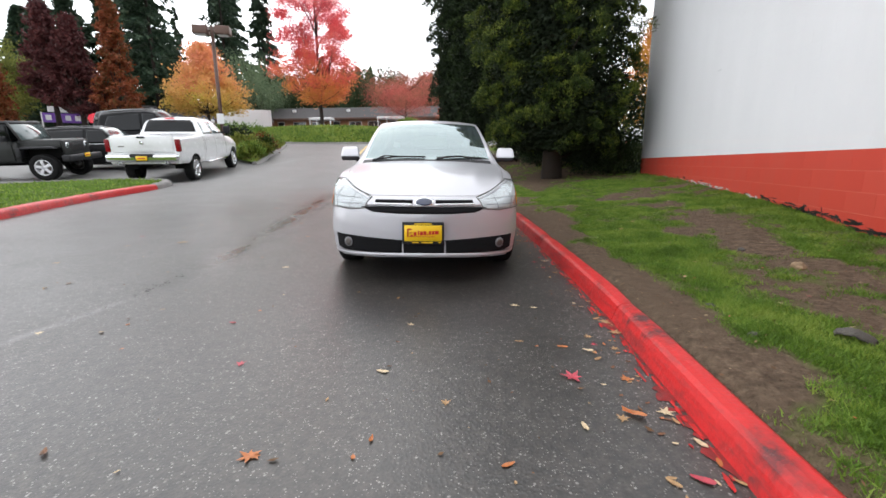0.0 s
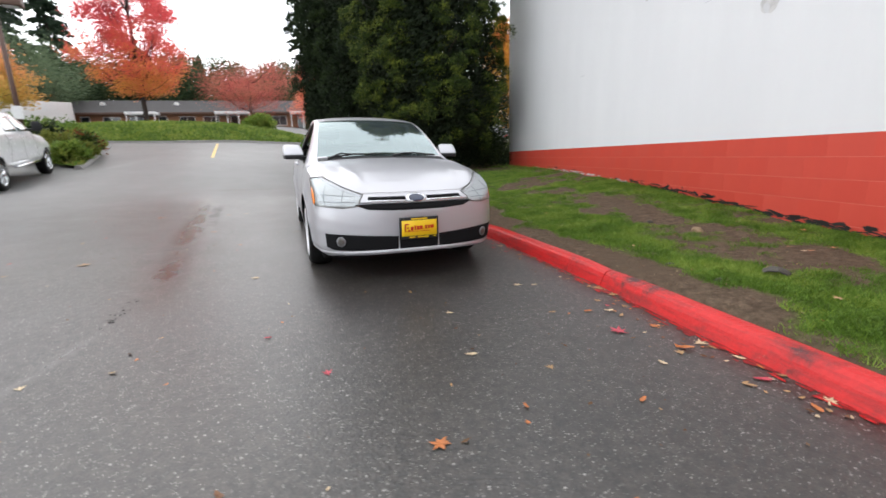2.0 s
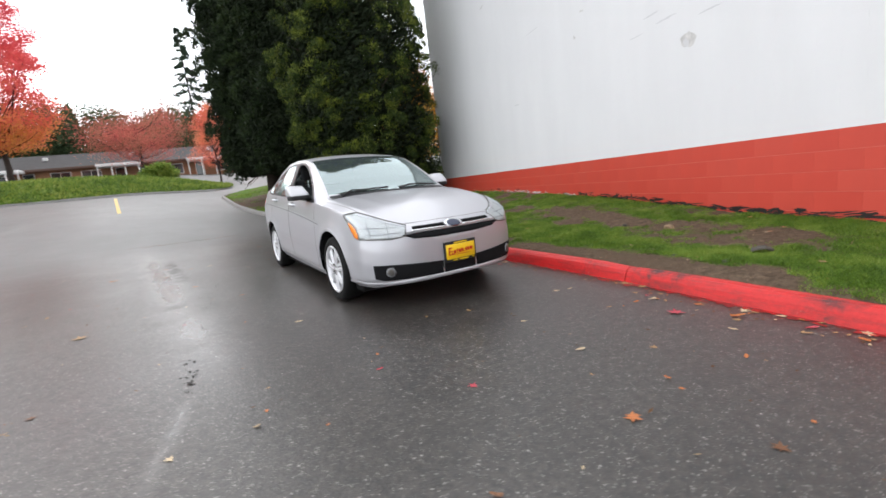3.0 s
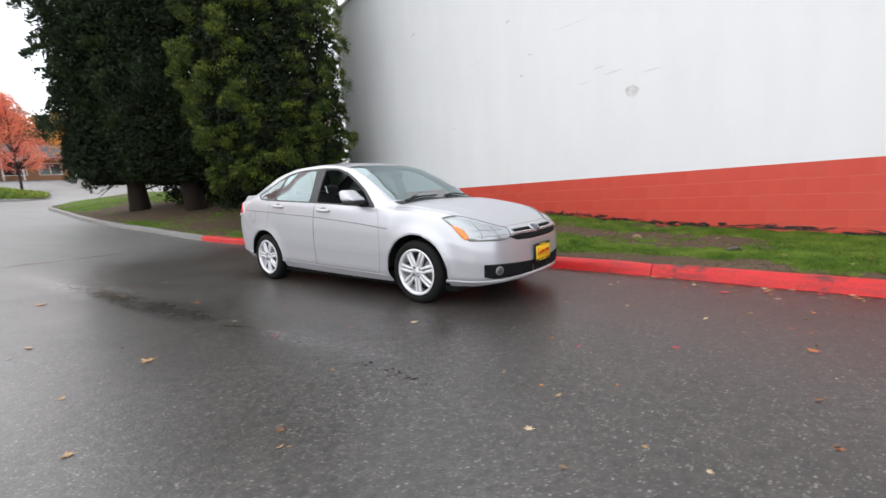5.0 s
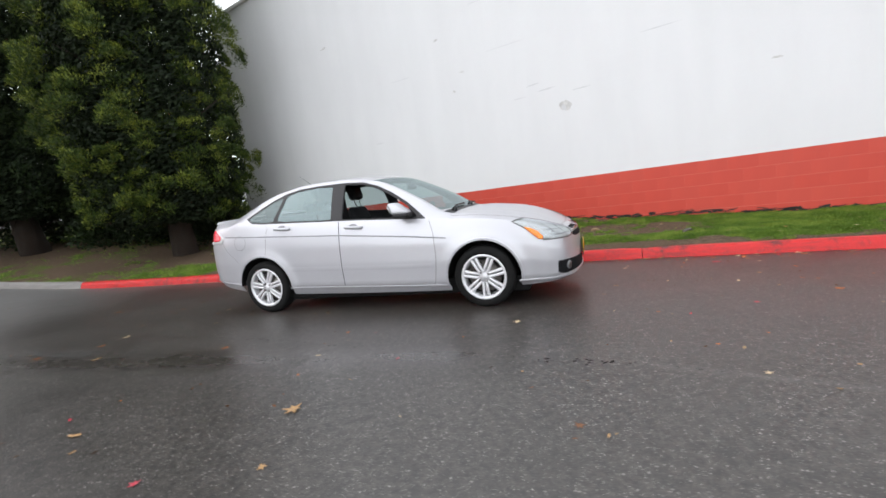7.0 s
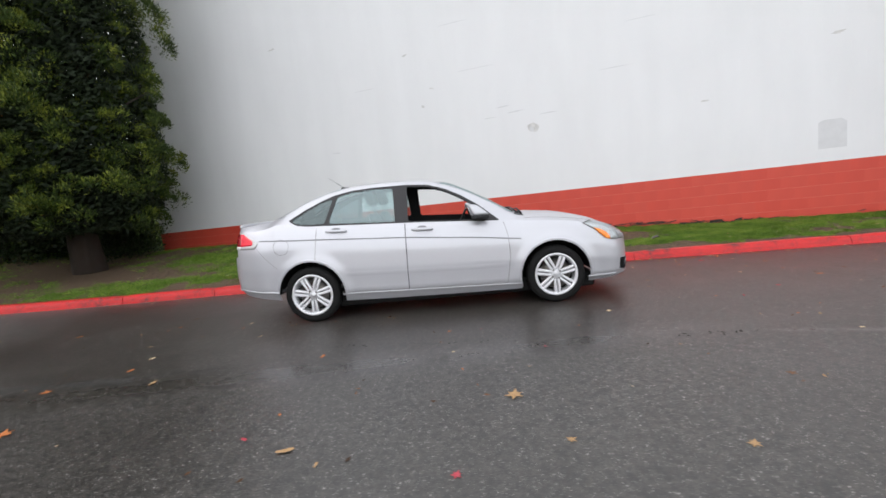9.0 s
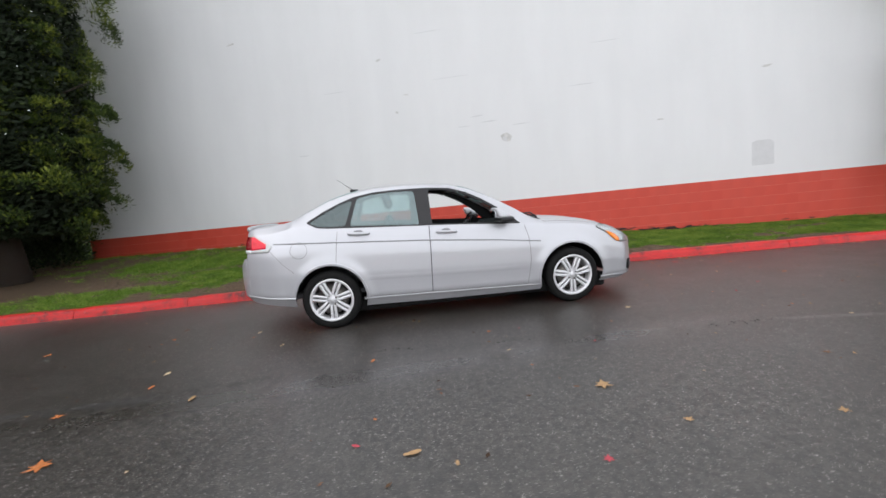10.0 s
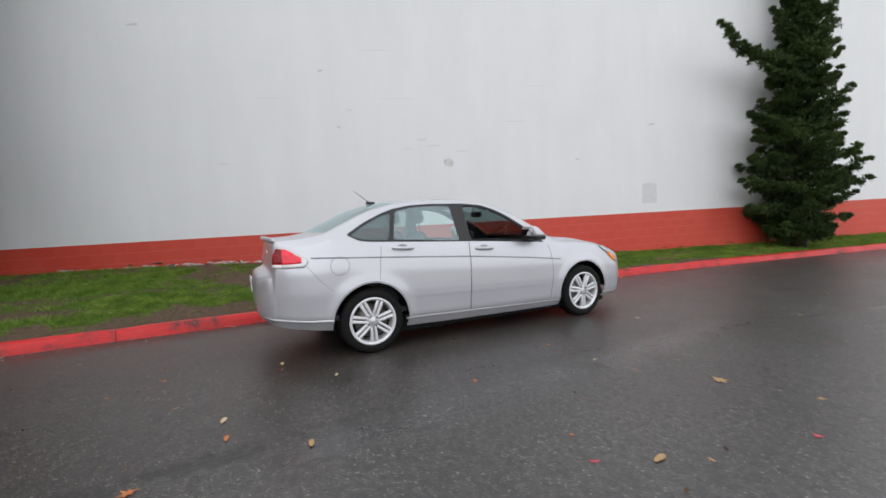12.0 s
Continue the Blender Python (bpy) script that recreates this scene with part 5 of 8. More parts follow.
    gr = part("grille", patch(skin, bar, front, 0.012, 0.02, 0.016, M_SILVER, "grille", rigid=True), car, "twin-bar grille with an oval badge")
    for sg in (-1, 1):
        slot = [(2.1, 0.09 * sg, 0.681), (2.1, 0.385 * sg, 0.682), (2.1, 0.39 * sg, 0.660), (2.1, 0.09 * sg, 0.656)]
        part("grille_slot", patch(skin, slot, front, 0.015, 0.02, 0.006, M_GRILLE, "grille_slot", rigid=True), gr)
        part("chrome_bar", patch(skin, [(2.1, 0.09 * sg, 0.655), (2.1, 0.40 * sg, 0.658), (2.1, 0.405 * sg, 0.650), (2.1, 0.09 * sg, 0.645)], front, 0.018, 0.02, 0.008, M_CHROME, "chrome_bar", rigid=True), gr)
    mouth = [(2.1, -0.50, 0.628), (2.1, -0.3, 0.632), (2.1, 0.3, 0.632), (2.1, 0.50, 0.628), (2.1, 0.40, 0.588), (2.1, 0.2, 0.578), (2.1, -0.2, 0.578), (2.1, -0.40, 0.588)]
    part("lower_grille", patch(skin, mouth, front, 0.004, 0.02, 0.008, M_GRILLE, "lower_grille", rigid=True), gr, "black lower grille")
    oval = lambda k: [(2.1, 0.080 * k * math.cos(t), 0.668 + 0.032 * k * math.sin(t)) for t in np.linspace(0, 2 * math.pi, 28)[:-1]]
    bd = part("badge", patch(skin, oval(1.0), front, 0.018, 0.014, 0.012, M_CHROME, "badge", rigid=True), car, "plain oval badge")
    part("badge_field", patch(skin, oval(0.82), front, 0.0205, 0.014, 0.004, M_BADGE, "badge_field", rigid=True), bd)
    centre = [(2.2, -0.165, 0.372), (2.2, 0.165, 0.372), (2.2, 0.160, 0.268), (2.2, -0.160, 0.268)]
    part("centre_intake", patch(skin, centre, front, 0.003, 0.02, 0.008, M_GRILLE, "centre_intake", rigid=True), fb, "black centre intake")
    fp = number_plate(car, pose(2.222, -0.005, 0.432, 0, 0, 0), M_TRIM, M_YELLOW, M_REDINK,
                      [(-0.118, 0.004, 0.010, 0.066), (-0.103, 0.032, 0.030, 0.010), (-0.096, 0.004, 0.022, 0.009), (-0.088, -0.018, 0.020, 0.012), (-0.062, -0.004, 0.022, 0.030), (-0.036, 0.002, 0.012, 0.036), (-0.012, 0.0, 0.022, 0.030),
                       (0.014, 0.002, 0.022, 0.030), (0.034, -0.010, 0.008, 0.009), (0.054, 0.004, 0.018, 0.028), (0.078, 0.005, 0.018, 0.028), (0.106, 0.007, 0.028, 0.026), (-0.01, -0.026, 0.20, 0.004)])
    for bar in ((0.0, 0.0735, 0.135, 0.011), (-0.06, -0.0735, 0.05, 0.009), (0.03, -0.0735, 0.09, 0.011), (0.128, -0.0735, 0.02, 0.009)):
        text_bars(fp, [bar], M_YELLOW, "frame_bar").matrix_basis = pose(0.0058, 0, 0)
    number_plate(car, pose(-2.292, 0, 0.665, 0, 3, 180), M_CHROME, M_WHITE_PAINT, M_FRAME, [(-0.09, 0, 0.03, 0.06), (-0.045, 0, 0.03, 0.06), (0.0, 0, 0.03, 0.06), (0.045, 0, 0.03, 0.06), (0.09, 0, 0.03, 0.06)])

    lip = []
    for k in range(25):
        y = -0.60 + 1.20 * k / 24
        e = abs(y) / 0.60
        lip.append((-2.150 + 0.045 * e ** 3, y, 1.105 - 0.012 * e ** 3))
    part("lid_lip", mesh_data("lid_lip", *rod(lip, [0.004 if k in (0, 24) else 0.024 for k in range(25)], 12), M_SILVER, True), car, "raised rear lip of the trunk lid")
    part("lid_badge", patch(skin, [(-2.13, 0.07 * math.cos(t), 0.965 + 0.028 * math.sin(t)) for t in np.linspace(0, 2 * math.pi, 22)[:-1]], (1, 0, 0), 0.006, 0.014, 0.006, M_CHROME, "lid_badge"), car, "plain oval badge")
    # wipers, antenna, inner fittings
    for pts in ([(0.985, -0.56, 0.0), (0.955, -0.30, 0.0), (0.965, -0.02, 0.0)], [(0.985, 0.10, 0.0), (0.93, 0.34, 0.0), (0.94, 0.58, 0.0)]):
        w = [(x, y, L.crown(x, y) + 0.016) for x, y, _ in pts]
        wip = part("wiper_blade", mesh_data("wiper_blade", *rod(w, 0.009, 6), M_TRIM, True), car)
        a = [(1.035, w[0][1] - 0.02, 0.985), w[1]]
        part("wiper_arm", mesh_data("wiper_arm", *rod([(1.02, w[0][1], L.crown(1.02, w[0][1]) + 0.012), (0.99, (w[0][1] + w[1][1]) / 2, L.crown(0.97, w[1][1]) + 0.032), w[1]], [0.012, 0.008, 0.006], 6), M_TRIM, True), wip)
    cowl_poly = [(1.03, -0.66, 0.98), (1.055, -0.3, 0.98), (1.06, 0, 0.98), (1.055, 0.3, 0.98), (1.03, 0.66, 0.98), (0.93, 0.66, 0.98), (0.985, 0.3, 0.98), (0.995, 0.0, 0.98), (0.985, -0.3, 0.98), (0.93, -0.66, 0.98)]
    part("cowl_panel", patch(skin, cowl_poly, (0, 0, -1), 0.003, 0.02, 0.004, M_TRIM, "cowl_panel"), car)
    ant = part("antenna", mesh_data("antenna", *rod([(-1.03, 0, 1.435), (-1.07, 0, 1.465), (-1.22, 0, 1.58)], [0.014, 0.0035, 0.0015], 8), M_TRIM, True), car)
    part("antenna_base", bm_data("antenna_base", rbox((0.10, 0.04, 0.03), 0.012, 2, (-1.03, 0, 1.438)), M_TRIM, True), ant)
    part("underbody", bm_data("underbody", rbox((3.3, 1.46, 0.16), 0.03, 2, (0.08, 0, 0.205)), M_WELL, True), car)
    part("dashboard", bm_data("dashboard", rbox((0.42, 1.36, 0.28), 0.08, 3, (0.72, 0, 0.80), (0.75, 0.98)), M_DASH, True), car)
    part("cabin_floor", bm_data("cabin_floor", rbox((2.6, 1.5, 0.05), 0.01, 1, (-0.45, 0, 0.36)), M_CLOTH), car)
    part("parcel_shelf", bm_data("parcel_shelf", rbox((0.42, 1.22, 0.04), 0.01, 1, (-1.50, 0, 1.05)), M_CLOTH), car)
    V, F = lathe([(0.17 + 0.014 * math.cos(t), 0.014 * math.sin(t)) for t in np.linspace(0, 2 * math.pi, 9)], 28, "z")
    sw = part("steering_wheel", mesh_data("steering_wheel", V, F, M_TRIM, True), car, m=pose(0.36, 0.36, 0.90, 0, -62, 0))
    part("wheel_hub", bm_data("wheel_hub", rbox((0.14, 0.20, 0.05), 0.02, 2, (0, 0, -0.01)), M_DASH, True), sw)
    part("wheel_spoke", bm_data("wheel_spoke", rbox((0.05, 0.33, 0.02), 0.008, 2), M_DASH, True), sw)
    for y in (-0.36, 0.36):
        car_seat(car, -0.22, y, 0.42)
    bench = new("rear_seat", None)
    bench.parent = car
    part("bench_cushion", bm_data("bench_cushion", rbox((0.5, 1.28, 0.18), 0.05, 3, (-0.95, 0, 0.52)), M_CLOTH, True), bench)
    part("bench_back", bm_data("bench_back", rbox((0.16, 1.26, 0.58), 0.06, 3, (0, 0, 0.29)), M_CLOTH, True), bench, m=pose(-1.20, 0, 0.55, 0, -22, 0))
    for y in (-0.38, 0.38):
        part("headrest", bm_data("headrest", rbox((0.09, 0.24, 0.15), 0.04, 3, (-1.40, y, 1.14)), M_CLOTH, True), bench)
    mv = part("rear_view_mirror", bm_data("rear_view_mirror", rbox((0.04, 0.22, 0.07), 0.015, 2, (0.34, 0, 1.27)), M_TRIM, True), car)
    add_wheels(car, wheel_meshes(0.306, 0.205, 0.220, 7, M_ALLOY, 0.030), [(x, 0.722 * s, hz) for x in hubs for s in (-1, 1)])
    return car


silver_sedan()


# ---- trees and shrubs ----
def blades(C, D, length, width, g, jitter=0.5, flat=0.0):
    """Leaf-shaped faces (four corners each) at the points C, pointing along D with some scatter."""
    n = len(C)
    d = D + g.normal(0, jitter, (n, 3))
    d[:, 2] -= flat * np.abs(d[:, 2])
    d /= np.linalg.norm(d, axis=1)[:, None] + 1e-9
    s = np.cross(d, g.normal(0, 1, (n, 3)))
    s /= np.linalg.norm(s, axis=1)[:, None] + 1e-9
    L = length * g.uniform(0.6, 1.3, (n, 1))
    W = width * g.uniform(0.6, 1.3, (n, 1))
    mid = C + d * L * 0.45
    return np.stack([C, mid + s * W / 2, C + d * L, mid - s * W / 2], axis=1).reshape(-1, 3)


def clumped(centres, outs, per, spread, length, width, g, jitter=0.6):
    """Leaves scattered through soft clouds round the centres."""
    C = np.repeat(centres, per, axis=0)
    O = np.repeat(outs, per, axis=0)
    off = g.normal(0, 1, (len(C), 3)) * spread
    D = O + off / (np.linalg.norm(off, axis=1)[:, None] + 1e-6) * 0.8
    return blades(C + off, D, length, width, g, jitter)


def billows(centres, outs, sizes, sub, per, length, width, g, flat=0.85, lift=0.30):
    """Rounded masses of foliage: each lobe carries smaller lobes on its upper and outer side, shingled with small sprays."""
    C = np.repeat(centres, sub, axis=0)
    O = np.repeat(outs, sub, axis=0)
    S = np.repeat(sizes, sub)[:, None]
    n = g.normal(0, 1, (len(C), 3)) * 0.75 + O
    n /= np.linalg.norm(n, axis=1)[:, None]
    C = C + n * S * 0.72 * (1, 1, flat)
    R = S * g.uniform(0.30, 0.52, (len(C), 1))
    C, O, R, n = (np.repeat(v, per, axis=0) for v in (C, O, R, n))
    m = g.normal(0, 1, (len(C), 3)) * 0.80 + O * 0.45 + n * 0.40 + (0, 0, 0.20)
    m /= np.linalg.norm(m, axis=1)[:, None]
    P = C + m * R * g.uniform(0.55, 1.05, (len(C), 1)) * (1, 1, flat)
    d = m * 0.55 + O * 0.35 + (0, 0, lift) + g.normal(0, 0.38, P.shape)
    d /= np.linalg.norm(d, axis=1)[:, None]
    s = np.cross(d, m + g.normal(0, 0.30, P.shape))
    s /= np.linalg.norm(s, axis=1)[:, None] + 1e-9
    L, W = length * g.uniform(0.6, 1.35, (len(P), 1)), width * g.uniform(0.6, 1.3, (len(P), 1))
    mid = P + d * L * 0.5
    return np.stack([P, mid + s * W / 2, P + d * L, mid - s * W / 2], axis=1).reshape(-1, 3)


def trunk_data(H, r0, g, lean=0.0, r1=0.03, sides=12, wob=0.06):
    pts, rad = [], []
    for i in range(11):
        t = i / 10
        pts.append((g.normal(0, wob) * (t > 0) + lean * t, g.normal(0, wob) * (t > 0), H * t - 0.3 * (t == 0)))
        rad.append(r0 * (1.35 if i == 0 else 1) * (1 - t) ** 0.8 + r1)
    return pts, rad, rod(pts, rad, sides)


def cedar(x, y, z, H, R, mat, seed, label, clumps=200, sub=7, per=70, low=0.9, leafL=0.20, leafW=0.075, spread=0.20, trunk_r=0.34, shape=None, squash=(1, 1)):
    """A dense evergreen: lobed branches of small sprays round a tapering trunk, with dark gaps between."""
    g = np.random.default_rng(seed)
    t = thing("cedar_tree", label, "tree", pose(x, y, z), group="cedars by the wall")
    pts, rad, tr = trunk_data(H * 0.93, trunk_r, g)
    part("trunk", mesh_data("trunk", *tr, M_BARK, True), t)
    prof = shape or pchip([(0, 0.55), (0.06, 0.86), (0.2, 1.0), (0.5, 0.92), (0.75, 0.62), (0.92, 0.25), (1, 0.04)])
    cs, os_, sz = [], [], []
    for i in range(clumps):
        h = low + 0.15 + (H - low - 0.3) * (i + g.uniform(0, 1)) / clumps
        f = (h - low) / (H - low)
        a = i * 2.39996 + g.normal(0, 0.25)
        size = spread * g.uniform(0.65, 1.35)
        wob = 1 + 0.10 * noise.noise((math.cos(a) * 1.7, math.sin(a) * 1.7, h * 0.55 + seed))
        r = max(0.05, R * prof(f) * wob * g.uniform(0.72, 1.04) - size * 0.80)
        cs.append((math.cos(a) * r * squash[0], math.sin(a) * r * squash[1], h))
        os_.append((math.cos(a) * 0.75, math.sin(a) * 0.75, 0.60))
        sz.append(size)
    part("crown", quads_data("crown", billows(np.array(cs), np.array(os_), np.array(sz), sub, per, leafL, leafW, g), mat), t)
    # inner sprays that close the crown, shade put into their near-black colour
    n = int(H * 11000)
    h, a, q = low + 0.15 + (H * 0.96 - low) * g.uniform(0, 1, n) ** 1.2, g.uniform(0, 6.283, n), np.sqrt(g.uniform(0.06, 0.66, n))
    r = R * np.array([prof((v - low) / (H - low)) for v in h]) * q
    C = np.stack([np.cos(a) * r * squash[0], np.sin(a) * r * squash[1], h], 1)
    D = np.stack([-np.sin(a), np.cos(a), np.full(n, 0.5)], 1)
    part("inner_foliage", quads_data("inner_foliage", blades(C, D, 0.14, 0.050, g, 0.6), M_INNER), t, "inner sprays in a near-black green that stands for shade")
    for i in range(26):
        h = low * 0.8 + (H * 0.8 - low) * i / 26
        f = max(0, (h - low) / (H - low))
        a = g.uniform(0, 2 * math.pi)
        rr = R * prof(f) * 0.8
        part("limb", mesh_data("limb", *rod([(0, 0, h), (math.cos(a) * rr * 0.5, math.sin(a) * rr * 0.5, h + 0.12 * rr), (math.cos(a) * rr, math.sin(a) * rr, h + 0.3 * rr)], [0.05, 0.03, 0.008], 5), M_BARK, True), t)
    return t


FULL = pchip([(0, 0.60), (0.05, 0.90), (0.14, 1.0), (0.5, 0.98), (0.72, 0.80), (0.9, 0.38), (1, 0.04)])
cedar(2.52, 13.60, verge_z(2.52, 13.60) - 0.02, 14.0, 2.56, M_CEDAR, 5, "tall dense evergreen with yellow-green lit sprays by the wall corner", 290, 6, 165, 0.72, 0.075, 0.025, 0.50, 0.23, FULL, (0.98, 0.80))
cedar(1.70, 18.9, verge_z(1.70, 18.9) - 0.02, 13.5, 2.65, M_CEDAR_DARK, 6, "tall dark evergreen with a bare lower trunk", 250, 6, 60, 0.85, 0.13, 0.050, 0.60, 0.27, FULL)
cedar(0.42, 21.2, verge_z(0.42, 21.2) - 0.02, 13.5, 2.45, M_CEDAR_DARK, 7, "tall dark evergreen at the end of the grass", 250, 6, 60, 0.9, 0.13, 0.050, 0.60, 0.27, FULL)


def bare_limbs(x, y, z, seed, n=7):
    """Dry low twigs drooping from the bare lower trunks."""
    g = np.random.default_rng(seed)
    pcs = []
    for i in range(n):
        a, r = g.uniform(0, 6.28), g.uniform(0.7, 1.3)
        pcs.append(rod([(0, 0, 1.3), (math.cos(a) * r * 0.5, math.sin(a) * r * 0.5, 1.05), (math.cos(a) * r, math.sin(a) * r, g.uniform(0.3, 0.7))], [0.03, 0.02, 0.006], 5))
    return thing("dry_branches", "bare drooping twigs round the foot of the evergreen", "branches", pose(x, y, z), mesh_data("dry_branches", *merge(pcs), M_BARK, True))


bare_limbs(1.70, 18.9, verge_z(1.70, 18.9), 3)
bare_limbs(0.30, 21.2, verge_z(0.30, 21.2), 4)


def shrub(x, y, z, rx, ry, h, mat, seed, label, n=60, per=60, L=0.09, W=0.05, group=""):
    g = np.random.default_rng(seed)
    t = thing("shrub", label, "shrub", pose(x, y, z - 0.03), group=group)
    a, v = g.uniform(0, 2 * math.pi, n), g.uniform(0.05, 1, n)
    q = np.sqrt(g.uniform(0.15, 1, n))
    cs = np.stack([np.cos(a) * rx * q * np.sqrt(1 - v * v * 0.85), np.sin(a) * ry * q * np.sqrt(1 - v * v * 0.85), h * v], 1)
    os_ = np.stack([np.cos(a) * 0.7, np.sin(a) * 0.7, 0.5 + v * 0.6], 1)
    part("foliage", quads_data("foliage", clumped(cs, os_, per, 0.14 * max(rx, h), L, W, g), mat), t)
    stems = merge([rod([(0, 0, 0), (math.cos(b) * rx * 0.3, math.sin(b) * ry * 0.3, h * 0.5), (math.cos(b) * rx * 0.6, math.sin(b) * ry * 0.6, h * 0.85)], [0.025, 0.016, 0.006], 5) for b in np.linspace(0, 6.28, 7)])
    part("stems", mesh_data("stems", *stems, M_BARK), t)
    return t


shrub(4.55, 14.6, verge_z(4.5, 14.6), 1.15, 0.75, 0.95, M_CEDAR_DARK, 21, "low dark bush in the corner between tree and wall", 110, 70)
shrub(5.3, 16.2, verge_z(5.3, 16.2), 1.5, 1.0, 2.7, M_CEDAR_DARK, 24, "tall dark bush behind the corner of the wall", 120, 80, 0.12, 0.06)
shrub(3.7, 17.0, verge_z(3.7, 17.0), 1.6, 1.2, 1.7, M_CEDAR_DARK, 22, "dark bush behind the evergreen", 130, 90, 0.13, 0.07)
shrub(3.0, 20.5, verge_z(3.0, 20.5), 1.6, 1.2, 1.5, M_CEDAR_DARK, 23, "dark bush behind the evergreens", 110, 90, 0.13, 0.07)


def juniper(x, y, z, seed):
    """A ragged wind-blown conifer against the wall: flat tiers of upswept sprays with long limbs thrown out along the wall."""
    g = np.random.default_rng(seed)
    t = thing("juniper_tree", "ragged dark green conifer growing against the wall", "tree", pose(x, y, z))
    pts, rad, tr = trunk_data(8.2, 0.13, g, 0.0, 0.02, 10, 0.05)
    part("trunk", mesh_data("trunk", *tr, M_BARK, True), t)
    prof = pchip([(0, 0.55), (0.3, 0.95), (0.8, 1.42), (1.7, 1.46), (2.5, 1.22), (3.4, 1.08), (4.3, 0.80), (5.2, 0.62), (6.5, 0.50), (8.2, 0.10)])
    cs, os_, sz, limbs = [], [], [], []

    def bough(a, h, reach, rise, fat, hook=0.12, spacing=0.62):
        """One limb that sweeps out and hooks up at its tip, carrying pads of foliage that thin towards the end."""
        dx, dy = math.cos(a) * 0.78, math.sin(a)
        n = max(4, int(reach / (fat * spacing)))
        limbs.append(rod([(0, 0, h - 0.1), (dx * reach * 0.5, dy * reach * 0.5, h + rise * 0.3), (dx * reach, dy * reach, h + rise)], [0.045, 0.028, 0.006], 5))
        for k in range(n + 3):
            q = 0.12 + 0.92 * k / (n + 2)
            s = fat * (1.10 - 0.80 * q ** 1.4) * g.uniform(0.75, 1.2)
            cs.append((dx * reach * q + g.normal(0, s * 0.25), dy * reach * q + g.normal(0, s * 0.25), h + rise * q ** 1.3 + hook * max(0.0, q - 0.8) * 5 + g.normal(0, s * 0.15)))
            os_.append((dx * 0.85, dy * 0.85, 0.35 + 0.9 * max(0.0, q - 0.7)))
            sz.append(s)

    for i in range(125):
        h = 0.12 + 7.6 * ((i + g.uniform(0, 1)) / 125) ** 1.18
        R = prof(h)
        bough(i * 2.39996 + g.normal(0, 0.3), h, R * g.uniform(0.66, 1.10), R * g.uniform(0.02, 0.32), 0.33 * min(1.0, 0.55 + R * 0.4), 0.06 * g.uniform(0.2, 1.8), 0.80)
    # long limbs along the wall
    west, east = math.pi * 0.5, -math.pi * 0.5
    bough(west, 4.40, 2.75, 0.40, 0.25, 0.30, 0.40)
    bough(west + 0.1, 4.12, 1.45, 0.10, 0.15, 0.04, 0.5)
    bough(east + 0.1, 4.55, 1.55, 1.65, 0.30, 0.10, 0.40)
    bough(east, 3.35, 1.25, 0.45, 0.19, 0.14, 0.5)
    bough(west, 3.02, 1.85, 0.12, 0.25, 0.10, 0.42)
    bough(west - 0.05, 2.62, 1.55, 0.05, 0.22, 0.02, 0.5)
    bough(east, 1.15, 1.55, 0.30, 0.28, 0.16, 0.5)
    bough(west, 1.40, 1.72, 0.22, 0.28, 0.10, 0.5)
    bough(west, 5.1, 1.05, 0.45, 0.20, 0.10, 0.5)
    part("crown", quads_data("crown", billows(np.array(cs), np.array(os_), np.array(sz), 6, 32, 0.085, 0.030, g, 0.55, 0.30), M_JUNIPER), t)
    tagged(part("branch_work", mesh_data("branch_work", *merge(limbs), M_BARK, True), t), kind="stuff")


juniper(1.38, -4.95, verge_z(1.38, -4.95) - 0.02, 31)


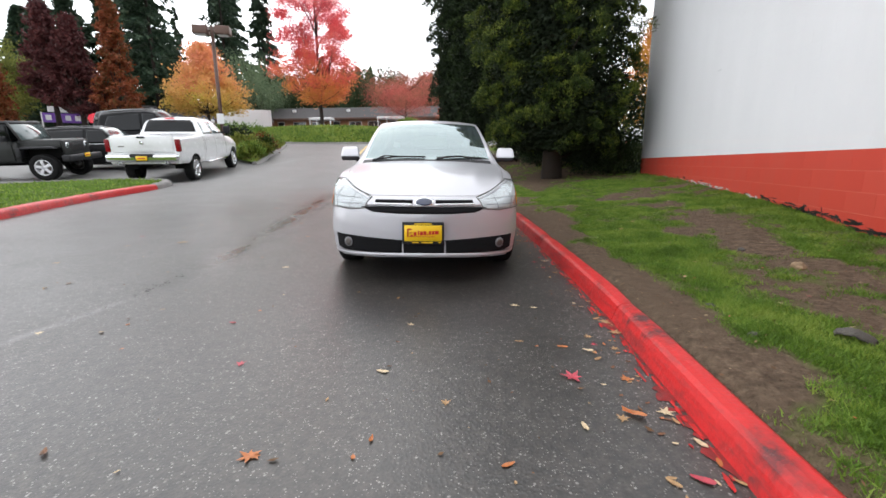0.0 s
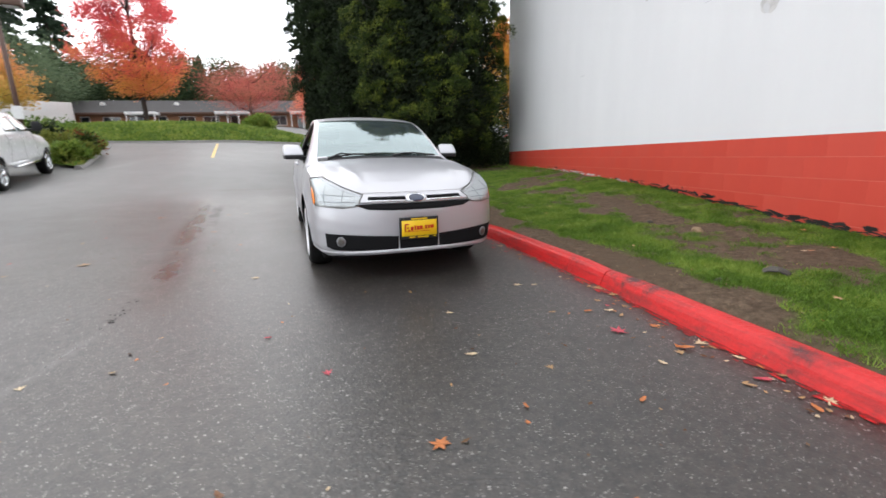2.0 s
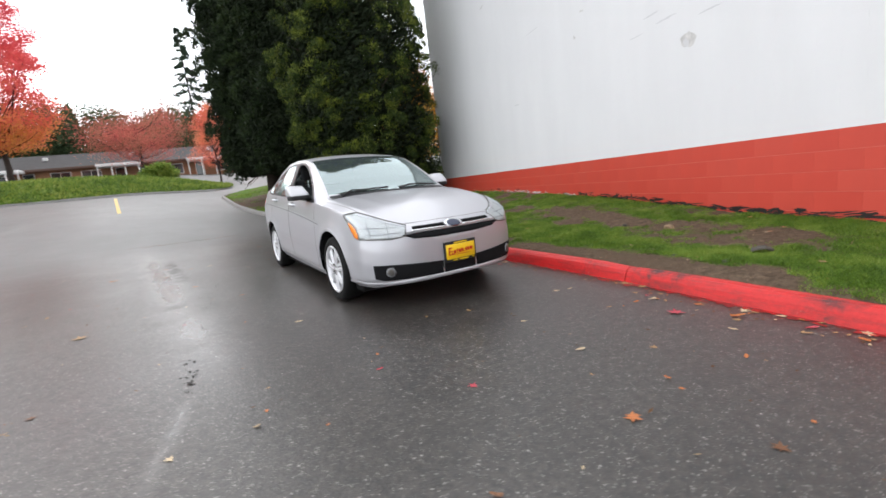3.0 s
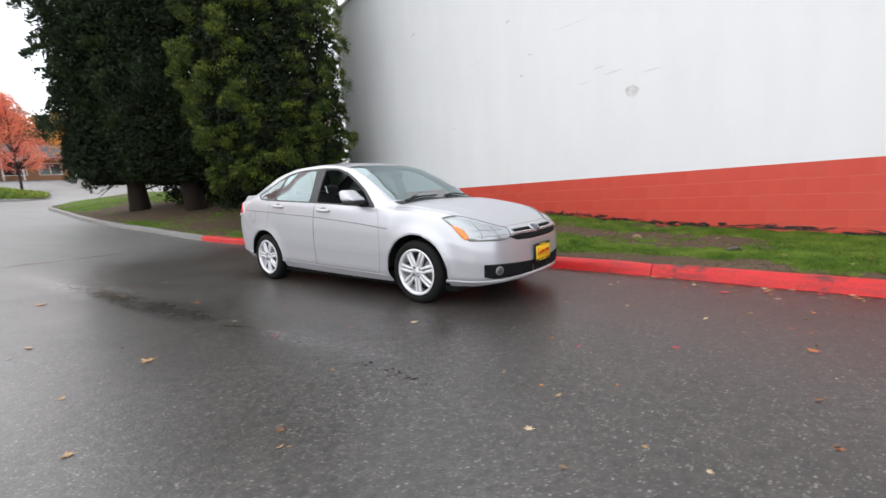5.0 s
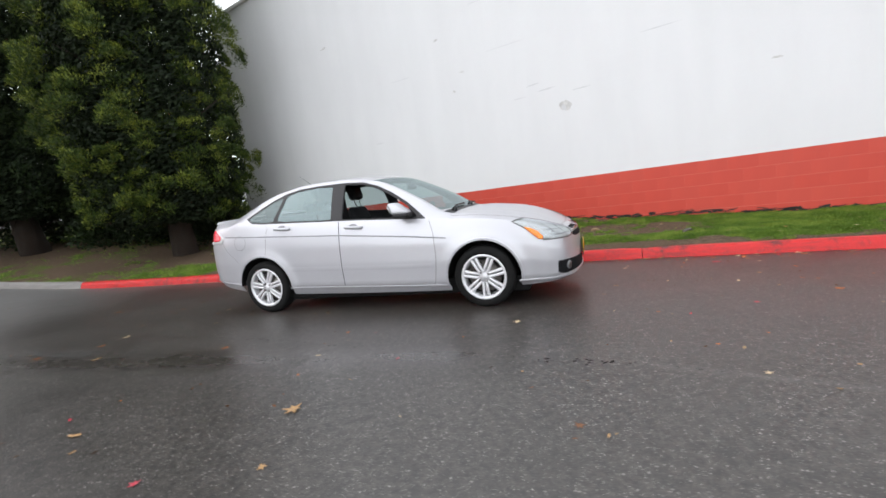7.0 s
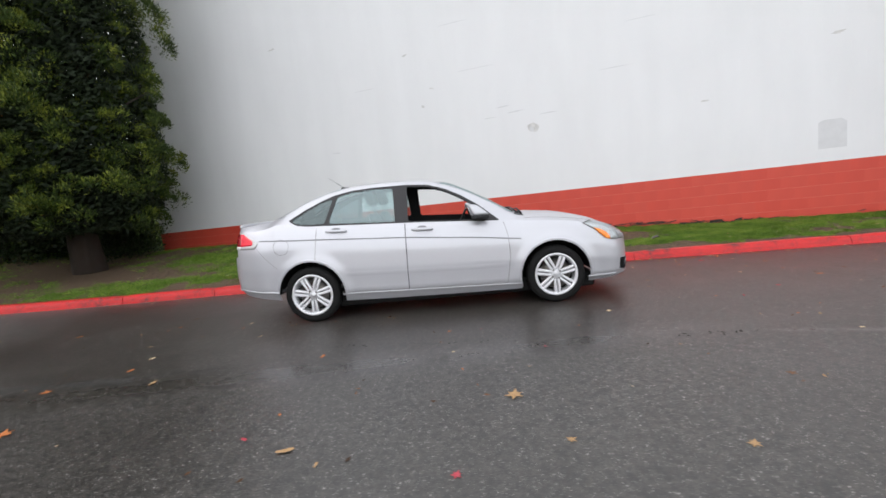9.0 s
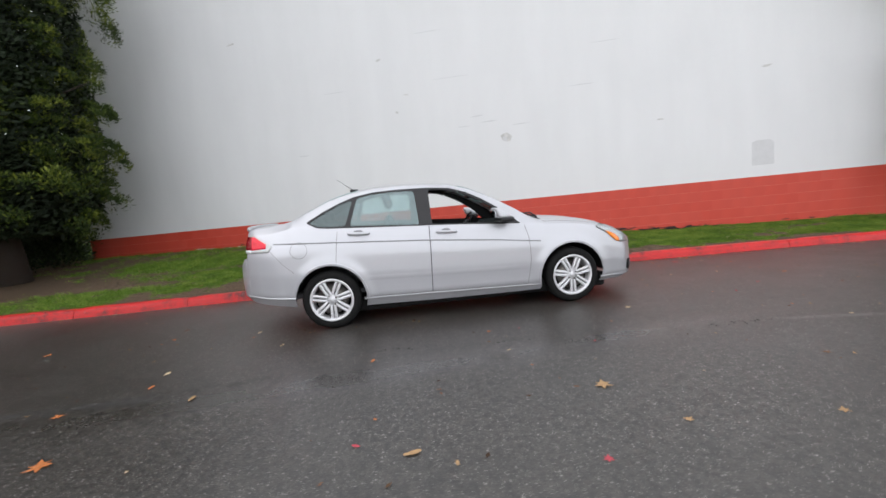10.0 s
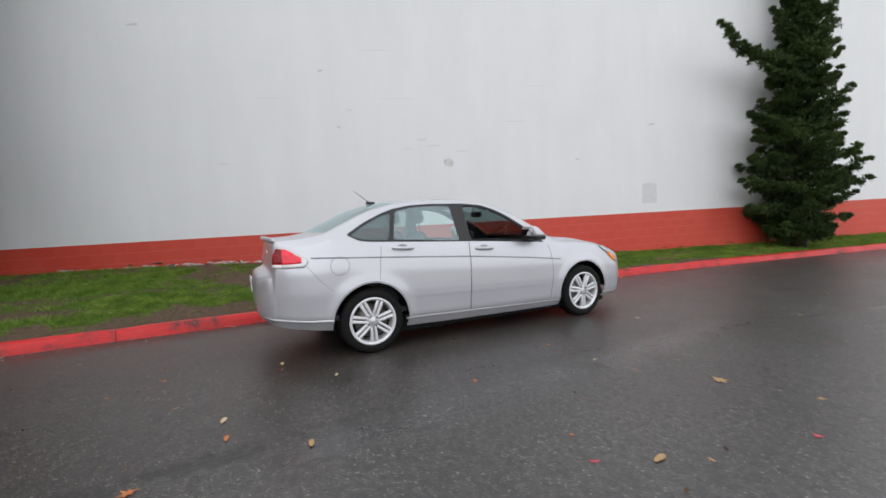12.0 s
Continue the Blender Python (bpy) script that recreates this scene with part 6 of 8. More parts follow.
def broadleaf(name, x, y, H, R, mat, seed, label, trunk_h=0.22, leaves=7000, leaf=0.22, upright=0.5, trunk_r=0.16, pointed=False, lean=0.0, group=""):
    """A deciduous tree: forking limbs that carry clumps of single leaves."""
    g = np.random.default_rng(seed)
    z = ground_z(x, y)
    t = thing(name, label, "tree", pose(x, y, z - 0.05), group=group)
    th = H * trunk_h
    pcs, tips = [rod([(0, 0, -0.3), (0.05, 0.02, th * 0.5), (0, 0, th), (lean, 0, H * 0.75)], [trunk_r * 1.3, trunk_r, trunk_r * 0.85, 0.03], 9)], []
    for i in range(0 if pointed else 18):
        a, h0 = g.uniform(0, 6.283), th + (H * 0.62 - th) * (i / 17) ** 1.1
        f = (h0 - th) / (H - th)
        rr = R * ((1.05 - f) if pointed else math.sqrt(max(0.05, 1 - (f * 1.25 - 0.25) ** 2))) * g.uniform(0.65, 1.0)
        end = np.array([math.cos(a) * rr, math.sin(a) * rr, h0 + rr * upright * g.uniform(0.6, 1.5)])
        mid = np.array([end[0] * 0.45, end[1] * 0.45, h0 + (end[2] - h0) * 0.3])
        pcs.append(rod([(0, 0, h0), tuple(mid), tuple(end)], [trunk_r * 0.45 * (1 - f * 0.6), trunk_r * 0.25, 0.012], 6))
        for q in np.linspace(0.35, 1, 6):
            tips.append((1 - q) ** 2 * np.array([0, 0, h0]) + 2 * q * (1 - q) * mid + q * q * end)
        for _ in range(3):
            b = g.uniform(0, 6.283)
            e2 = end * g.uniform(0.6, 0.95) + np.array([math.cos(b), math.sin(b), g.uniform(0.1, 0.8)]) * R * 0.3
            e2[2] = max(e2[2], th * 1.05)
            pcs.append(rod([tuple(mid * 0.4 + end * 0.6 * 0.9 + np.array([0, 0, h0 * 0.06])), tuple(e2)], [0.02, 0.006], 4))
            tips.append(e2)
    if pointed:
        tips = []
        count = int(150 * max(1, H / 13))
        for k in range(count):
            f = ((k + g.uniform(0, 1)) / count) ** 1.15
            a = g.uniform(0, 6.283)
            r = R * (1.0 - f) ** (0.42 if H > 18 else 0.75) * min(1.0, 0.55 + f * 4) * math.sqrt(g.uniform(0.12, 1)) * (1 + 0.18 * math.sin(3 * a + seed))
            tips.append(np.array([math.cos(a) * r + lean * f, math.sin(a) * r, th + (H - th) * f]))
        for q in tips[::3]:
            b0 = max(th * 0.9, q[2] - 0.35 * H * upright * 0.4 - math.hypot(q[0], q[1]) * upright)
            pcs.append(rod([(0, 0, b0), tuple(q * (0.55, 0.55, 0) + np.array([0, 0, b0 + (q[2] - b0) * 0.4])), tuple(q)], [0.05, 0.03, 0.01], 5))
    for k in range(10):
        tips.append(np.array([g.normal(0, 0.12 * (0.3 if pointed else 1)) * R, g.normal(0, 0.12) * R, H * (0.62 + 0.36 * k / 10)]))
    part("trunk", mesh_data("trunk", *merge(pcs), M_BARK, True), t, "dark branching trunk")
    tips = np.array(tips)
    per = max(4, leaves // len(tips))
    outs = tips - np.array([0, 0, H * 0.35])
    outs /= np.linalg.norm(outs, axis=1)[:, None] + 1e-6
    sp = R * (0.10 if pointed else 0.17)
    C = np.repeat(tips, per, axis=0) + g.normal(0, 1, (len(tips) * per, 3)) * (sp, sp, sp * 0.75)
    C = C[C[:, 2] > th * 0.8]
    part("crown", quads_data("crown", blades(C, g.normal(0, 1, C.shape) + (0, 0, -0.2), leaf, leaf * 0.8, g), mat), t)
    return t


def fir(x, y, H, R, seed, label="tall dark fir on the wooded hill", low=0.12, leaves=5200, sparse=1.0, base=None, mat=None, needle=1.0):
    """A far conifer: drooping whorls of needled branches that get shorter towards the tip."""
    g = np.random.default_rng(seed)
    t = thing("fir_tree", label, "tree", pose(x, y, ground_z(x, y) - 0.1 if base is None else base), group="firs on the hill")
    part("trunk", mesh_data("trunk", *rod([(0, 0, -0.5), (0, 0, H * 0.5), (0, 0, H)], [0.35, 0.2, 0.03], 7), M_BARK, True), t)
    nb = int(H * 5.0 * sparse)
    n = max(10, leaves // nb)
    Cs, Ds = [], []
    for i in range(nb):
        f = (i + g.uniform(0, 1)) / nb
        h = H * (low + (1 - low) * f)
        reach = R * (1.02 - f) ** 0.8 * g.uniform(0.65, 1.15)
        a = g.uniform(0, 6.283)
        q = g.uniform(0.1, 1, n)
        lat = g.normal(0, 0.13, n) * reach
        c, s = math.cos(a), math.sin(a)
        Cs.append(np.stack([c * reach * q - s * lat, s * reach * q + c * lat, h - reach * 0.28 * q ** 1.4 + g.normal(0, 0.12, n)], 1))
        Ds.append(np.tile((c * 0.8, s * 0.8, -0.45), (n, 1)))
    C, D = np.vstack(Cs), np.vstack(Ds)
    part("crown", quads_data("crown", blades(C, D, 0.62 * needle, 0.30 * needle, g, 0.45), mat or M_FIR), t)
    return t


# trees along the far side of the car park
broadleaf("maple_tree", -17.2, 50.2, 26.5, 4.5, M_RED_LEAF, 41, "tall scarlet autumn tree behind the grassy bank", 0.145, 78000, 0.17, 1.0, 0.22, True)
broadleaf("maple_tree", -8.4, 57.4, 8.8, 5.0, M_PINK_LEAF, 42, "spreading rusty-red maple before the low building", 0.20, 20000, 0.12, 0.45, 0.16)
broadleaf("maple_tree", -24.4, 39.9, 8.1, 4.1, M_CORAL_LEAF, 43, "golden and coral autumn maple beside the lamp post", 0.32, 20000, 0.20, 0.8, 0.15, True)
broadleaf("maple_tree", -1.3, 46.0, 7.0, 2.8, M_SALMON_LEAF, 44, "young salmon-red tree behind the end of the bank", 0.25, 12500, 0.10, 0.9, 0.08, True)
broadleaf("plum_tree", -33.9, 34.4, 10.8, 2.0, M_PLUM_LEAF, 45, "dark plum-red tree at the back of the car park", 0.36, 12500, 0.22, 1.2, 0.2, True)
broadleaf("plum_tree", -31.6, 34.3, 9.6, 2.1, M_PLUM_LEAF, 46, "dark plum-red tree at the back of the car park", 0.26, 13000, 0.22, 1.2, 0.2, True)
broadleaf("pear_tree", -28.1, 34.2, 10.7, 1.75, M_RUST_LEAF, 47, "narrow russet tree at the back of the car park", 0.18, 15000, 0.20, 1.3, 0.16, True)
broadleaf("pear_tree", -34.6, 29.6, 8.4, 2.0, M_RUST_LEAF, 48, "narrow russet tree at the back of the car park", 0.18, 12000, 0.20, 1.3, 0.16, True)
broadleaf("alder_tree", -42.8, 39.0, 10.2, 2.4, M_OLIVE_LEAF, 49, "yellow-green tree turning for autumn", 0.2, 15600, 0.16, 0.7, 0.2)
broadleaf("alder_tree", -35.0, 71.5, 11.3, 5.0, M_SAGE_LEAF, 50, "rounded blue-green tree behind the low building", 0.2, 18200, 0.20, 0.7, 0.2)
broadleaf("maple_tree", 17.0, 38.0, 10.5, 4.2, M_GOLD_LEAF, 51, "orange autumn tree beyond the corner of the wall", 0.2, 18200, 0.14, 0.7, 0.16)
broadleaf("maple_tree", 13.3, 32.8, 9.0, 3.2, M_GOLD_LEAF, 53, "golden autumn tree beyond the corner of the wall", 0.15, 15000, 0.16, 0.8, 0.16, True)
broadleaf("maple_tree", 6.5, 62.0, 8.0, 3.8, M_GOLD_LEAF, 52, "orange tree beside the far building", 0.2, 13000, 0.15, 0.7, 0.16)

# firs, big ones to the west and a long fringe behind the roofs
for i, (x, y, H, R) in enumerate([(-44, 60.5, 34, 5.2), (-45.5, 46, 14.0, 3.2), (-57, 55, 15.6, 4.2), (-62, 60, 16.4, 4.2), (-54.5, 74, 31, 4.6), (-44, 79, 33, 5.2), (-40, 86, 30, 4.4), (-47, 88, 34, 5.0),
                               (-61, 59, 17.0, 5.0), (-57.6, 62.5, 20.0, 5.2), (-54.2, 65.5, 22, 5.2), (-51, 68, 28, 5.4), (-66, 52, 15.5, 4.8), (-70, 45, 14.5, 4.6), (-48, 70, 13.5, 5.0)]):
    fir(x, y, H, R, 60 + i, leaves=11000, needle=1.15)
fir(-55.8, 84.0, 23, 2.6, 70, "thin ragged fir with gaps in its crown", 0.1, 2600, 0.5)
fir(-2.9, 100.3, 29.5, 4.2, 71, "tall ragged fir standing alone above the trees", 0.30, 7000, 0.80, needle=0.75)
g_ = random.Random(8)
for i in range(22):
    px = -34 + i * 2.5 + g_.uniform(-0.8, 0.8)
    fir(px, g_.uniform(94, 106), g_.uniform(10.5, 14.5) + (2.5 if i < 6 else 0), g_.uniform(3.2, 4.4), 80 + i, leaves=5600, needle=0.9, mat=M_WOOD)
for i, (x, y, H, R, m) in enumerate([(-38, 86, 15.0, 5.5, M_WOOD), (-33, 88, 15.0, 5.5, M_WOOD), (-26.5, 90, 14.5, 5.5, M_WOOD), (-20, 87, 14.5, 5.5, M_WOOD), (-14, 92, 14.5, 5.0, M_WOOD), (-10, 96, 15, 4.5, M_PINK_LEAF), (-6, 89, 14.0, 5.5, M_WOOD), (-1, 95, 15.0, 4.5, M_RUST_LEAF), (3, 90, 14.0, 5.5, M_WOOD), (10, 88, 14, 5.5, M_WOOD), (17, 88, 14, 5, M_WOOD)]):
    broadleaf("alder_tree", x, y, H * 0.87, R, m, 130 + i, "wood on the skyline behind the roofs", 0.10, 15000, 0.34, 0.7, 0.18)


# ---- parked vehicles ----
M_OPAQUE_GLASS = simple("dark_window", (0.006, 0.007, 0.008), 0.12, coat=0.0, vary=0.1, spec=0.3)
# paler copy of the glass, with the mirrored sky put into its colour
M_PALE_GLASS = simple("sky_lit_window", (0.10, 0.13, 0.13), 0.05, coat=1.0, vary=0.1)


def lofted_vehicle(name, label, m, tabs, paint, hubs, wheel_r, hz, panes, track, fine=0.05, arch=1.17, category="car", rims=M_ALLOY, group=""):
    """A parked vehicle further off: one lofted body with cut wheel arches, panes and lamps laid on its skin."""
    L = Loft(tabs, fine, (14, 8, 10))
    L.normals()
    skin = L.tree()
    X, Y, Z = L.centres().T
    R = wheel_r * arch
    hole = np.zeros(len(X), bool)
    for hx in hubs:
        a = (L.seg == 0) & (((X - hx) ** 2 + (Z - hz) ** 2 < R * R) | ((abs(X - hx) < R) & (Z < hz)))
        L.snap(a, [(hx + R * math.cos(t), hz + R * math.sin(t)) for t in np.linspace(-0.35, math.pi + 0.35, 40)], "xz", False, 0.06)
        hole |= a
    L.normals()
    car = thing(name, label, category, m, group=group)
    part("body", L.mesh("body", ~hole, paint, "both"), car)
    for e in (0, 1):
        part("end_panel", mesh_data("end_panel", *cap(L, e), paint), car)
    for nm, poly, way, mat, off in panes:
        part(nm, patch(skin, poly, way, off, 0.07, 0.02, mat, nm), car)
    for sg in (-1, 1):
        for hx in hubs:
            well(car, hx, hz, R + 0.01, (track - 0.32) * sg, (track + 0.06) * sg)
    add_wheels(car, wheel_meshes(wheel_r, 0.26, wheel_r * 0.66, 5, rims, 0.035), [(x, track * s, hz) for x in hubs for s in (-1, 1)], ("tyre", "rim", "brake_disc"))
    part("underbody", bm_data("underbody", rbox((L.x1 - L.x0 - 0.8, track * 1.5, 0.15), 0.03, 2, ((L.x0 + L.x1) / 2, 0, L.t["zb"](0) + 0.1)), M_WELL), car)
    return car, skin, L


def pickup():
    tabs = {
        "zt": [(-2.93, 1.36), (-2.90, 1.43), (-1.3, 1.44), (-1.08, 1.45), (-1.02, 1.62), (-0.93, 1.86), (-0.82, 1.91), (-0.3, 1.95), (0.3, 1.93), (0.6, 1.86), (1.25, 1.42), (1.36, 1.34), (2.3, 1.26), (2.6, 1.18), (2.72, 1.02), (2.78, 0.8)],
        "zb": [(-2.93, 0.62), (-1, 0.52), (2, 0.50), (2.7, 0.5), (2.78, 0.6)],
        "w": [(-2.93, 0.955), (-2.85, 0.985), (0, 0.985), (1.8, 0.99), (2.3, 0.96), (2.6, 0.88), (2.74, 0.7), (2.78, 0.5)],
        "zs": [(-2.93, 1.33), (-1.1, 1.36), (-0.9, 1.35), (0.9, 1.31), (1.4, 1.22), (2.3, 1.12), (2.6, 1.02), (2.78, 0.72)],
        "ws": [(-2.93, 0.93), (-2.85, 0.95), (0, 0.94), (1.4, 0.92), (2.3, 0.86), (2.6, 0.75), (2.78, 0.4)],
        "zr": [(-2.93, 1.35), (-1.1, 1.42), (-1.0, 1.58), (-0.92, 1.80), (-0.3, 1.88), (0.3, 1.86), (0.6, 1.79), (1.25, 1.36), (1.36, 1.28), (2.3, 1.20), (2.78, 0.78)],
        "wr": [(-2.93, 0.90), (-1.1, 0.90), (-1.0, 0.84), (-0.9, 0.72), (0.3, 0.70), (0.6, 0.72), (1.25, 0.84), (1.4, 0.82), (2.3, 0.74), (2.78, 0.3)],
    }
    panes = [("rear_window", [(-1.0, -0.66, 1.84), (-1.0, 0.66, 1.84), (-1.0, 0.78, 1.48), (-1.0, -0.78, 1.48)], (1, 0, 0), M_OPAQUE_GLASS, 0.012),
             ("windscreen", [(0.58, -0.62, 1.82), (0.58, 0.62, 1.82), (1.22, 0.74, 1.44), (1.22, -0.74, 1.44)], (-0.5, 0, -0.86), M_PALE_GLASS, 0.012)]
    for sg in (-1, 1):
        rw = [(-0.85, 0.85, 1.40), (-0.02, 0.85, 1.38), (-0.02, 0.8, 1.80), (-0.75, 0.8, 1.79)]
        fw = [(0.08, 0.85, 1.38), (0.98, 0.85, 1.36), (0.55, 0.8, 1.74), (0.08, 0.8, 1.80)]
        for nm, q in (("rear_door_window", rw), ("front_door_window", fw)):
            panes.append((nm, [(x, y * sg, z) for x, y, z in q], (0, -sg, 0), M_PALE_GLASS, 0.010))
    car, skin, L = lofted_vehicle("pickup_truck", "white crew-cab pickup truck parked beside the island", seat_on_ground(-10.07, 15.0, 102.4), tabs, M_WHITE_PAINT, (-1.87, 1.90), 0.39, 0.385, panes, 0.83, category="truck", rims=M_CHROME)
    tg = part("tailgate", bm_data("tailgate", rbox((0.05, 1.62, 0.46), 0.02, 2, (-2.945, 0, 1.185)), M_WHITE_PAINT, True), car)
    part("tailgate_handle", bm_data("tailgate_handle", rbox((0.02, 0.22, 0.05), 0.008, 2, (-2.975, 0, 1.375)), M_TRIM, True), tg)
    part("tailgate_badge", bm_data("tailgate_badge", rbox((0.015, 0.12, 0.11), 0.03, 2, (-2.975, 0, 1.22), (1, 0.6)), M_CHROME, True), tg, "plain chrome badge")
    part("badge_bar", bm_data("badge_bar", rbox((0.01, 0.16, 0.03), 0.004, 1, (-2.975, 0.55, 1.12)), M_DISC, True), tg)
    bp = part("rear_bumper", bm_data("rear_bumper", rbox((0.22, 1.90, 0.20), 0.05, 3, (-3.02, 0, 0.80)), M_CHROME, True), car, "chrome step bumper")
    part("bumper_step", bm_data("bumper_step", rbox((0.16, 0.62, 0.10), 0.02, 2, (-3.06, 0, 0.87)), M_TRIM, True), bp)
    number_plate(car, pose(-3.14, 0.0, 0.80, 0, 0, 180), M_TRIM, M_YELLOW, M_REDINK, [(0, 0, 0.2, 0.03)])
    for sg in (-1, 1):
        part("exhaust_tip", mesh_data("exhaust_tip", *lathe([(0.05, -0.06), (0.05, 0.06), (0.04, 0.06), (0.04, -0.06)], 14), M_CHROME, True), car, m=pose(-3.0, 0.62 * sg, 0.66, 0, 0, 90))
        part("tail_lamp", bm_data("tail_lamp", rbox((0.14, 0.13, 0.36), 0.025, 2, (-2.885, 0.925 * sg, 1.14)), M_DEEPRED, True), car)
        mir = part("door_mirror", bm_data("door_mirror", rbox((0.12, 0.24, 0.28), 0.05, 2, (0.95, 1.12 * sg, 1.50)), M_TRIM, True), car)
        part("mirror_arm", bm_data("mirror_arm", rbox((0.06, 0.2, 0.06), 0.015, 1, (0.95, 0.97 * sg, 1.40)), M_TRIM, True), mir)
        for hx_, hz_ in ((-0.72, 1.22), (0.22, 1.22)):
            part("door_handle", bm_data("door_handle", rbox((0.2, 0.03, 0.04), 0.012, 2, (hx_, 0.995 * sg, hz_)), M_WHITE_PAINT, True), car)
        for pts in ([(0.03, 0.98, 1.36), (0.03, 0.98, 0.62)], [(-0.92, 0.98, 1.38), (-0.92, 0.98, 0.8)], [(1.08, 0.98, 1.3), (1.08, 0.98, 0.62)], [(-1.05, 0.98, 1.42), (-1.05, 0.98, 0.56)]):
            part("shut_line", ribbon(skin, [(x, y * sg, z) for x, y, z in pts], (0, -sg, 0), 0.012, 0.003, M_FRAME, "shut_line", 0.08), car)
        part("running_board", bm_data("running_board", rbox((1.9, 0.12, 0.06), 0.02, 2, (0, 0.98 * sg, 0.50)), M_CHROME, True), car)
    part("roof_lamp", bm_data("roof_lamp", rbox((0.04, 0.32, 0.035), 0.012, 2, (-0.95, 0, 1.90)), M_REDLENS, True), car, "red high brake lamp")


pickup()


def off_roader():
    """A square-cut four-wheel drive, seen from its front corner."""
    car = thing("off_road_car", "dark grey square-cut off-road car with a flat grille", "car", seat_on_ground(-14.8, 13.15, 14))
    P = lambda nm, size, at, mat=M_GREY_PAINT, bev=0.03, taper=None, parent=None, label="": part(nm, bm_data(nm, rbox(size, bev, 2, at, taper), mat, True), parent or car, label)
    P("tub", (2.75, 1.52, 0.62), (-0.55, 0, 0.86))
    P("hood", (1.22, 1.34, 0.26), (1.35, 0, 1.10), bev=0.05, taper=(0.98, 0.94))
    P("engine_bay", (1.20, 1.10, 0.40), (1.33, 0, 0.85), M_WELL)
    gr = P("grille", (0.06, 1.30, 0.46), (1.98, 0, 0.98), bev=0.025)
    for k in range(7):
        P("grille_slot", (0.02, 0.055, 0.30), (2.012, (k - 3) * 0.098, 1.00), M_TRIM, 0.01, parent=gr)
    for sg in (-1, 1):
        lamp = part("headlamp", mesh_data("headlamp", *lathe([(0.0, 0.03), (0.07, 0.025), (0.088, 0.0), (0.092, -0.04)], 20), M_LENS, True), car, m=pose(2.01, 0.47 * sg, 1.05, 0, 0, -90))
        part("lamp_bowl", mesh_data("lamp_bowl", *lathe([(0.0, -0.01), (0.08, 0.012), (0.09, 0.0)], 20), M_CHROME, True), lamp)
        P("front_fender", (0.98, 0.34, 0.07), (1.42, 0.79 * sg, 1.00), M_TRIM, 0.03, (0.85, 0.95))
        P("fender_tail", (0.12, 0.32, 0.30), (0.92, 0.79 * sg, 0.86), M_TRIM, 0.03)
        P("rear_fender", (0.95, 0.30, 0.07), (-1.45, 0.80 * sg, 1.00), M_TRIM, 0.03, (0.85, 0.95))
        d = P("front_door", (0.95, 0.06, 0.60), (0.22, 0.765 * sg, 0.90), bev=0.02)
        P("door_handle", (0.14, 0.04, 0.035), (-0.12, 0.80 * sg, 1.10), M_TRIM, 0.01, parent=d)
        P("door_hinge", (0.08, 0.03, 0.04), (0.68, 0.80 * sg, 1.10), M_GREY_PAINT, 0.01, parent=d)
        P("rear_door", (0.80, 0.06, 0.60), (-0.68, 0.765 * sg, 0.90), bev=0.02)
        for x, w in ((0.20, 0.82), (-0.68, 0.72), (-1.52, 0.80)):
            P("side_window", (w, 0.03, 0.42), (x, 0.715 * sg, 1.47), M_OPAQUE_GLASS, 0.02)
        P("door_mirror", (0.10, 0.20, 0.16), (0.62, 0.92 * sg, 1.28), M_TRIM, 0.03)
        P("roof_pillar", (0.07, 0.06, 0.56), (-0.24, 0.70 * sg, 1.47), M_TRIM, 0.015)
    P("hard_top", (2.68, 1.42, 0.08), (-0.62, 0, 1.76), M_TRIM, 0.035, (0.98, 0.96))
    P("top_shell", (2.62, 1.40, 0.54), (-0.64, 0, 1.45), M_OPAQUE_GLASS, 0.03, (0.97, 0.95))
    ws = part("windscreen", bm_data("windscreen", rbox((0.03, 1.30, 0.52), 0.015, 1), M_PALE_GLASS, True), car, m=pose(0.80, 0, 1.47, 0, -24, 0))
    for y in (-0.68, 0.68):
        part("screen_post", bm_data("screen_post", rbox((0.06, 0.07, 0.60), 0.015, 1), M_GREY_PAINT, True), ws, m=pose(0, y, 0))
    part("screen_header", bm_data("screen_header", rbox((0.06, 1.42, 0.06), 0.015, 1), M_GREY_PAINT, True), ws, m=pose(0, 0, 0.29))
    P("front_bumper", (0.24, 1.75, 0.20), (2.12, 0, 0.66), M_TRIM, 0.04)
    P("rear_bumper", (0.2, 1.6, 0.2), (-2.02, 0, 0.66), M_TRIM, 0.04)
    P("underbody", (3.4, 0.9, 0.2), (0, 0, 0.55), M_WELL)
    number_plate(car, pose(2.25, 0.0, 0.72), M_TRIM, M_YELLOW, M_REDINK, [(0, 0, 0.2, 0.03)])
    add_wheels(car, wheel_meshes(0.40, 0.26, 0.235, 5, M_ALLOY, 0.05), [(x, 0.80 * s, 0.40) for x in (-1.475, 1.475) for s in (-1, 1)], ("tyre", "rim", "brake_disc"))


off_roader()


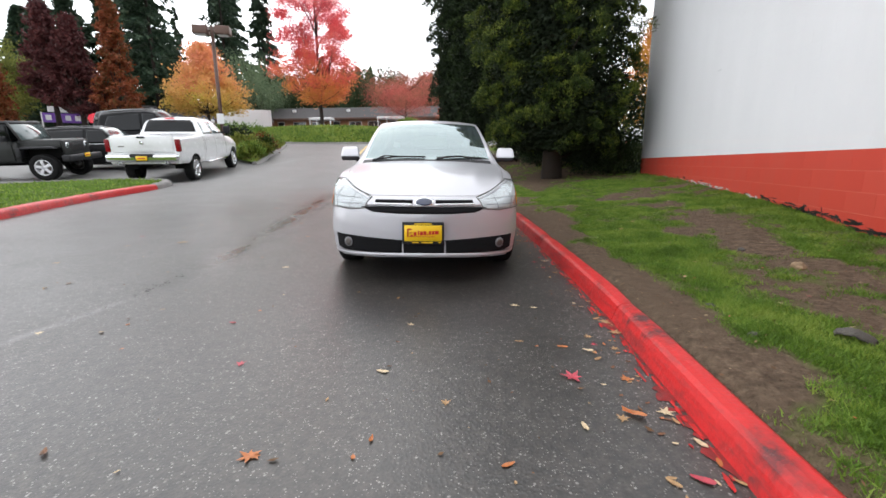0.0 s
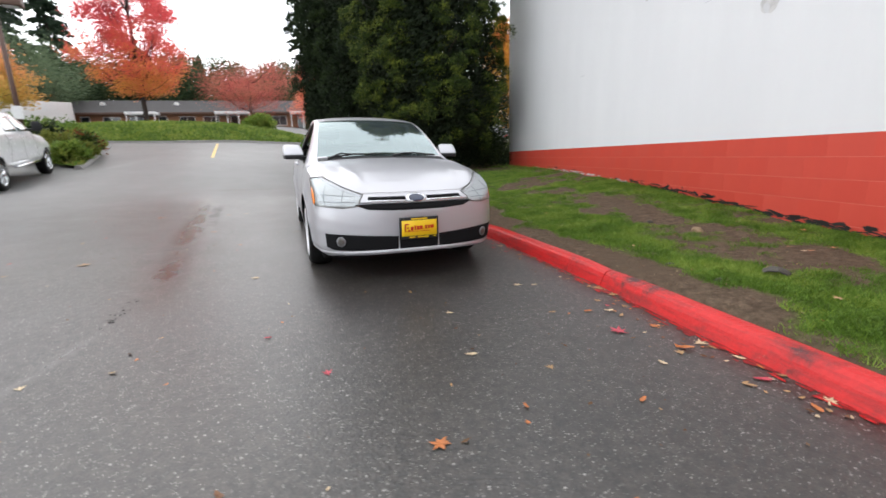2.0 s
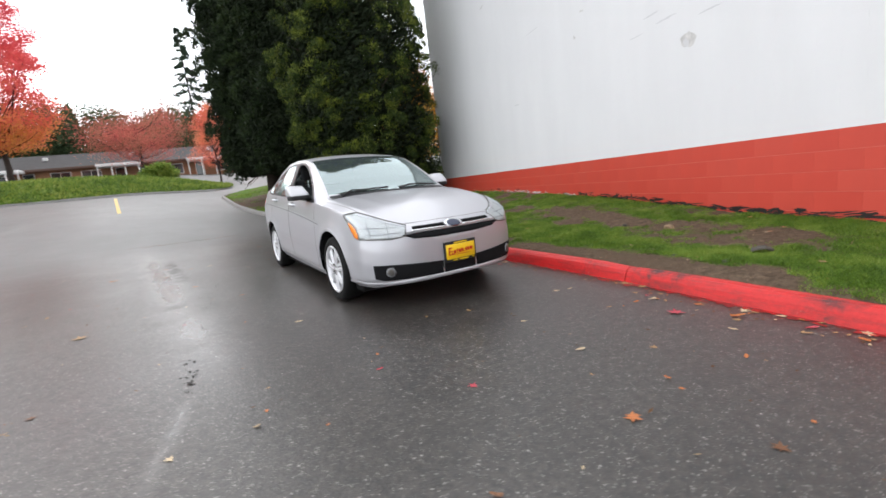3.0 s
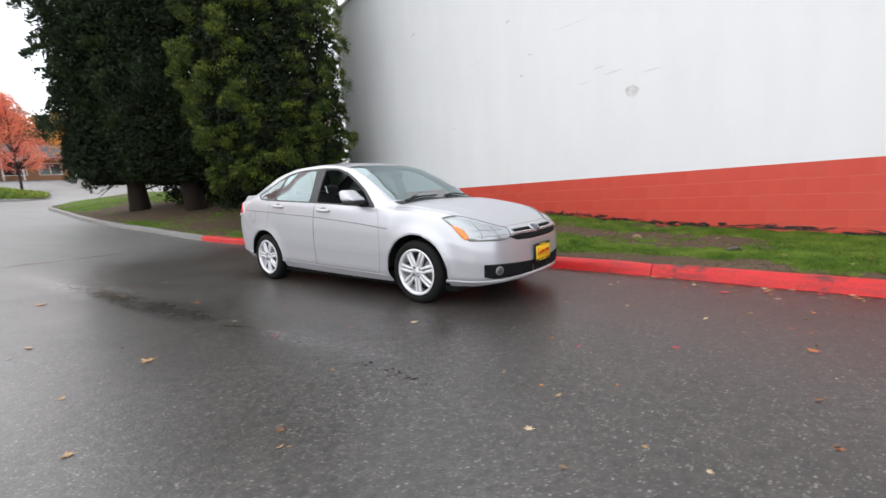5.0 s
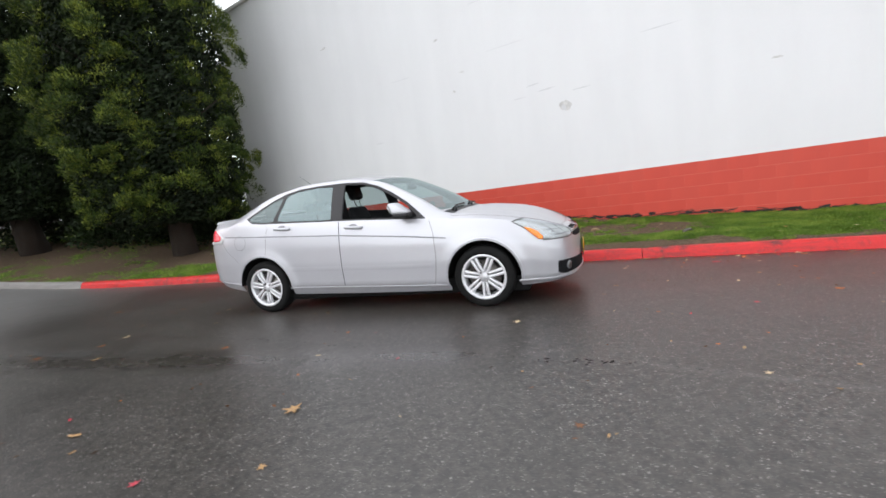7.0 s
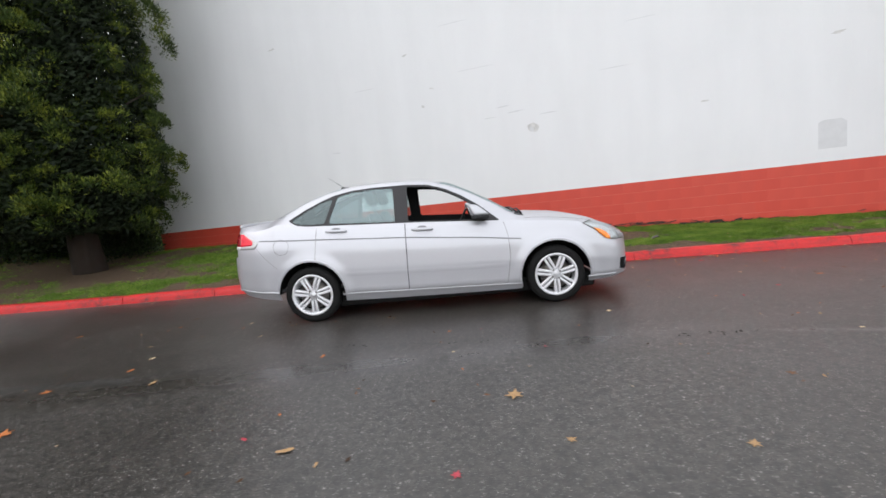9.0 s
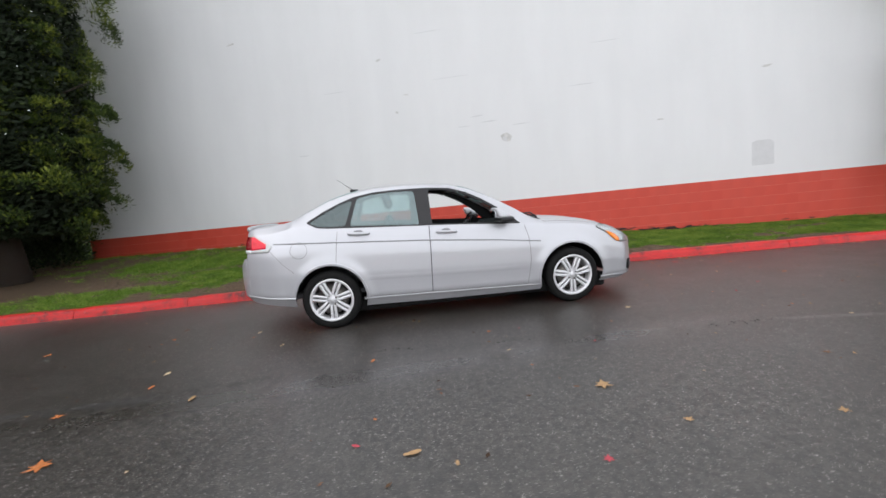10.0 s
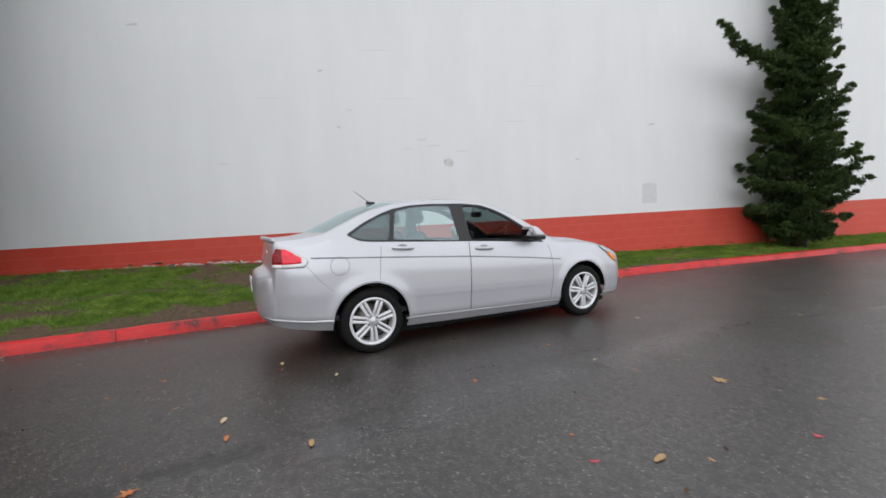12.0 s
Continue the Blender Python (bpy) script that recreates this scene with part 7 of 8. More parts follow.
def estate(name, label, x, y, heading, paint, length=4.7, height=1.70, width=1.86, boxy=0.0, glass_mat=None, category="car", sedan=False):
    """A parked estate, utility car or saloon of the given size."""
    a, b = -length / 2, length / 2
    h, w = height, width / 2
    belt = h * 0.60
    rear_top = [(a, 0.62 * h), (a + 0.03, 0.70 * h), (a + 0.15, belt + 0.08), (a + 0.45 - 0.25 * boxy, h * (0.90 + 0.06 * boxy))] if not sedan else [(a, 0.5 * h), (a + 0.04, 0.62 * h), (a + 0.12, 0.70 * h), (a + 0.55, 0.73 * h), (a + 1.15, h * 0.97)]
    tabs = {
        "zt": rear_top + [(a + 1.5, h), (0.0, h), (0.35, h * 0.975), (b - 1.55 + 0.3 * boxy, belt + 0.18 + 0.1 * boxy), (b - 1.2 + 0.2 * boxy, belt + 0.05 + 0.08 * boxy), (b - 0.4, belt - 0.04 + 0.08 * boxy), (b - 0.12, belt - 0.18), (b, 0.42 * h)],
        "zb": [(a, 0.34), (a + 0.2, 0.26), (0, 0.22), (b - 0.2, 0.22), (b, 0.34)],
        "w": [(a, w * 0.72), (a + 0.12, w * 0.92), (a + 0.6, w), (b - 0.9, w), (b - 0.35, w * 0.93), (b - 0.1, w * 0.75), (b, w * 0.45)],
        "zs": [(a, 0.55 * h), (a + 0.3, belt), (b - 1.4, belt - 0.03), (b - 0.4, belt - 0.12), (b, 0.40 * h)],
        "ws": [(a, w * 0.65), (a + 0.3, w * 0.9), (0, w * 0.94), (b - 0.9, w * 0.90), (b - 0.3, w * 0.78), (b, w * 0.35)],
        "zr": [(a, 0.58 * h), (a + 0.3, belt + 0.1), (a + 0.6, h * 0.90), (0, h * 0.95), (0.35, h * 0.925), (b - 1.5 + 0.3 * boxy, belt + 0.12), (b - 1.2, belt), (b, 0.41 * h)],
        "wr": [(a, w * 0.5), (a + 0.3, w * 0.78), (a + 0.7, w * 0.72), (0.2, w * 0.70), (b - 1.4, w * 0.82), (b - 0.4, w * 0.7), (b, w * 0.25)],
    }
    glass_mat = glass_mat or M_OPAQUE_GLASS
    panes = [("windscreen", [(0.38, -w * 0.62, h * 0.95), (0.38, w * 0.62, h * 0.95), (b - 1.5 + 0.3 * boxy, w * 0.74, belt + 0.18), (b - 1.5 + 0.3 * boxy, -w * 0.74, belt + 0.18)], (-0.6, 0, -0.8), glass_mat if boxy else M_PALE_GLASS, 0.01),
             ("rear_window", [(a + 0.3, -w * 0.6, h * 0.88), (a + 0.3, w * 0.6, h * 0.88), (a + 0.2, w * 0.66, belt + 0.10), (a + 0.2, -w * 0.66, belt + 0.10)], (1, 0, -0.3), glass_mat, 0.01)]
    for sg in (-1, 1):
        for nm, q in (("side_window", [(a + (1.3 if sedan else 0.6), w * 0.9, belt + 0.04), (-0.12, w * 0.9, belt + 0.02), (-0.12, w * 0.8, h * 0.92), (a + (1.4 if sedan else 0.85), w * 0.8, h * 0.88)]),
                      ("side_window", [(-0.02, w * 0.9, belt + 0.02), (b - 1.55 + 0.3 * boxy, w * 0.9, belt + 0.01), (0.45 + 0.3 * boxy, w * 0.8, h * 0.89), (-0.02, w * 0.8, h * 0.92)])):
            panes.append((nm, [(px, py * sg, pz) for px, py, pz in q], (0, -sg, 0), glass_mat, 0.01))
        panes.append(("tail_lamp", [(a + 0.02, w * 0.62 * sg, 0.60 * h), (a + 0.15, w * 0.9 * sg, 0.60 * h), (a + 0.15, w * 0.92 * sg, 0.48 * h), (a + 0.02, w * 0.62 * sg, 0.48 * h)], (0.8, -0.6 * sg, 0), M_REDLENS, 0.012))
        panes.append(("headlamp", [(b - 0.15, w * 0.5 * sg, 0.50 * h), (b - 0.4, w * 0.85 * sg, 0.52 * h), (b - 0.4, w * 0.88 * sg, 0.44 * h), (b - 0.15, w * 0.5 * sg, 0.43 * h)], (-0.8, -0.6 * sg, 0), M_REFLECTOR, 0.012))
    wb = length * 0.59 / 2
    car, skin, L = lofted_vehicle(name, label, seat_on_ground(x, y, heading), tabs, paint, (-wb, wb), 0.345, 0.345, panes, w - 0.12, category=category)
    part("grille", patch(skin, [(b, -w * 0.45, 0.46 * h), (b, w * 0.45, 0.46 * h), (b, w * 0.42, 0.36 * h), (b, -w * 0.42, 0.36 * h)], (-1, 0, 0), 0.01, 0.06, 0.02, M_TRIM, "grille"), car)
    for sg in (-1, 1):
        part("door_mirror", bm_data("door_mirror", rbox((0.12, 0.22, 0.15), 0.04, 2, (b - 1.65 + 0.3 * boxy, (w + 0.06) * sg, belt + 0.10)), paint, True), car)
        if not boxy:
            part("window_trim", ribbon(skin, [(a + 0.6, w * 0.95 * sg, belt + 0.02), (-0.1, w * 0.95 * sg, belt), (b - 1.5, w * 0.95 * sg, belt - 0.01)], (0, -sg, 0), 0.03, 0.012, M_CHROME, "window_trim", 0.1), car)
        part("roof_rail", mesh_data("roof_rail", *rod([(a + 0.9, w * 0.66 * sg, h * 0.965), (0.2, w * 0.64 * sg, h * 0.985)], 0.018, 6), M_TRIM), car)
    return car


estate("crossover_car", "black estate car parked nose-on behind the off-road car", -14.3, 16.2, 14, M_BLACK_PAINT, 4.8, 1.62)
estate("utility_car", "large black square utility car parked beyond the pickup", -14.4, 19.4, 16, M_BLACK_PAINT, 4.4, 2.25, 1.98, 1.0, category="car")
estate("parked_car", "white car parked behind the building corner", 10.2, 28.2, 80, M_WHITE_PAINT, 4.6, 1.5, sedan=True)
estate("parked_car", "white car parked at the back of the car park", -34.5, 26.5, 20, M_WHITE_PAINT, 4.6, 1.5, sedan=True)
estate("parked_car", "pale gold car parked at the back of the car park", -33.0, 31.2, 15, M_TAN_PAINT, 4.6, 1.45, sedan=True)


# ---- islands, bank and far buildings ----
def polyline(pts):
    """A path by distance along a list of points."""
    P = [Vector(p) for p in pts]
    S = [0.0]
    for a, b in zip(P, P[1:]):
        S.append(S[-1] + (b - a).length)
    fx, fy = pchip(list(zip(S, [p.x for p in P]))), pchip(list(zip(S, [p.y for p in P])))
    return (lambda s: (fx(s), fy(s)) if s <= S[-1] else (fx(S[-1]) + (s - S[-1]) * (P[-1].x - P[-2].x) / (S[-1] - S[-2]), fy(S[-1]) + (s - S[-1]) * (P[-1].y - P[-2].y) / (S[-1] - S[-2]))), S[-1]


def island(name, outline, mat, label, lift=0.11, hump=0.0, n=16):
    """A raised bed: rings drawn in from its outline to its middle, humped by the given height."""
    c = Vector((sum(p[0] for p in outline) / len(outline), sum(p[1] for p in outline) / len(outline)))
    V, F = [], []
    m = len(outline)
    for r in range(n + 1):
        t = 1 - r / n * 0.98
        for px, py in outline:
            x, y = c.x + (px - c.x) * t, c.y + (py - c.y) * t
            V.append((x, y, ground_z(x, y) + lift + hump * (1 - t * t) + 0.03 * noise.noise((x, y, 1.0))))
    for r in range(n):
        for k in range(m):
            k2 = (k + 1) % m
            F.append((r * m + k, r * m + k2, (r + 1) * m + k2, (r + 1) * m + k))
    F.append(tuple(n * m + k for k in range(m)))
    me = mesh_data(name, V, F, mat, True)
    me.attributes.new("growth", "FLOAT", "POINT").data.foreach_set("value", [0.75] * len(V))
    return thing(name, label, "lawn", data=me, kind="structure")


def tufts(outline, count, size, mat, seed, lift=0.11, hump=0.0, name="grass", label="short green grass", per=1):
    g = np.random.default_rng(seed)
    P = np.array(outline)
    lo, hi = P.min(0), P.max(0)
    c = P.mean(0)
    out = []
    X = g.uniform(lo[0], hi[0], count * 3)
    Y = g.uniform(lo[1], hi[1], count * 3)
    keep = in_poly(X, Y, [tuple(p) for p in outline])
    X, Y = X[keep][:count], Y[keep][:count]
    Z = np.array([ground_z(x, y) + lift for x, y in zip(X, Y)])
    if hump:
        ang = np.arctan2(P[:, 1] - c[1], P[:, 0] - c[0])
        rad = np.hypot(P[:, 0] - c[0], P[:, 1] - c[1])
        o = np.argsort(ang)
        rr = np.interp(np.arctan2(Y - c[1], X - c[0]), ang[o], rad[o], period=2 * math.pi)
        t = np.clip(np.hypot(X - c[0], Y - c[1]) / rr, 0, 1)
        Z = Z + hump * (1 - t * t)
    C = np.stack([X, Y, Z], 1)
    return thing(name, label, "plants", data=quads_data(name, blades(C, np.tile((0.0, 0.0, 0.9), (len(C), 1)), size, size * 0.45, g, 0.55), mat), kind="stuff")


def smooth_outline(pts, n=6):
    k = len(pts)
    out = []
    for i in range(k):
        p0, p1, p2, p3 = (Vector(pts[(i + j) % k]) for j in (-1, 0, 1, 2))
        for q in range(n):
            t = q / n
            out.append(tuple(0.5 * (2 * p1 + (p2 - p0) * t + (2 * p0 - 5 * p1 + 4 * p2 - p3) * t * t + (3 * p1 - p0 - 3 * p2 + p3) * t ** 3)))
    return out


# grass island with a red kerb, in front of the parked row
left_edge = [(-4.9, -9.0), (-5.0, -4.0), (-5.6, 0.5), (-6.4, 3.2), (-7.17, 6.03), (-7.62, 7.43), (-7.86, 9.03), (-7.80, 10.2)]
tip = [(-7.80, 10.2), (-7.92, 10.85), (-8.35, 11.25), (-9.0, 11.35)]
back = [(-9.0, 11.35), (-9.8, 11.15), (-10.9, 10.55), (-11.7, 9.95), (-14.5, 7.9), (-17, 5.5)]
left_kerb = thing("kerb_left", "red-painted kerb round the tip of the lawn", "kerb", kind="structure")
for pts, mat in ((left_edge, M_RED_KERB), (tip, M_KERB), (back, M_KERB)):
    f, S = polyline(list(reversed(pts)))
    nseg = max(1, int(S / 2.2))
    for i in range(nseg):
        kerb_stone(S * i / nseg, S * (i + 1) / nseg, mat, left_kerb, f, 0.16, 0.13)
lawn = left_edge + tip[1:] + back[1:] + [(-20, 0.0), (-18, -9.0)]
inner = [(x - 0.12, y - 0.02) for x, y in left_edge] + [(x - 0.05, y - 0.12) for x, y in tip[1:]] + [(x, y - 0.12) for x, y in back[1:]] + [(-20, 0.0), (-18, -9.0)]
island("lawn", inner, M_SOIL, "mown green lawn strip before the parked cars", 0.115)
tufts(inner, 42000, 0.06, M_GRASS, 91, 0.115, name="lawn_grass", label="short green lawn grass")

# bed of shrubs with a low kerb, beyond the pickup
bed = [(-9.15, 18.0), (-9.25, 18.7), (-9.55, 20.0), (-10.05, 21.9), (-11.0, 25.0), (-12.2, 28.2), (-13.2, 29.2), (-14.8, 28.8), (-14.6, 25.5), (-13.2, 22.4), (-11.8, 20.6), (-10.5, 19.0), (-9.6, 18.3)]
bed_s = smooth_outline(bed, 4)
bed_kerb = thing("kerb_bed", "grey concrete kerb round the shrub bed", "kerb", kind="structure")
f, S = polyline(list(reversed(bed[:8])))
for i in range(9):
    kerb_stone(S * i / 9, S * (i + 1) / 9, M_KERB, bed_kerb, f, 0.16, 0.14)
island("planting_bed", bed_s, M_SOIL, "planted bed with bark and low cover", 0.12, 0.35)
tufts(bed_s, 6000, 0.12, M_OLIVE_LEAF, 92, 0.12, 0.35, "ground_cover", "low leafy ground cover")
g_ = random.Random(5)
for i, (x, y, r, h, m) in enumerate([(-9.9, 19.1, 0.55, 0.6, M_IVY), (-10.6, 19.9, 0.75, 0.95, M_OLIVE_LEAF), (-10.3, 20.9, 0.6, 0.75, M_CEDAR), (-11.6, 21.4, 0.9, 1.25, M_CEDAR_DARK), (-10.6, 21.6, 0.7, 0.7, M_RUST_LEAF), (-12.2, 22.4, 1.1, 1.1, M_IVY),
                                     (-11.6, 24.0, 0.9, 0.8, M_IVY), (-13.4, 24.0, 1.2, 1.3, M_SHRUB), (-12.6, 26.2, 1.0, 0.8, M_IVY), (-14.2, 26.8, 1.2, 1.0, M_SHRUB), (-9.75, 20.0, 0.35, 0.4, M_OLIVE_LEAF), (-12.6, 24.6, 1.0, 1.2, M_SHRUB)]):
    shrub(x, y, ground_z(x, y) + 0.28, r, r, h * 0.72, m, 200 + i, "clipped leafy shrub in the planted bed", 50, 40, 0.13, 0.08, "shrubs in the bed")

# grassy bank across the head of the lane
bank = [(-20, 30.6), (-14, 30.2), (-9, 30.3), (-5.5, 31.0), (-2.3, 32.5), (-0.9, 34.6), (-1.4, 37.5), (-5, 39.5), (-10, 40), (-16, 40), (-22, 38), (-24, 33)]
bank_s = smooth_outline(bank, 5)
island("bank", bank_s, M_SOIL, "ivy-covered bank above the lane", 0.12, 0.92, 20)
tufts(bank_s, 30000, 0.22, M_IVY, 93, 0.10, 0.92, "ivy", "bright green ivy covering the bank")
bank_kerb = thing("kerb_bank", "grey kerb at the foot of the bank", "kerb", kind="structure")
f, S = polyline(list(reversed(bank[:6])))
for i in range(8):
    kerb_stone(S * i / 8, S * (i + 1) / 8, M_KERB, bank_kerb, f, 0.15, 0.13)
shrub(-5.3, 36.6, ground_z(-5.3, 36.6) + 0.84, 1.0, 0.8, 0.65, M_IVY, 230, "rounded green bush on the bank", 90, 60, 0.2, 0.12)

# yellow lane line
V, F = [], []
for i in range(11):
    t = i / 10
    x, y = -5.42 - 1.40 * t, 20.3 + 8.4 * t
    for o in (-0.06, 0.06):
        V.append((x + o, y + o * 0.16, ground_z(x + o, y) + 0.005))
F = [(2 * i, 2 * i + 1, 2 * i + 3, 2 * i + 2) for i in range(10)]
thing("lane_line", "worn yellow centre line on the lane", "road marking", data=mesh_data("lane_line", V, F, M_YLINE), kind="structure")


def lamp_post(x, y):
    z = ground_z(x, y) + 0.2
    t = thing("lamp_post", "tall brown car park lamp with two box heads", "lamp post", pose(x, y, z, 0, 0, 14))
    part("pole", mesh_data("pole", *rod([(0, 0, 0), (0, 0, 5.5)], [0.085, 0.07], 10), M_BROWN_METAL, True), t)
    part("foot", mesh_data("foot", *lathe([(0.24, 0), (0.24, 0.55), (0.2, 0.6), (0.0, 0.6)], 18, "z"), M_KERB, True), t)
    part("bracket", bm_data("bracket", rbox((0.7, 0.07, 0.08), 0.02, 2, (0, 0, 5.30)), M_BROWN_METAL, True), t)
    for s in (-1, 1):
        h = part("lamp_head", bm_data("lamp_head", rbox((0.62, 0.45, 0.36), 0.04, 2, (0.45 * s, 0, 5.31)), M_BROWN_METAL, True), t)
        part("diffuser", bm_data("diffuser", rbox((0.40, 0.30, 0.03), 0.01, 1, (0.45 * s, 0, 5.12)), M_WHITE_TRIM, True), h)
    part("sign_plate", bm_data("sign_plate", rbox((0.30, 0.02, 0.45), 0.005, 1, (0, -0.12, 1.6)), M_WHITE_TRIM), t)


lamp_post(-11.3, 19.45)


def shop_row(name, label, x0, x1, y, depth, turn, awnings, base=None, wall_h=2.6, roof_h=2.3, brick=M_BRICK):
    """A low row of shops: brick front with doors and windows, white canopies on posts and a deep shingled roof."""
    W = x1 - x0
    z = (ground_z((x0 + x1) / 2, y) if base is None else base)
    t = thing(name, label, "building", pose((x0 + x1) / 2, y, z, 0, 0, turn))
    part("wall", bm_data("wall", rbox((W, depth, wall_h + 1.5), 0.02, 1, (0, depth / 2, wall_h / 2 - 0.75)), brick), t)
    o, e = 0.9, wall_h - 0.05
    V = [(-W / 2 - 0.5, -o, e), (W / 2 + 0.5, -o, e), (W / 2 + 0.2, depth * 0.42, e + roof_h), (-W / 2 - 0.2, depth * 0.42, e + roof_h), (-W / 2 - 0.5, depth + o, e), (W / 2 + 0.5, depth + o, e)]
    V += [(x, yy, zz - 0.22) for x, yy, zz in V]
    F = [(0, 1, 2, 3), (3, 2, 5, 4), (7, 6, 9, 8), (8, 9, 10, 11), (0, 6, 7, 1), (4, 5, 11, 10), (1, 7, 8, 2), (2, 8, 11, 5), (0, 3, 9, 6), (3, 4, 10, 9)]
    r = part("roof", mesh_data("roof", V, F, M_SHINGLE), t, "dark shingled roof")
    part("fascia", bm_data("fascia", rbox((W + 1.0, 0.06, 0.26), 0.01, 1, (0, -o - 0.03, e - 0.10)), M_BROWN_METAL), r)
    for k in range(4):
        part("roof_vent", bm_data("roof_vent", rbox((0.5, 0.5, 0.4), 0.04, 1, (-W * 0.35 + k * W * 0.23, depth * 0.2, e + roof_h * 0.65)), M_WHITE_TRIM), r)
    nwin = int(W / 3.0)
    for i in range(nwin):
        x = -W / 2 + (i + 0.5) * W / nwin
        if i % 3 == 1:
            d = part("door", bm_data("door", rbox((0.95, 0.06, 2.05), 0.01, 1, (x, -0.01, 1.02)), M_SHOPGLASS), t)
            part("door_frame", bm_data("door_frame", rbox((1.12, 0.04, 2.16), 0.01, 1, (x, 0.005, 1.07)), M_WHITE_TRIM), d)
        else:
            w = part("window", bm_data("window", rbox((1.9, 0.05, 1.25), 0.01, 1, (x, -0.012, 1.38)), M_SHOPGLASS), t)
            part("window_frame", bm_data("window_frame", rbox((2.06, 0.04, 1.41), 0.01, 1, (x, 0.004, 1.38)), M_WHITE_TRIM), w)
            part("mullion", bm_data("mullion", rbox((0.06, 0.03, 1.25), 0.005, 1, (x, -0.04, 1.38)), M_WHITE_TRIM), w)
    for ax, aw in awnings:
        c = part("canopy", bm_data("canopy", rbox((aw, 1.9, 0.38), 0.04, 1, (ax, -1.7, wall_h - 0.30)), M_WHITE_TRIM, True), t, "white canopy on posts")
        for k in range(4):
            part("canopy_post", bm_data("canopy_post", rbox((0.13, 0.13, wall_h - 0.4), 0.01, 1, (ax - aw / 2 + 0.15 + k * (aw - 0.3) / 3, -2.55, (wall_h - 0.5) / 2)), M_WHITE_TRIM), c)
    return t


shop_row("shop_building", "long low brown brick shop row with a dark shingled roof", -35.5, 4.5, 70.5, 12, 0, [(-8.0, 3.6), (3.3, 4.6), (13.5, 5.2)], 5.7)
shop_row("shop_building", "low brown brick building with a shingled roof", -66.0, -27.5, 55.0, 12, 28, [(-12, 4.5), (3, 4.2), (10, 4.0)], 4.6)

tr = thing("box_trailer", "white box trailer parked before the low building", "trailer", pose(-26.7, 51.5, ground_z(-26.7, 51.5), 0, 0, 26))
part("box", bm_data("box", rbox((5.4, 2.2, 2.2), 0.08, 2, (0, 0, 1.70)), M_WHITE_TRIM, True), tr)
part("chassis", bm_data("chassis", rbox((5.2, 1.6, 0.25), 0.02, 1, (0, 0, 0.52)), M_TRIM), tr)
for sx in (-0.5, 0.5):
    for sy in (-1, 1):
        part("wheel", mesh_data("wheel", *lathe([(0.0, -0.1), (0.2, -0.11), (0.34, -0.1), (0.36, 0), (0.34, 0.1), (0.0, 0.1)], 18), M_RUBBER, True), tr, m=pose(sx, 1.05 * sy, 0.36))
for k in range(7):
    part("side_rib", bm_data("side_rib", rbox((0.05, 0.03, 2.2), 0.005, 1, (-2.5 + k * 0.83, -1.11, 1.70)), M_WHITE_TRIM), tr)

sg = thing("banner_sign", "purple banner sign under a white top on posts", "sign", pose(-36.2, 37.3, ground_z(-36.2, 37.3), 0, 0, 38))
part("panel", bm_data("panel", rbox((3.0, 0.08, 0.8), 0.02, 1, (0, 0, 2.05)), M_PURPLE), sg)
part("header", bm_data("header", rbox((2.4, 0.10, 0.5), 0.02, 1, (0.2, 0, 2.78)), M_WHITE_TRIM), sg)
for k in range(4):
    part("letter_bar", bm_data("letter_bar", rbox((0.4, 0.02, 0.45), 0.01, 1, (-1.0 + 0.66 * k, -0.05, 2.05)), M_WHITE_TRIM), sg)
for k in (-1.45, 1.45):
    part("post", bm_data("post", rbox((0.1, 0.1, 2.5), 0.01, 1, (k, 0, 1.25)), M_WHITE_TRIM), sg)
st = thing("stop_sign", "red octagonal sign on a post", "sign", pose(-29.3, 32.8, ground_z(-29.3, 32.8), 0, 0, 38))
part("sign_board", mesh_data("sign_board", *lathe([(0.0, -0.02), (0.42, -0.02), (0.42, 0.02), (0.0, 0.02)], 8), M_REDLENS), st, m=pose(0, 0, 1.9))
part("post", mesh_data("post", *rod([(0, 0, 0), (0, 0, 1.9)], 0.04, 6), M_DISC), st)


# ---- fallen leaves, stains, scars and litter ----
def leaf_mesh(kind, mat, seed):
    """One fallen leaf, slightly cupped: a five-pointed maple leaf, an oval leaf or a curled dry one."""
    g = random.Random(seed)
    pts = []
    if kind == "star":
        for i in range(5):
            a = radians(90 + (i - 2) * 58)
            r = 0.062 * (1.0 if i in (1, 2, 3) else 0.75)
            b0, b1 = radians(90 + (i - 2.5) * 58), radians(90 + (i - 2) * 58 - 12)
            pts += [(0.024 * math.cos(b0), 0.024 * math.sin(b0)), (r * 0.62 * math.cos(b1), r * 0.62 * math.sin(b1)), (r * math.cos(a), r * math.sin(a)), (r * 0.62 * math.cos(2 * a - b1), r * 0.62 * math.sin(2 * a - b1))]
        pts += [(0.024 * math.cos(radians(235)), 0.024 * math.sin(radians(235))), (0.003, -0.065), (-0.003, -0.065)][:1]
        pts += [(0.002, -0.06)]
    else:
        for i in range(12):
            t = 2 * math.pi * i / 12
            pts.append((0.016 * math.cos(t) * (1 - 0.25 * math.sin(t)), 0.042 * math.sin(t)))
    curl = {"star": 2.0, "oval": 6.0, "curl": 26.0}[kind]
    V = [(0, 0, 0.004)]
    for x, y in pts:
        V.append((x, y, 0.003 + curl * (x * x * g.uniform(0.6, 1.4) + 0.5 * y * y * g.uniform(0.2, 1.0)) + g.uniform(0, 0.003)))
    n = len(pts)
    F = [(0, 1 + i, 1 + (i + 1) % n) for i in range(n)]
    return mesh_data("fallen_leaf", V, F, mat)


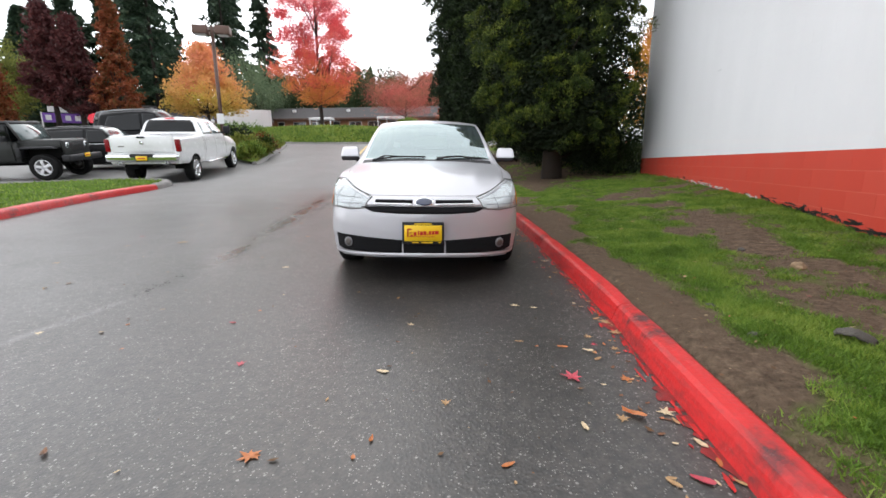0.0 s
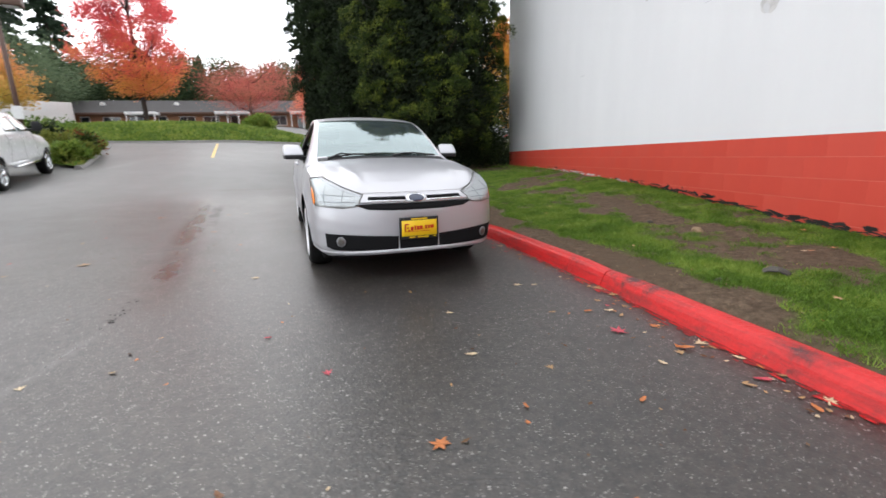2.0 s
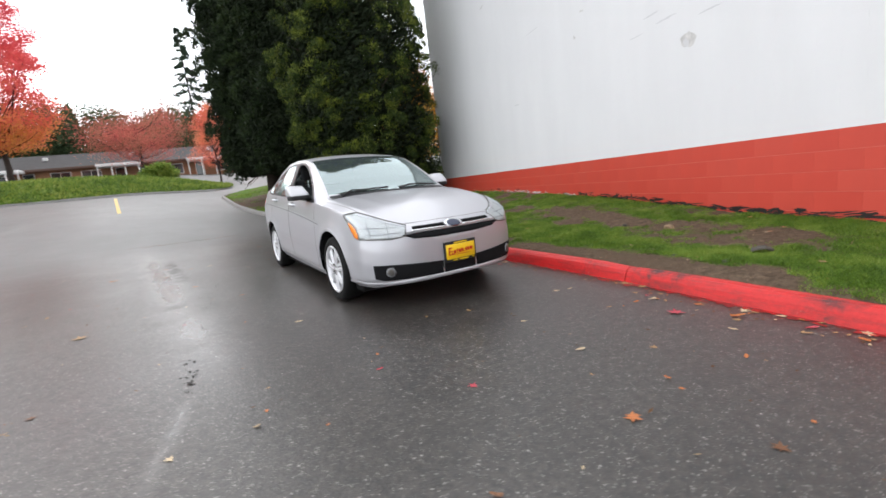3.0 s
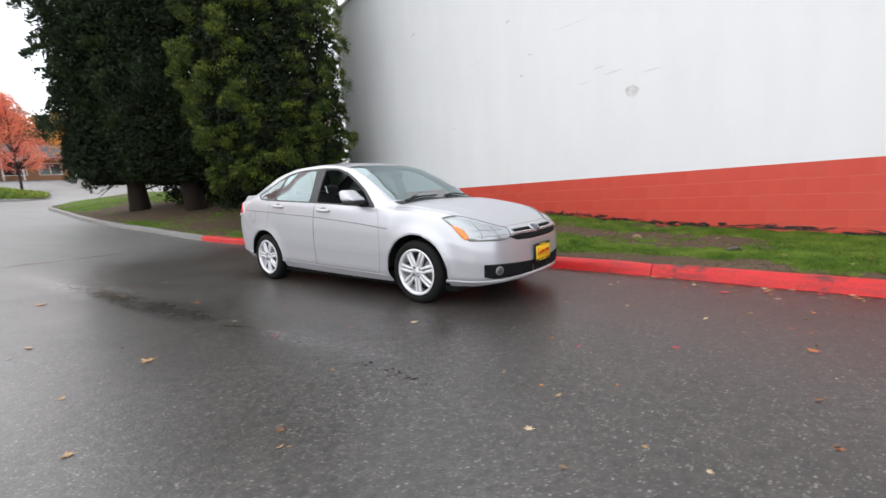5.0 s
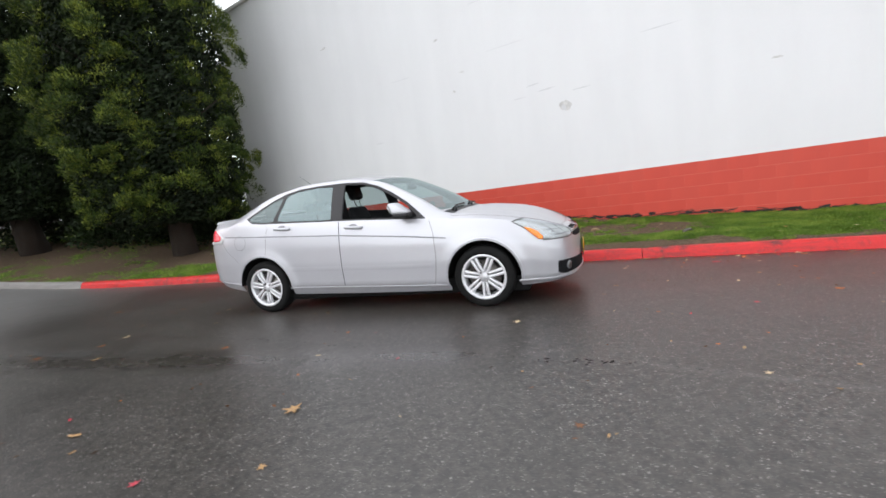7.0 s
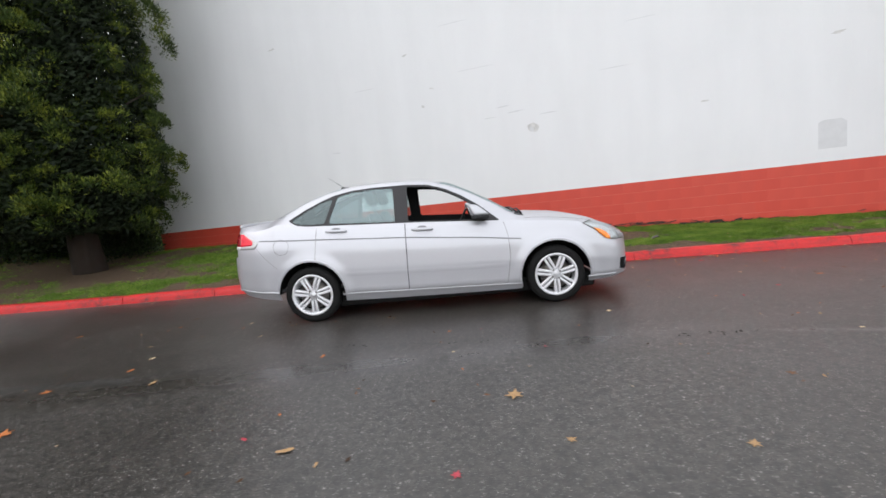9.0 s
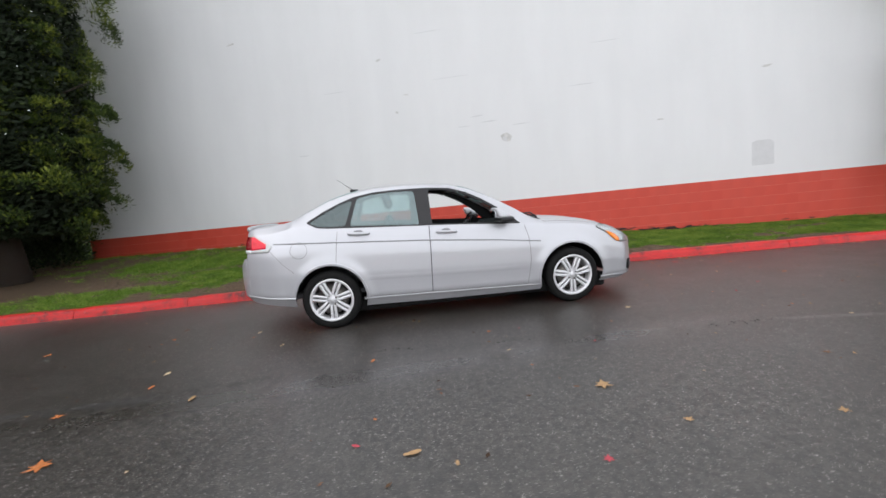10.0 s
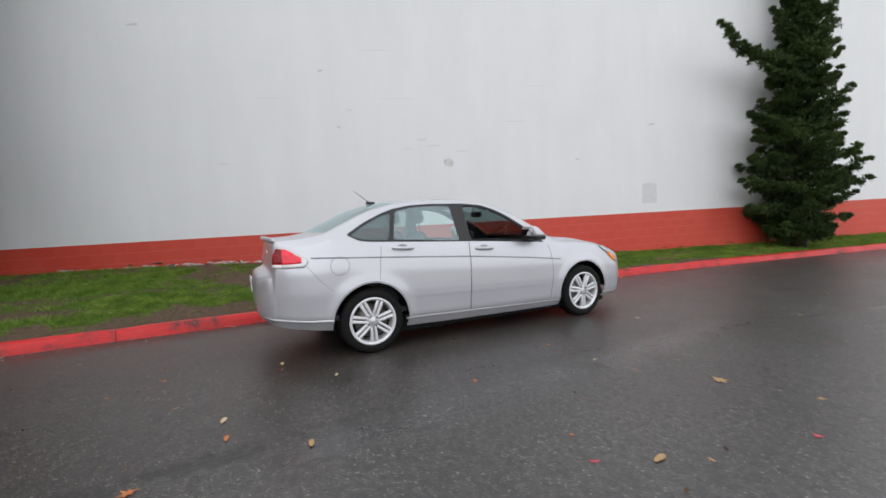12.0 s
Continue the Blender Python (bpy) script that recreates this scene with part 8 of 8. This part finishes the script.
leaf_cols = {"crimson": (0.42, 0.05, 0.07), "orange": (0.42, 0.14, 0.04), "tan": (0.36, 0.22, 0.10), "cream": (0.55, 0.43, 0.27), "brown": (0.16, 0.07, 0.03)}
leaf_mats = {k: simple(k + "_dead_leaf", c, 0.5, vary=0.3, scale=40) for k, c in leaf_cols.items()}
LEAF = {}
LEAF_LABEL = {"star": "five-pointed maple leaf", "oval": "slim oval leaf", "curl": "dry curled leaf"}


def fallen_leaf(x, y, kind, tone, turn, size=1.0, on_grass=False):
    key = (kind, tone)
    if key not in LEAF:
        LEAF[key] = leaf_mesh(kind, leaf_mats[tone], len(LEAF))
    z = (verge_z(x, y) + 0.025) if on_grass else ground_z(x, y) + 0.001
    ob = thing("fallen_leaf", f"{tone} {LEAF_LABEL[kind]} lying on the {'grass' if on_grass else 'wet asphalt'}", "leaf", pose(x, y, z, 0, 0, turn), LEAF[key], "fallen leaves")
    ob.scale = (size, size, size)
    return ob


for x, y, kind, tone, turn, size in [(0.49, 1.90, "star", "crimson", 20, 1.5), (0.67, 1.61, "curl", "orange", 60, 1.8), (0.45, 1.52, "oval", "cream", 10, 1.0), (0.76, 1.26, "oval", "crimson", 60, 1.4),
                                     (0.66, 1.24, "oval", "tan", 40, 1.0), (0.85, 1.45, "oval", "cream", 25, 1.1), (0.28, 2.28, "oval", "tan", 80, 0.9), (0.51, 2.23, "oval", "orange", 85, 1.1),
                                     (-0.10, 1.64, "star", "tan", 0, 0.7), (-0.36, 1.38, "curl", "orange", 0, 0.7), (-0.76, 1.26, "star", "orange", 130, 1.1), (-0.36, 2.47, "star", "cream", 70, 0.7),
                                     (-0.42, 1.88, "oval", "cream", 80, 1.2), (-1.14, 1.90, "star", "crimson", 10, 0.8), (0.44, 2.84, "oval", "cream", 90, 1.0), (-3.63, 7.83, "star", "orange", 120, 1.9),
                                     (-3.33, 4.67, "star", "tan", 80, 1.7), (-3.86, 5.85, "oval", "tan", 15, 1.7), (-2.38, 7.90, "oval", "cream", 80, 1.5), (-2.93, 7.41, "oval", "tan", 85, 1.5),
                                     (-1.51, 9.59, "oval", "orange", 70, 1.4), (-2.53, 6.20, "oval", "orange", 75, 1.2), (-3.87, 3.65, "star", "tan", 60, 0.9), (-1.37, 7.53, "oval", "cream", 90, 1.5),
                                     (-1.69, 3.71, "star", "cream", 85, 1.1), (-2.57, 5.11, "oval", "cream", 30, 0.8), (-3.02, 8.24, "star", "orange", 20, 1.2), (-2.65, 7.86, "oval", "orange", 85, 1.3),
                                     (-1.88, 7.13, "oval", "cream", 70, 1.1), (-2.48, 2.16, "star", "cream", 30, 0.7), (-0.52, 0.84, "star", "brown", 0, 0.9), (-1.46, 2.40, "curl", "crimson", 85, 0.8), (-0.74, 1.26, "star", "orange", 50, 0.6)]:
    fallen_leaf(x, y, kind, tone, turn, size * 0.66)
lr = random.Random(17)
for i in range(170):
    y = lr.uniform(-2.5, 13.0) if i < 125 else lr.uniform(0.0, 9.0)
    if i < 125:
        x = KERB_X(y) - 0.09 - abs(lr.gauss(0, 0.13))
    else:
        x = KERB_X(y) - lr.uniform(0.4, 5.2)
        if -1.45 < x < 0.5 and 3.1 < y < 7.9:
            continue
    fallen_leaf(x, y, lr.choice(["oval", "oval", "star", "curl"]), lr.choice(["tan", "cream", "orange", "brown", "crimson", "tan"]), lr.uniform(0, 360), lr.uniform(0.3, 0.75))
for i in range(60):
    y = lr.uniform(-1.5, 12.5)
    x = lr.uniform(KERB_X(y) + 0.25, wall_x(y) - 0.2)
    fallen_leaf(x, y, lr.choice(["oval", "star", "curl"]), lr.choice(["tan", "cream", "orange", "brown"]), lr.uniform(0, 360), lr.uniform(0.35, 0.7), True)


def leaf_litter():
    """The many small leaves drifted into the gutter and over the lane and verge, too small to count."""
    tones = ["tan", "cream", "orange", "brown", "crimson"]
    V, F, M = [], [], []
    for i in range(620):
        y = lr.uniform(-3.0, 14.0)
        if i < 330:
            x = KERB_X(y) - 0.08 - abs(lr.gauss(0, 0.13))
        elif i < 480:
            x = KERB_X(y) - lr.uniform(0.3, 4.5)
        else:
            x = lr.uniform(KERB_X(y) + 0.2, wall_x(min(y, 13.5)) - 0.1)
        if -1.45 < x < 0.45 and 3.1 < y < 7.9:
            continue
        z = ground_z(x, y) + 0.002 if x < KERB_X(y) else verge_z(x, y) + 0.012
        a, L, W, up = lr.uniform(0, 6.283), lr.uniform(0.008, 0.019), lr.uniform(0.004, 0.010), lr.uniform(0.001, 0.008)
        c, q = math.cos(a), math.sin(a)
        o = len(V)
        V.append((x, y, z))
        for k in range(6):
            t = math.pi * k / 3
            px, py = L * math.cos(t), W * math.sin(t)
            V.append((x + px * c - py * q, y + px * q + py * c, z + up * abs(math.cos(t)) * lr.uniform(0.3, 1.2)))
        for k in range(6):
            F.append((o, o + 1 + k, o + 1 + (k + 1) % 6))
            M.append(i % 4 if i < 480 else i % 5)
    thing("leaf_litter", "tiny fallen leaves drifted along the kerb and over the lane", "leaves", data=mesh_data("leaf_litter", V, F, [leaf_mats[k] for k in tones], False, M), kind="stuff")


leaf_litter()


def paint_overspill():
    """Red kerb paint that ran onto the asphalt at the foot of the kerb, worn to a ragged edge."""
    g = random.Random(23)
    V, F, w = [], [], 0.03
    n = 440
    for i in range(n + 1):
        y = -3.0 + 0.025 * i
        w = min(0.08, max(-0.012, w + g.uniform(-0.026, 0.026) + (0.022 - w) * 0.15))
        face = KERB_X(y) - 0.074
        for x in (face + 0.03, face - max(w, -0.01)):
            V.append((x, y, ground_z(x, y) + 0.003))
        if i and g.random() < 0.8:
            F.append((2 * i - 2, 2 * i - 1, 2 * i + 1, 2 * i))
    part("paint_overspill", mesh_data("paint_overspill", V, F, M_SPILT), kerb, "red paint spilt on the asphalt")


paint_overspill()


def blot(cx, cy, rx, ry, turn, seed, n=28, rag=0.35):
    """An irregular flat outline as a fan."""
    g = random.Random(seed)
    V, c, s = [(cx, cy)], math.cos(radians(turn)), math.sin(radians(turn))
    ph = [g.uniform(0, 6.28) for _ in range(4)]
    for i in range(n):
        t = 2 * math.pi * i / n
        k = 1 + rag * (0.5 * math.sin(2 * t + ph[0]) + 0.3 * math.sin(5 * t + ph[1]) + 0.25 * math.sin(9 * t + ph[2]))
        x, y = rx * k * math.cos(t), ry * k * math.sin(t)
        V.append((cx + x * c - y * s, cy + x * s + y * c))
    return V, [(0, 1 + i, 1 + (i + 1) % n) for i in range(n)]


# red paint spilt along the gutter
pcs = []
for i in range(240):
    y = lr.uniform(-3, 9.0)
    V, F = blot(KERB_X(y) - 0.085 - abs(lr.gauss(0, 0.026)), y, lr.uniform(0.003, 0.010), lr.uniform(0.012, 0.06), 0, 400 + i, 14, 0.5)
    pcs.append(([(x, yy, ground_z(x, yy) + 0.004) for x, yy in V], F))
thing("paint_spill", "patches of red kerb paint spilt on the asphalt edge", "paint", data=mesh_data("paint_spill", *merge(pcs), M_RED_KERB), kind="stuff")


def strip(points, widths, lift=0.004):
    V, F = [], []
    for i, (x, y) in enumerate(points):
        a, b = points[max(0, i - 1)], points[min(len(points) - 1, i + 1)]
        d = Vector((b[0] - a[0], b[1] - a[1])).normalized()
        for s in (-1, 1):
            px, py = x - d.y * widths[i] * s, y + d.x * widths[i] * s
            V.append((px, py, ground_z(px, py) + lift))
    F = [(2 * i, 2 * i + 1, 2 * i + 3, 2 * i + 2) for i in range(len(points) - 1)]
    return V, F


# a crack across the lane that holds water, and the pits of the long joint
M_WET = simple("standing_water", (0.012, 0.012, 0.012), 0.05, vary=0.2, scale=20, spec=0.6)
crk = random.Random(9)
pts, wd = [], []
for i in range(61):
    t = i / 60
    pts.append((-4.30 + 2.80 * t + crk.gauss(0, 0.008), 11.80 + 0.86 * t + 0.05 * math.sin(5 * t) + crk.gauss(0, 0.012)))
    wd.append((0.004 + 0.018 * max(0.0, noise.noise((t * 9, 3.0, 1.0)) + 0.35)) * math.sin(math.pi * (0.03 + 0.94 * t)))
thing("pavement_crack", "water-filled crack across the asphalt lane", "crack", data=mesh_data("pavement_crack", *strip(pts, wd, 0.012), M_WET), kind="structure")
pcs = []
for (x0, y0), (x1, y1), n in (((-2.42, 2.80), (-2.47, 3.40), 28), ((-2.42, 4.15), (-2.28, 6.30), 22)):
    for k in range(n):
        t = crk.random()
        r = crk.uniform(0.003, 0.009)
        V, F = blot(x0 + (x1 - x0) * t + crk.gauss(0, 0.022), y0 + (y1 - y0) * t, r, r * crk.uniform(1.0, 2.6), crk.uniform(0, 60), 2000 + len(pcs), 10, 0.5)
        pcs.append(([(a, b, ground_z(a, b) + 0.003) for a, b in V], F))
thing("joint_pits", "dark pits along the joint of the asphalt", "road wear", data=mesh_data("joint_pits", *merge(pcs), M_TAR), kind="structure")

# scars and marks on the wall
def wall_blot(s, z, rx, rz, mat, name, label, seed, out=0.004, rag=0.3, turn=0):
    V, F = blot(0, 0, rx, rz, turn, seed, 30, rag)
    P = [wall_point(s + x, z + y, out) for x, y in V]
    F = [tuple(reversed(f)) for f in F]
    return part(name, mesh_data(name, P, F, mat), wall, label)


wall_blot(3.72, 2.50, 0.105, 0.10, M_SCUFF, "wall_scar", "round patch of broken paint", 1, rag=0.25)
wall_blot(3.75, 2.47, 0.045, 0.05, M_PALE, "scar_core", "paler paint inside the broken patch", 2, 0.006, 0.4)
V = [wall_point(s, z, 0.004) for s, z in ((-1.53, 1.36), (-1.12, 1.36), (-1.12, 1.82), (-1.20, 1.86), (-1.45, 1.86), (-1.53, 1.80))]
part("paint_patch", mesh_data("paint_patch", V, [(5, 4, 3, 2, 1, 0)], M_PALE), wall, "grey touched-up rectangle")
for i, (s, z, a, b) in enumerate([(6.33, 4.46, 0.05, 0.02), (5.80, 3.66, 0.05, 0.015), (6.04, 3.31, 0.03, 0.03), (9.67, 5.26, 0.09, 0.02), (4.3, 3.02, 0.12, 0.012), (4.05, 2.88, 0.16, 0.012), (4.6, 2.83, 0.10, 0.010), (3.4, 2.75, 0.2, 0.008),
                                  (-1.4, 3.30, 0.1, 0.02), (0.6, 2.5, 0.05, 0.02), (5.2, 4.9, 0.25, 0.008), (7.4, 3.9, 0.2, 0.008), (2.1, 3.4, 0.3, 0.007), (8.3, 2.6, 0.10, 0.012), (1.6, 4.2, 0.22, 0.008), (4.8, 3.9, 0.3, 0.007)]):
    wall_blot(s, z, a, b, M_PALE if b < 0.0125 else M_SCUFF, "paint_chip", "chipped paint", 30 + i, 0.0035, 0.6)
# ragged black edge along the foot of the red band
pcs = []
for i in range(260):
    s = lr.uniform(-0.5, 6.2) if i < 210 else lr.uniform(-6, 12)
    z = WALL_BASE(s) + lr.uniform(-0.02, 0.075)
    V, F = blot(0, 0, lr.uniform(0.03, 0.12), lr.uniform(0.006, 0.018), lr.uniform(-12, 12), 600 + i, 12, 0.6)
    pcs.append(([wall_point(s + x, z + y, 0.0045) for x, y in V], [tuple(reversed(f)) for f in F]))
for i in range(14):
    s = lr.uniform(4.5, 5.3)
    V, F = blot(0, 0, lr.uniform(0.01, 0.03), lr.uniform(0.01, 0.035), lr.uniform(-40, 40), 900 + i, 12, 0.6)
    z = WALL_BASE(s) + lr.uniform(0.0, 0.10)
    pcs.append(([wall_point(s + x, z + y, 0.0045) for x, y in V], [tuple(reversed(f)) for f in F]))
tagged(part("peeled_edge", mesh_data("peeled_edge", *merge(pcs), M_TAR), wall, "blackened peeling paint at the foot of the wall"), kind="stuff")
pcs = []
for i in range(60):
    s = lr.uniform(6.3, 11.5)
    z = WALL_BASE(s) + lr.uniform(-0.01, 0.035)
    V, F = blot(0, 0, lr.uniform(0.02, 0.09), lr.uniform(0.006, 0.02), 0, 1200 + i, 12, 0.6)
    pcs.append(([wall_point(s + x, z + y, 0.0045) for x, y in V], [tuple(reversed(f)) for f in F]))
tagged(part("bare_edge", mesh_data("bare_edge", *merge(pcs), M_SCUFF), wall, "pale bare edge at the foot of the wall"), kind="stuff")


def rock(x, y, r, h, seed, label, mat=None):
    bm = bmesh.new()
    bmesh.ops.create_icosphere(bm, subdivisions=3, radius=1.0)
    for v in bm.verts:
        k = 1 + 0.28 * noise.noise(v.co * 1.6 + Vector((seed, 0, 0))) + 0.10 * noise.noise(v.co * 5 + Vector((0, seed, 0)))
        v.co = Vector((v.co.x * r * k, v.co.y * r * k * 0.7, v.co.z * h * k))
    thing("stone", label, "stone", pose(x, y, verge_z(x, y) + h * 0.25, 0, 0, seed * 40), bm_data("stone", bm, mat or M_STONE, True))


def bark_shard(x, y, turn, seed):
    """A curled slab of bark with ragged ends, lying hollow side down."""
    g = random.Random(seed)
    V, F, n, m = [], [], 14, 7
    for side in (0, 1):
        for i in range(n):
            for j in range(m):
                u, v = i / (n - 1) - 0.5, j / (m - 1) - 0.5
                wide = 0.085 * (1 - 0.5 * abs(2 * u) ** 2.5) * (1 + 0.25 * noise.noise((i * 0.6, 1.0, seed)))
                k = noise.noise((u * 11, v * 6, seed)) * 0.014
                V.append((u * 0.155 + (0.012 * noise.noise((j * 0.9, 4.0, seed)) if i in (0, n - 1) else 0), v * wide + 0.10 * (0.25 - u * u), 0.045 * (1 - (2 * u) ** 2) * 0.8 + 0.018 * (1 - (2 * v) ** 2) + k - 0.010 * side))
    for i in range(n - 1):
        for j in range(m - 1):
            a = i * m + j
            F.append((a, a + m, a + m + 1, a + 1))
            a += n * m
            F.append((a, a + 1, a + m + 1, a + m))
    rim = [i * m for i in range(n)] + [(n - 1) * m + j for j in range(1, m)] + [i * m + m - 1 for i in range(n - 2, -1, -1)] + [j for j in range(m - 2, 0, -1)]
    for a, b in zip(rim, rim[1:] + rim[:1]):
        F.append((b, a, a + n * m, b + n * m))
    thing("bark_shard", "curled dark slab of bark lying in the grass", "bark", pose(x, y, verge_z(x, y) + 0.012, 0, 0, turn), mesh_data("bark_shard", V, F, M_STONE, True))


bark_shard(1.84, 2.03, 120, 1)
rock(2.50, 3.32, 0.065, 0.04, 2, "small tan stone in the bare soil", M_TANSTONE)
rock(2.40, 3.85, 0.035, 0.02, 3, "small stone half sunk in the soil")
rock(1.45, 2.55, 0.03, 0.012, 4, "small stone at the edge of the soil")
rock(1.42, 2.1, 0.035, 0.014, 5, "small stone at the edge of the soil")

# bits of leaf, bark and straw strewn over the verge
M_CRUMBS = leafy("leaf_crumbs", ((0.035, 0.022, 0.015), (0.16, 0.085, 0.04), (0.36, 0.27, 0.16)), 0.7, 0.1, 1.0, 0.1)
g_ = random.Random(77)
V = []
for i in range(2600):
    y = g_.uniform(-2.5, 12.5)
    k, w = KERB_X(y) + 0.09, wall_x(y) - 0.03
    x = k + (w - k) * g_.random() ** 1.25
    z, a, r = verge_z(x, y) + g_.uniform(0.004, 0.020), g_.uniform(0, 6.283), 0.006 + 0.016 * g_.random() ** 3
    c, q = math.cos(a) * r, math.sin(a) * r
    n = g_.uniform(0.2, 0.6)
    tilt = g_.gauss(0, 0.3) * r
    V += [(x - c, y - q, z - tilt), (x + q * n, y - c * n, z), (x + c, y + q, z + tilt), (x - q * n, y + c * n, z + 0.002)]
road_bits = []
for i in range(420):
    y = g_.uniform(-4.5, 13.0)
    x = KERB_X(y) - 0.06 - min(6.0, g_.expovariate(0.55))
    z, a, r = ground_z(x, y) + 0.005, g_.uniform(0, 6.283), 0.006 + 0.018 * g_.random() ** 2
    c, q, n = math.cos(a) * r, math.sin(a) * r, g_.uniform(0.25, 0.7)
    road_bits += [(x - c, y - q, z), (x + q * n, y - c * n, z + 0.002), (x + c, y + q, z + r * 0.3), (x - q * n, y + c * n, z + 0.001)]
thing("leaf_fragments", "small pale fragments of leaf on the wet asphalt", "debris", data=quads_data("leaf_fragments", road_bits, M_CRUMBS), kind="stuff")
thing("leaf_crumbs", "crumbs of dead leaf and bark strewn over grass and soil", "debris", data=quads_data("leaf_crumbs", V, M_CRUMBS), kind="stuff")


# ---- the blocks of the wall, last for their number ----
COURSE, BLOCK = 0.203, 0.406
rng = random.Random(11)
near_red, far_red, white_rest = [], [], []
zi = 0
z = RED_TOP
rows_down = 6
for r in range(rows_down):
    z1 = RED_TOP - r * COURSE
    z0 = z1 - COURSE
    s = WALL_START - (BLOCK / 2 if r % 2 else 0)
    while s < WALL_END:
        a, b = max(s, WALL_START), min(s + BLOCK, WALL_END)
        if b - a > 0.05 and z1 > WALL_BASE((a + b) / 2) - 0.02:
            near = -2.4 < (a + b) / 2 < 11.8
            (near_red if near else far_red).append((a, b, z0, z1))
        s += BLOCK
r = 0
z0 = RED_TOP
while z0 < WALL_TOP - 0.01:
    z1 = min(z0 + COURSE, WALL_TOP)
    s = WALL_START - (BLOCK / 2 if r % 2 == 0 else 0)
    while s < WALL_END:
        a, b = max(s, WALL_START), min(s + BLOCK, WALL_END)
        if b - a > 0.05:
            white_rest.append((a, b, z0, z1))
        s += BLOCK
    z0 = z1
    r += 1
near_red = near_red[:300]
G = 0.0022
block_cache = {}
for a, b, z0, z1 in near_red:
    key = round(b - a, 3)
    if key not in block_cache:
        V, F = wall_box(0.0, key - 0.0008, 0.0, COURSE - 2 * G, 0.003, 0.0, 0.0008)
        o = wall_point(0, 0)
        block_cache[key] = mesh_data("block", [v - o for v in V], F, M_RED_BLOCK)
    p = wall_point(a + 0.0004, z0 + G, rng.uniform(-0.0004, 0.0004))
    part("block", block_cache[key], wall, m=Matrix.Translation(p))
V, F = merge([wall_box(a + 0.0004, b - 0.0004, z0 + G, z1 - G, 0.003, rng.uniform(-0.0004, 0.0004), 0.0008) for a, b, z0, z1 in far_red])
tagged(part("blocks_red", mesh_data("blocks_red", V, F, M_RED_BLOCK), wall, "red-painted blocks"), kind="stuff")
V, F = merge([wall_box(a + 0.0003, b - 0.0003, z0 + 0.0004, z1 - 0.0004, 0.0016, rng.uniform(-0.0003, 0.0003), 0.0003) for a, b, z0, z1 in white_rest])
tagged(part("blocks_white", mesh_data("blocks_white", V, F, M_WHITE_BLOCK), wall, "white-painted blocks with filled joints"), kind="stuff")
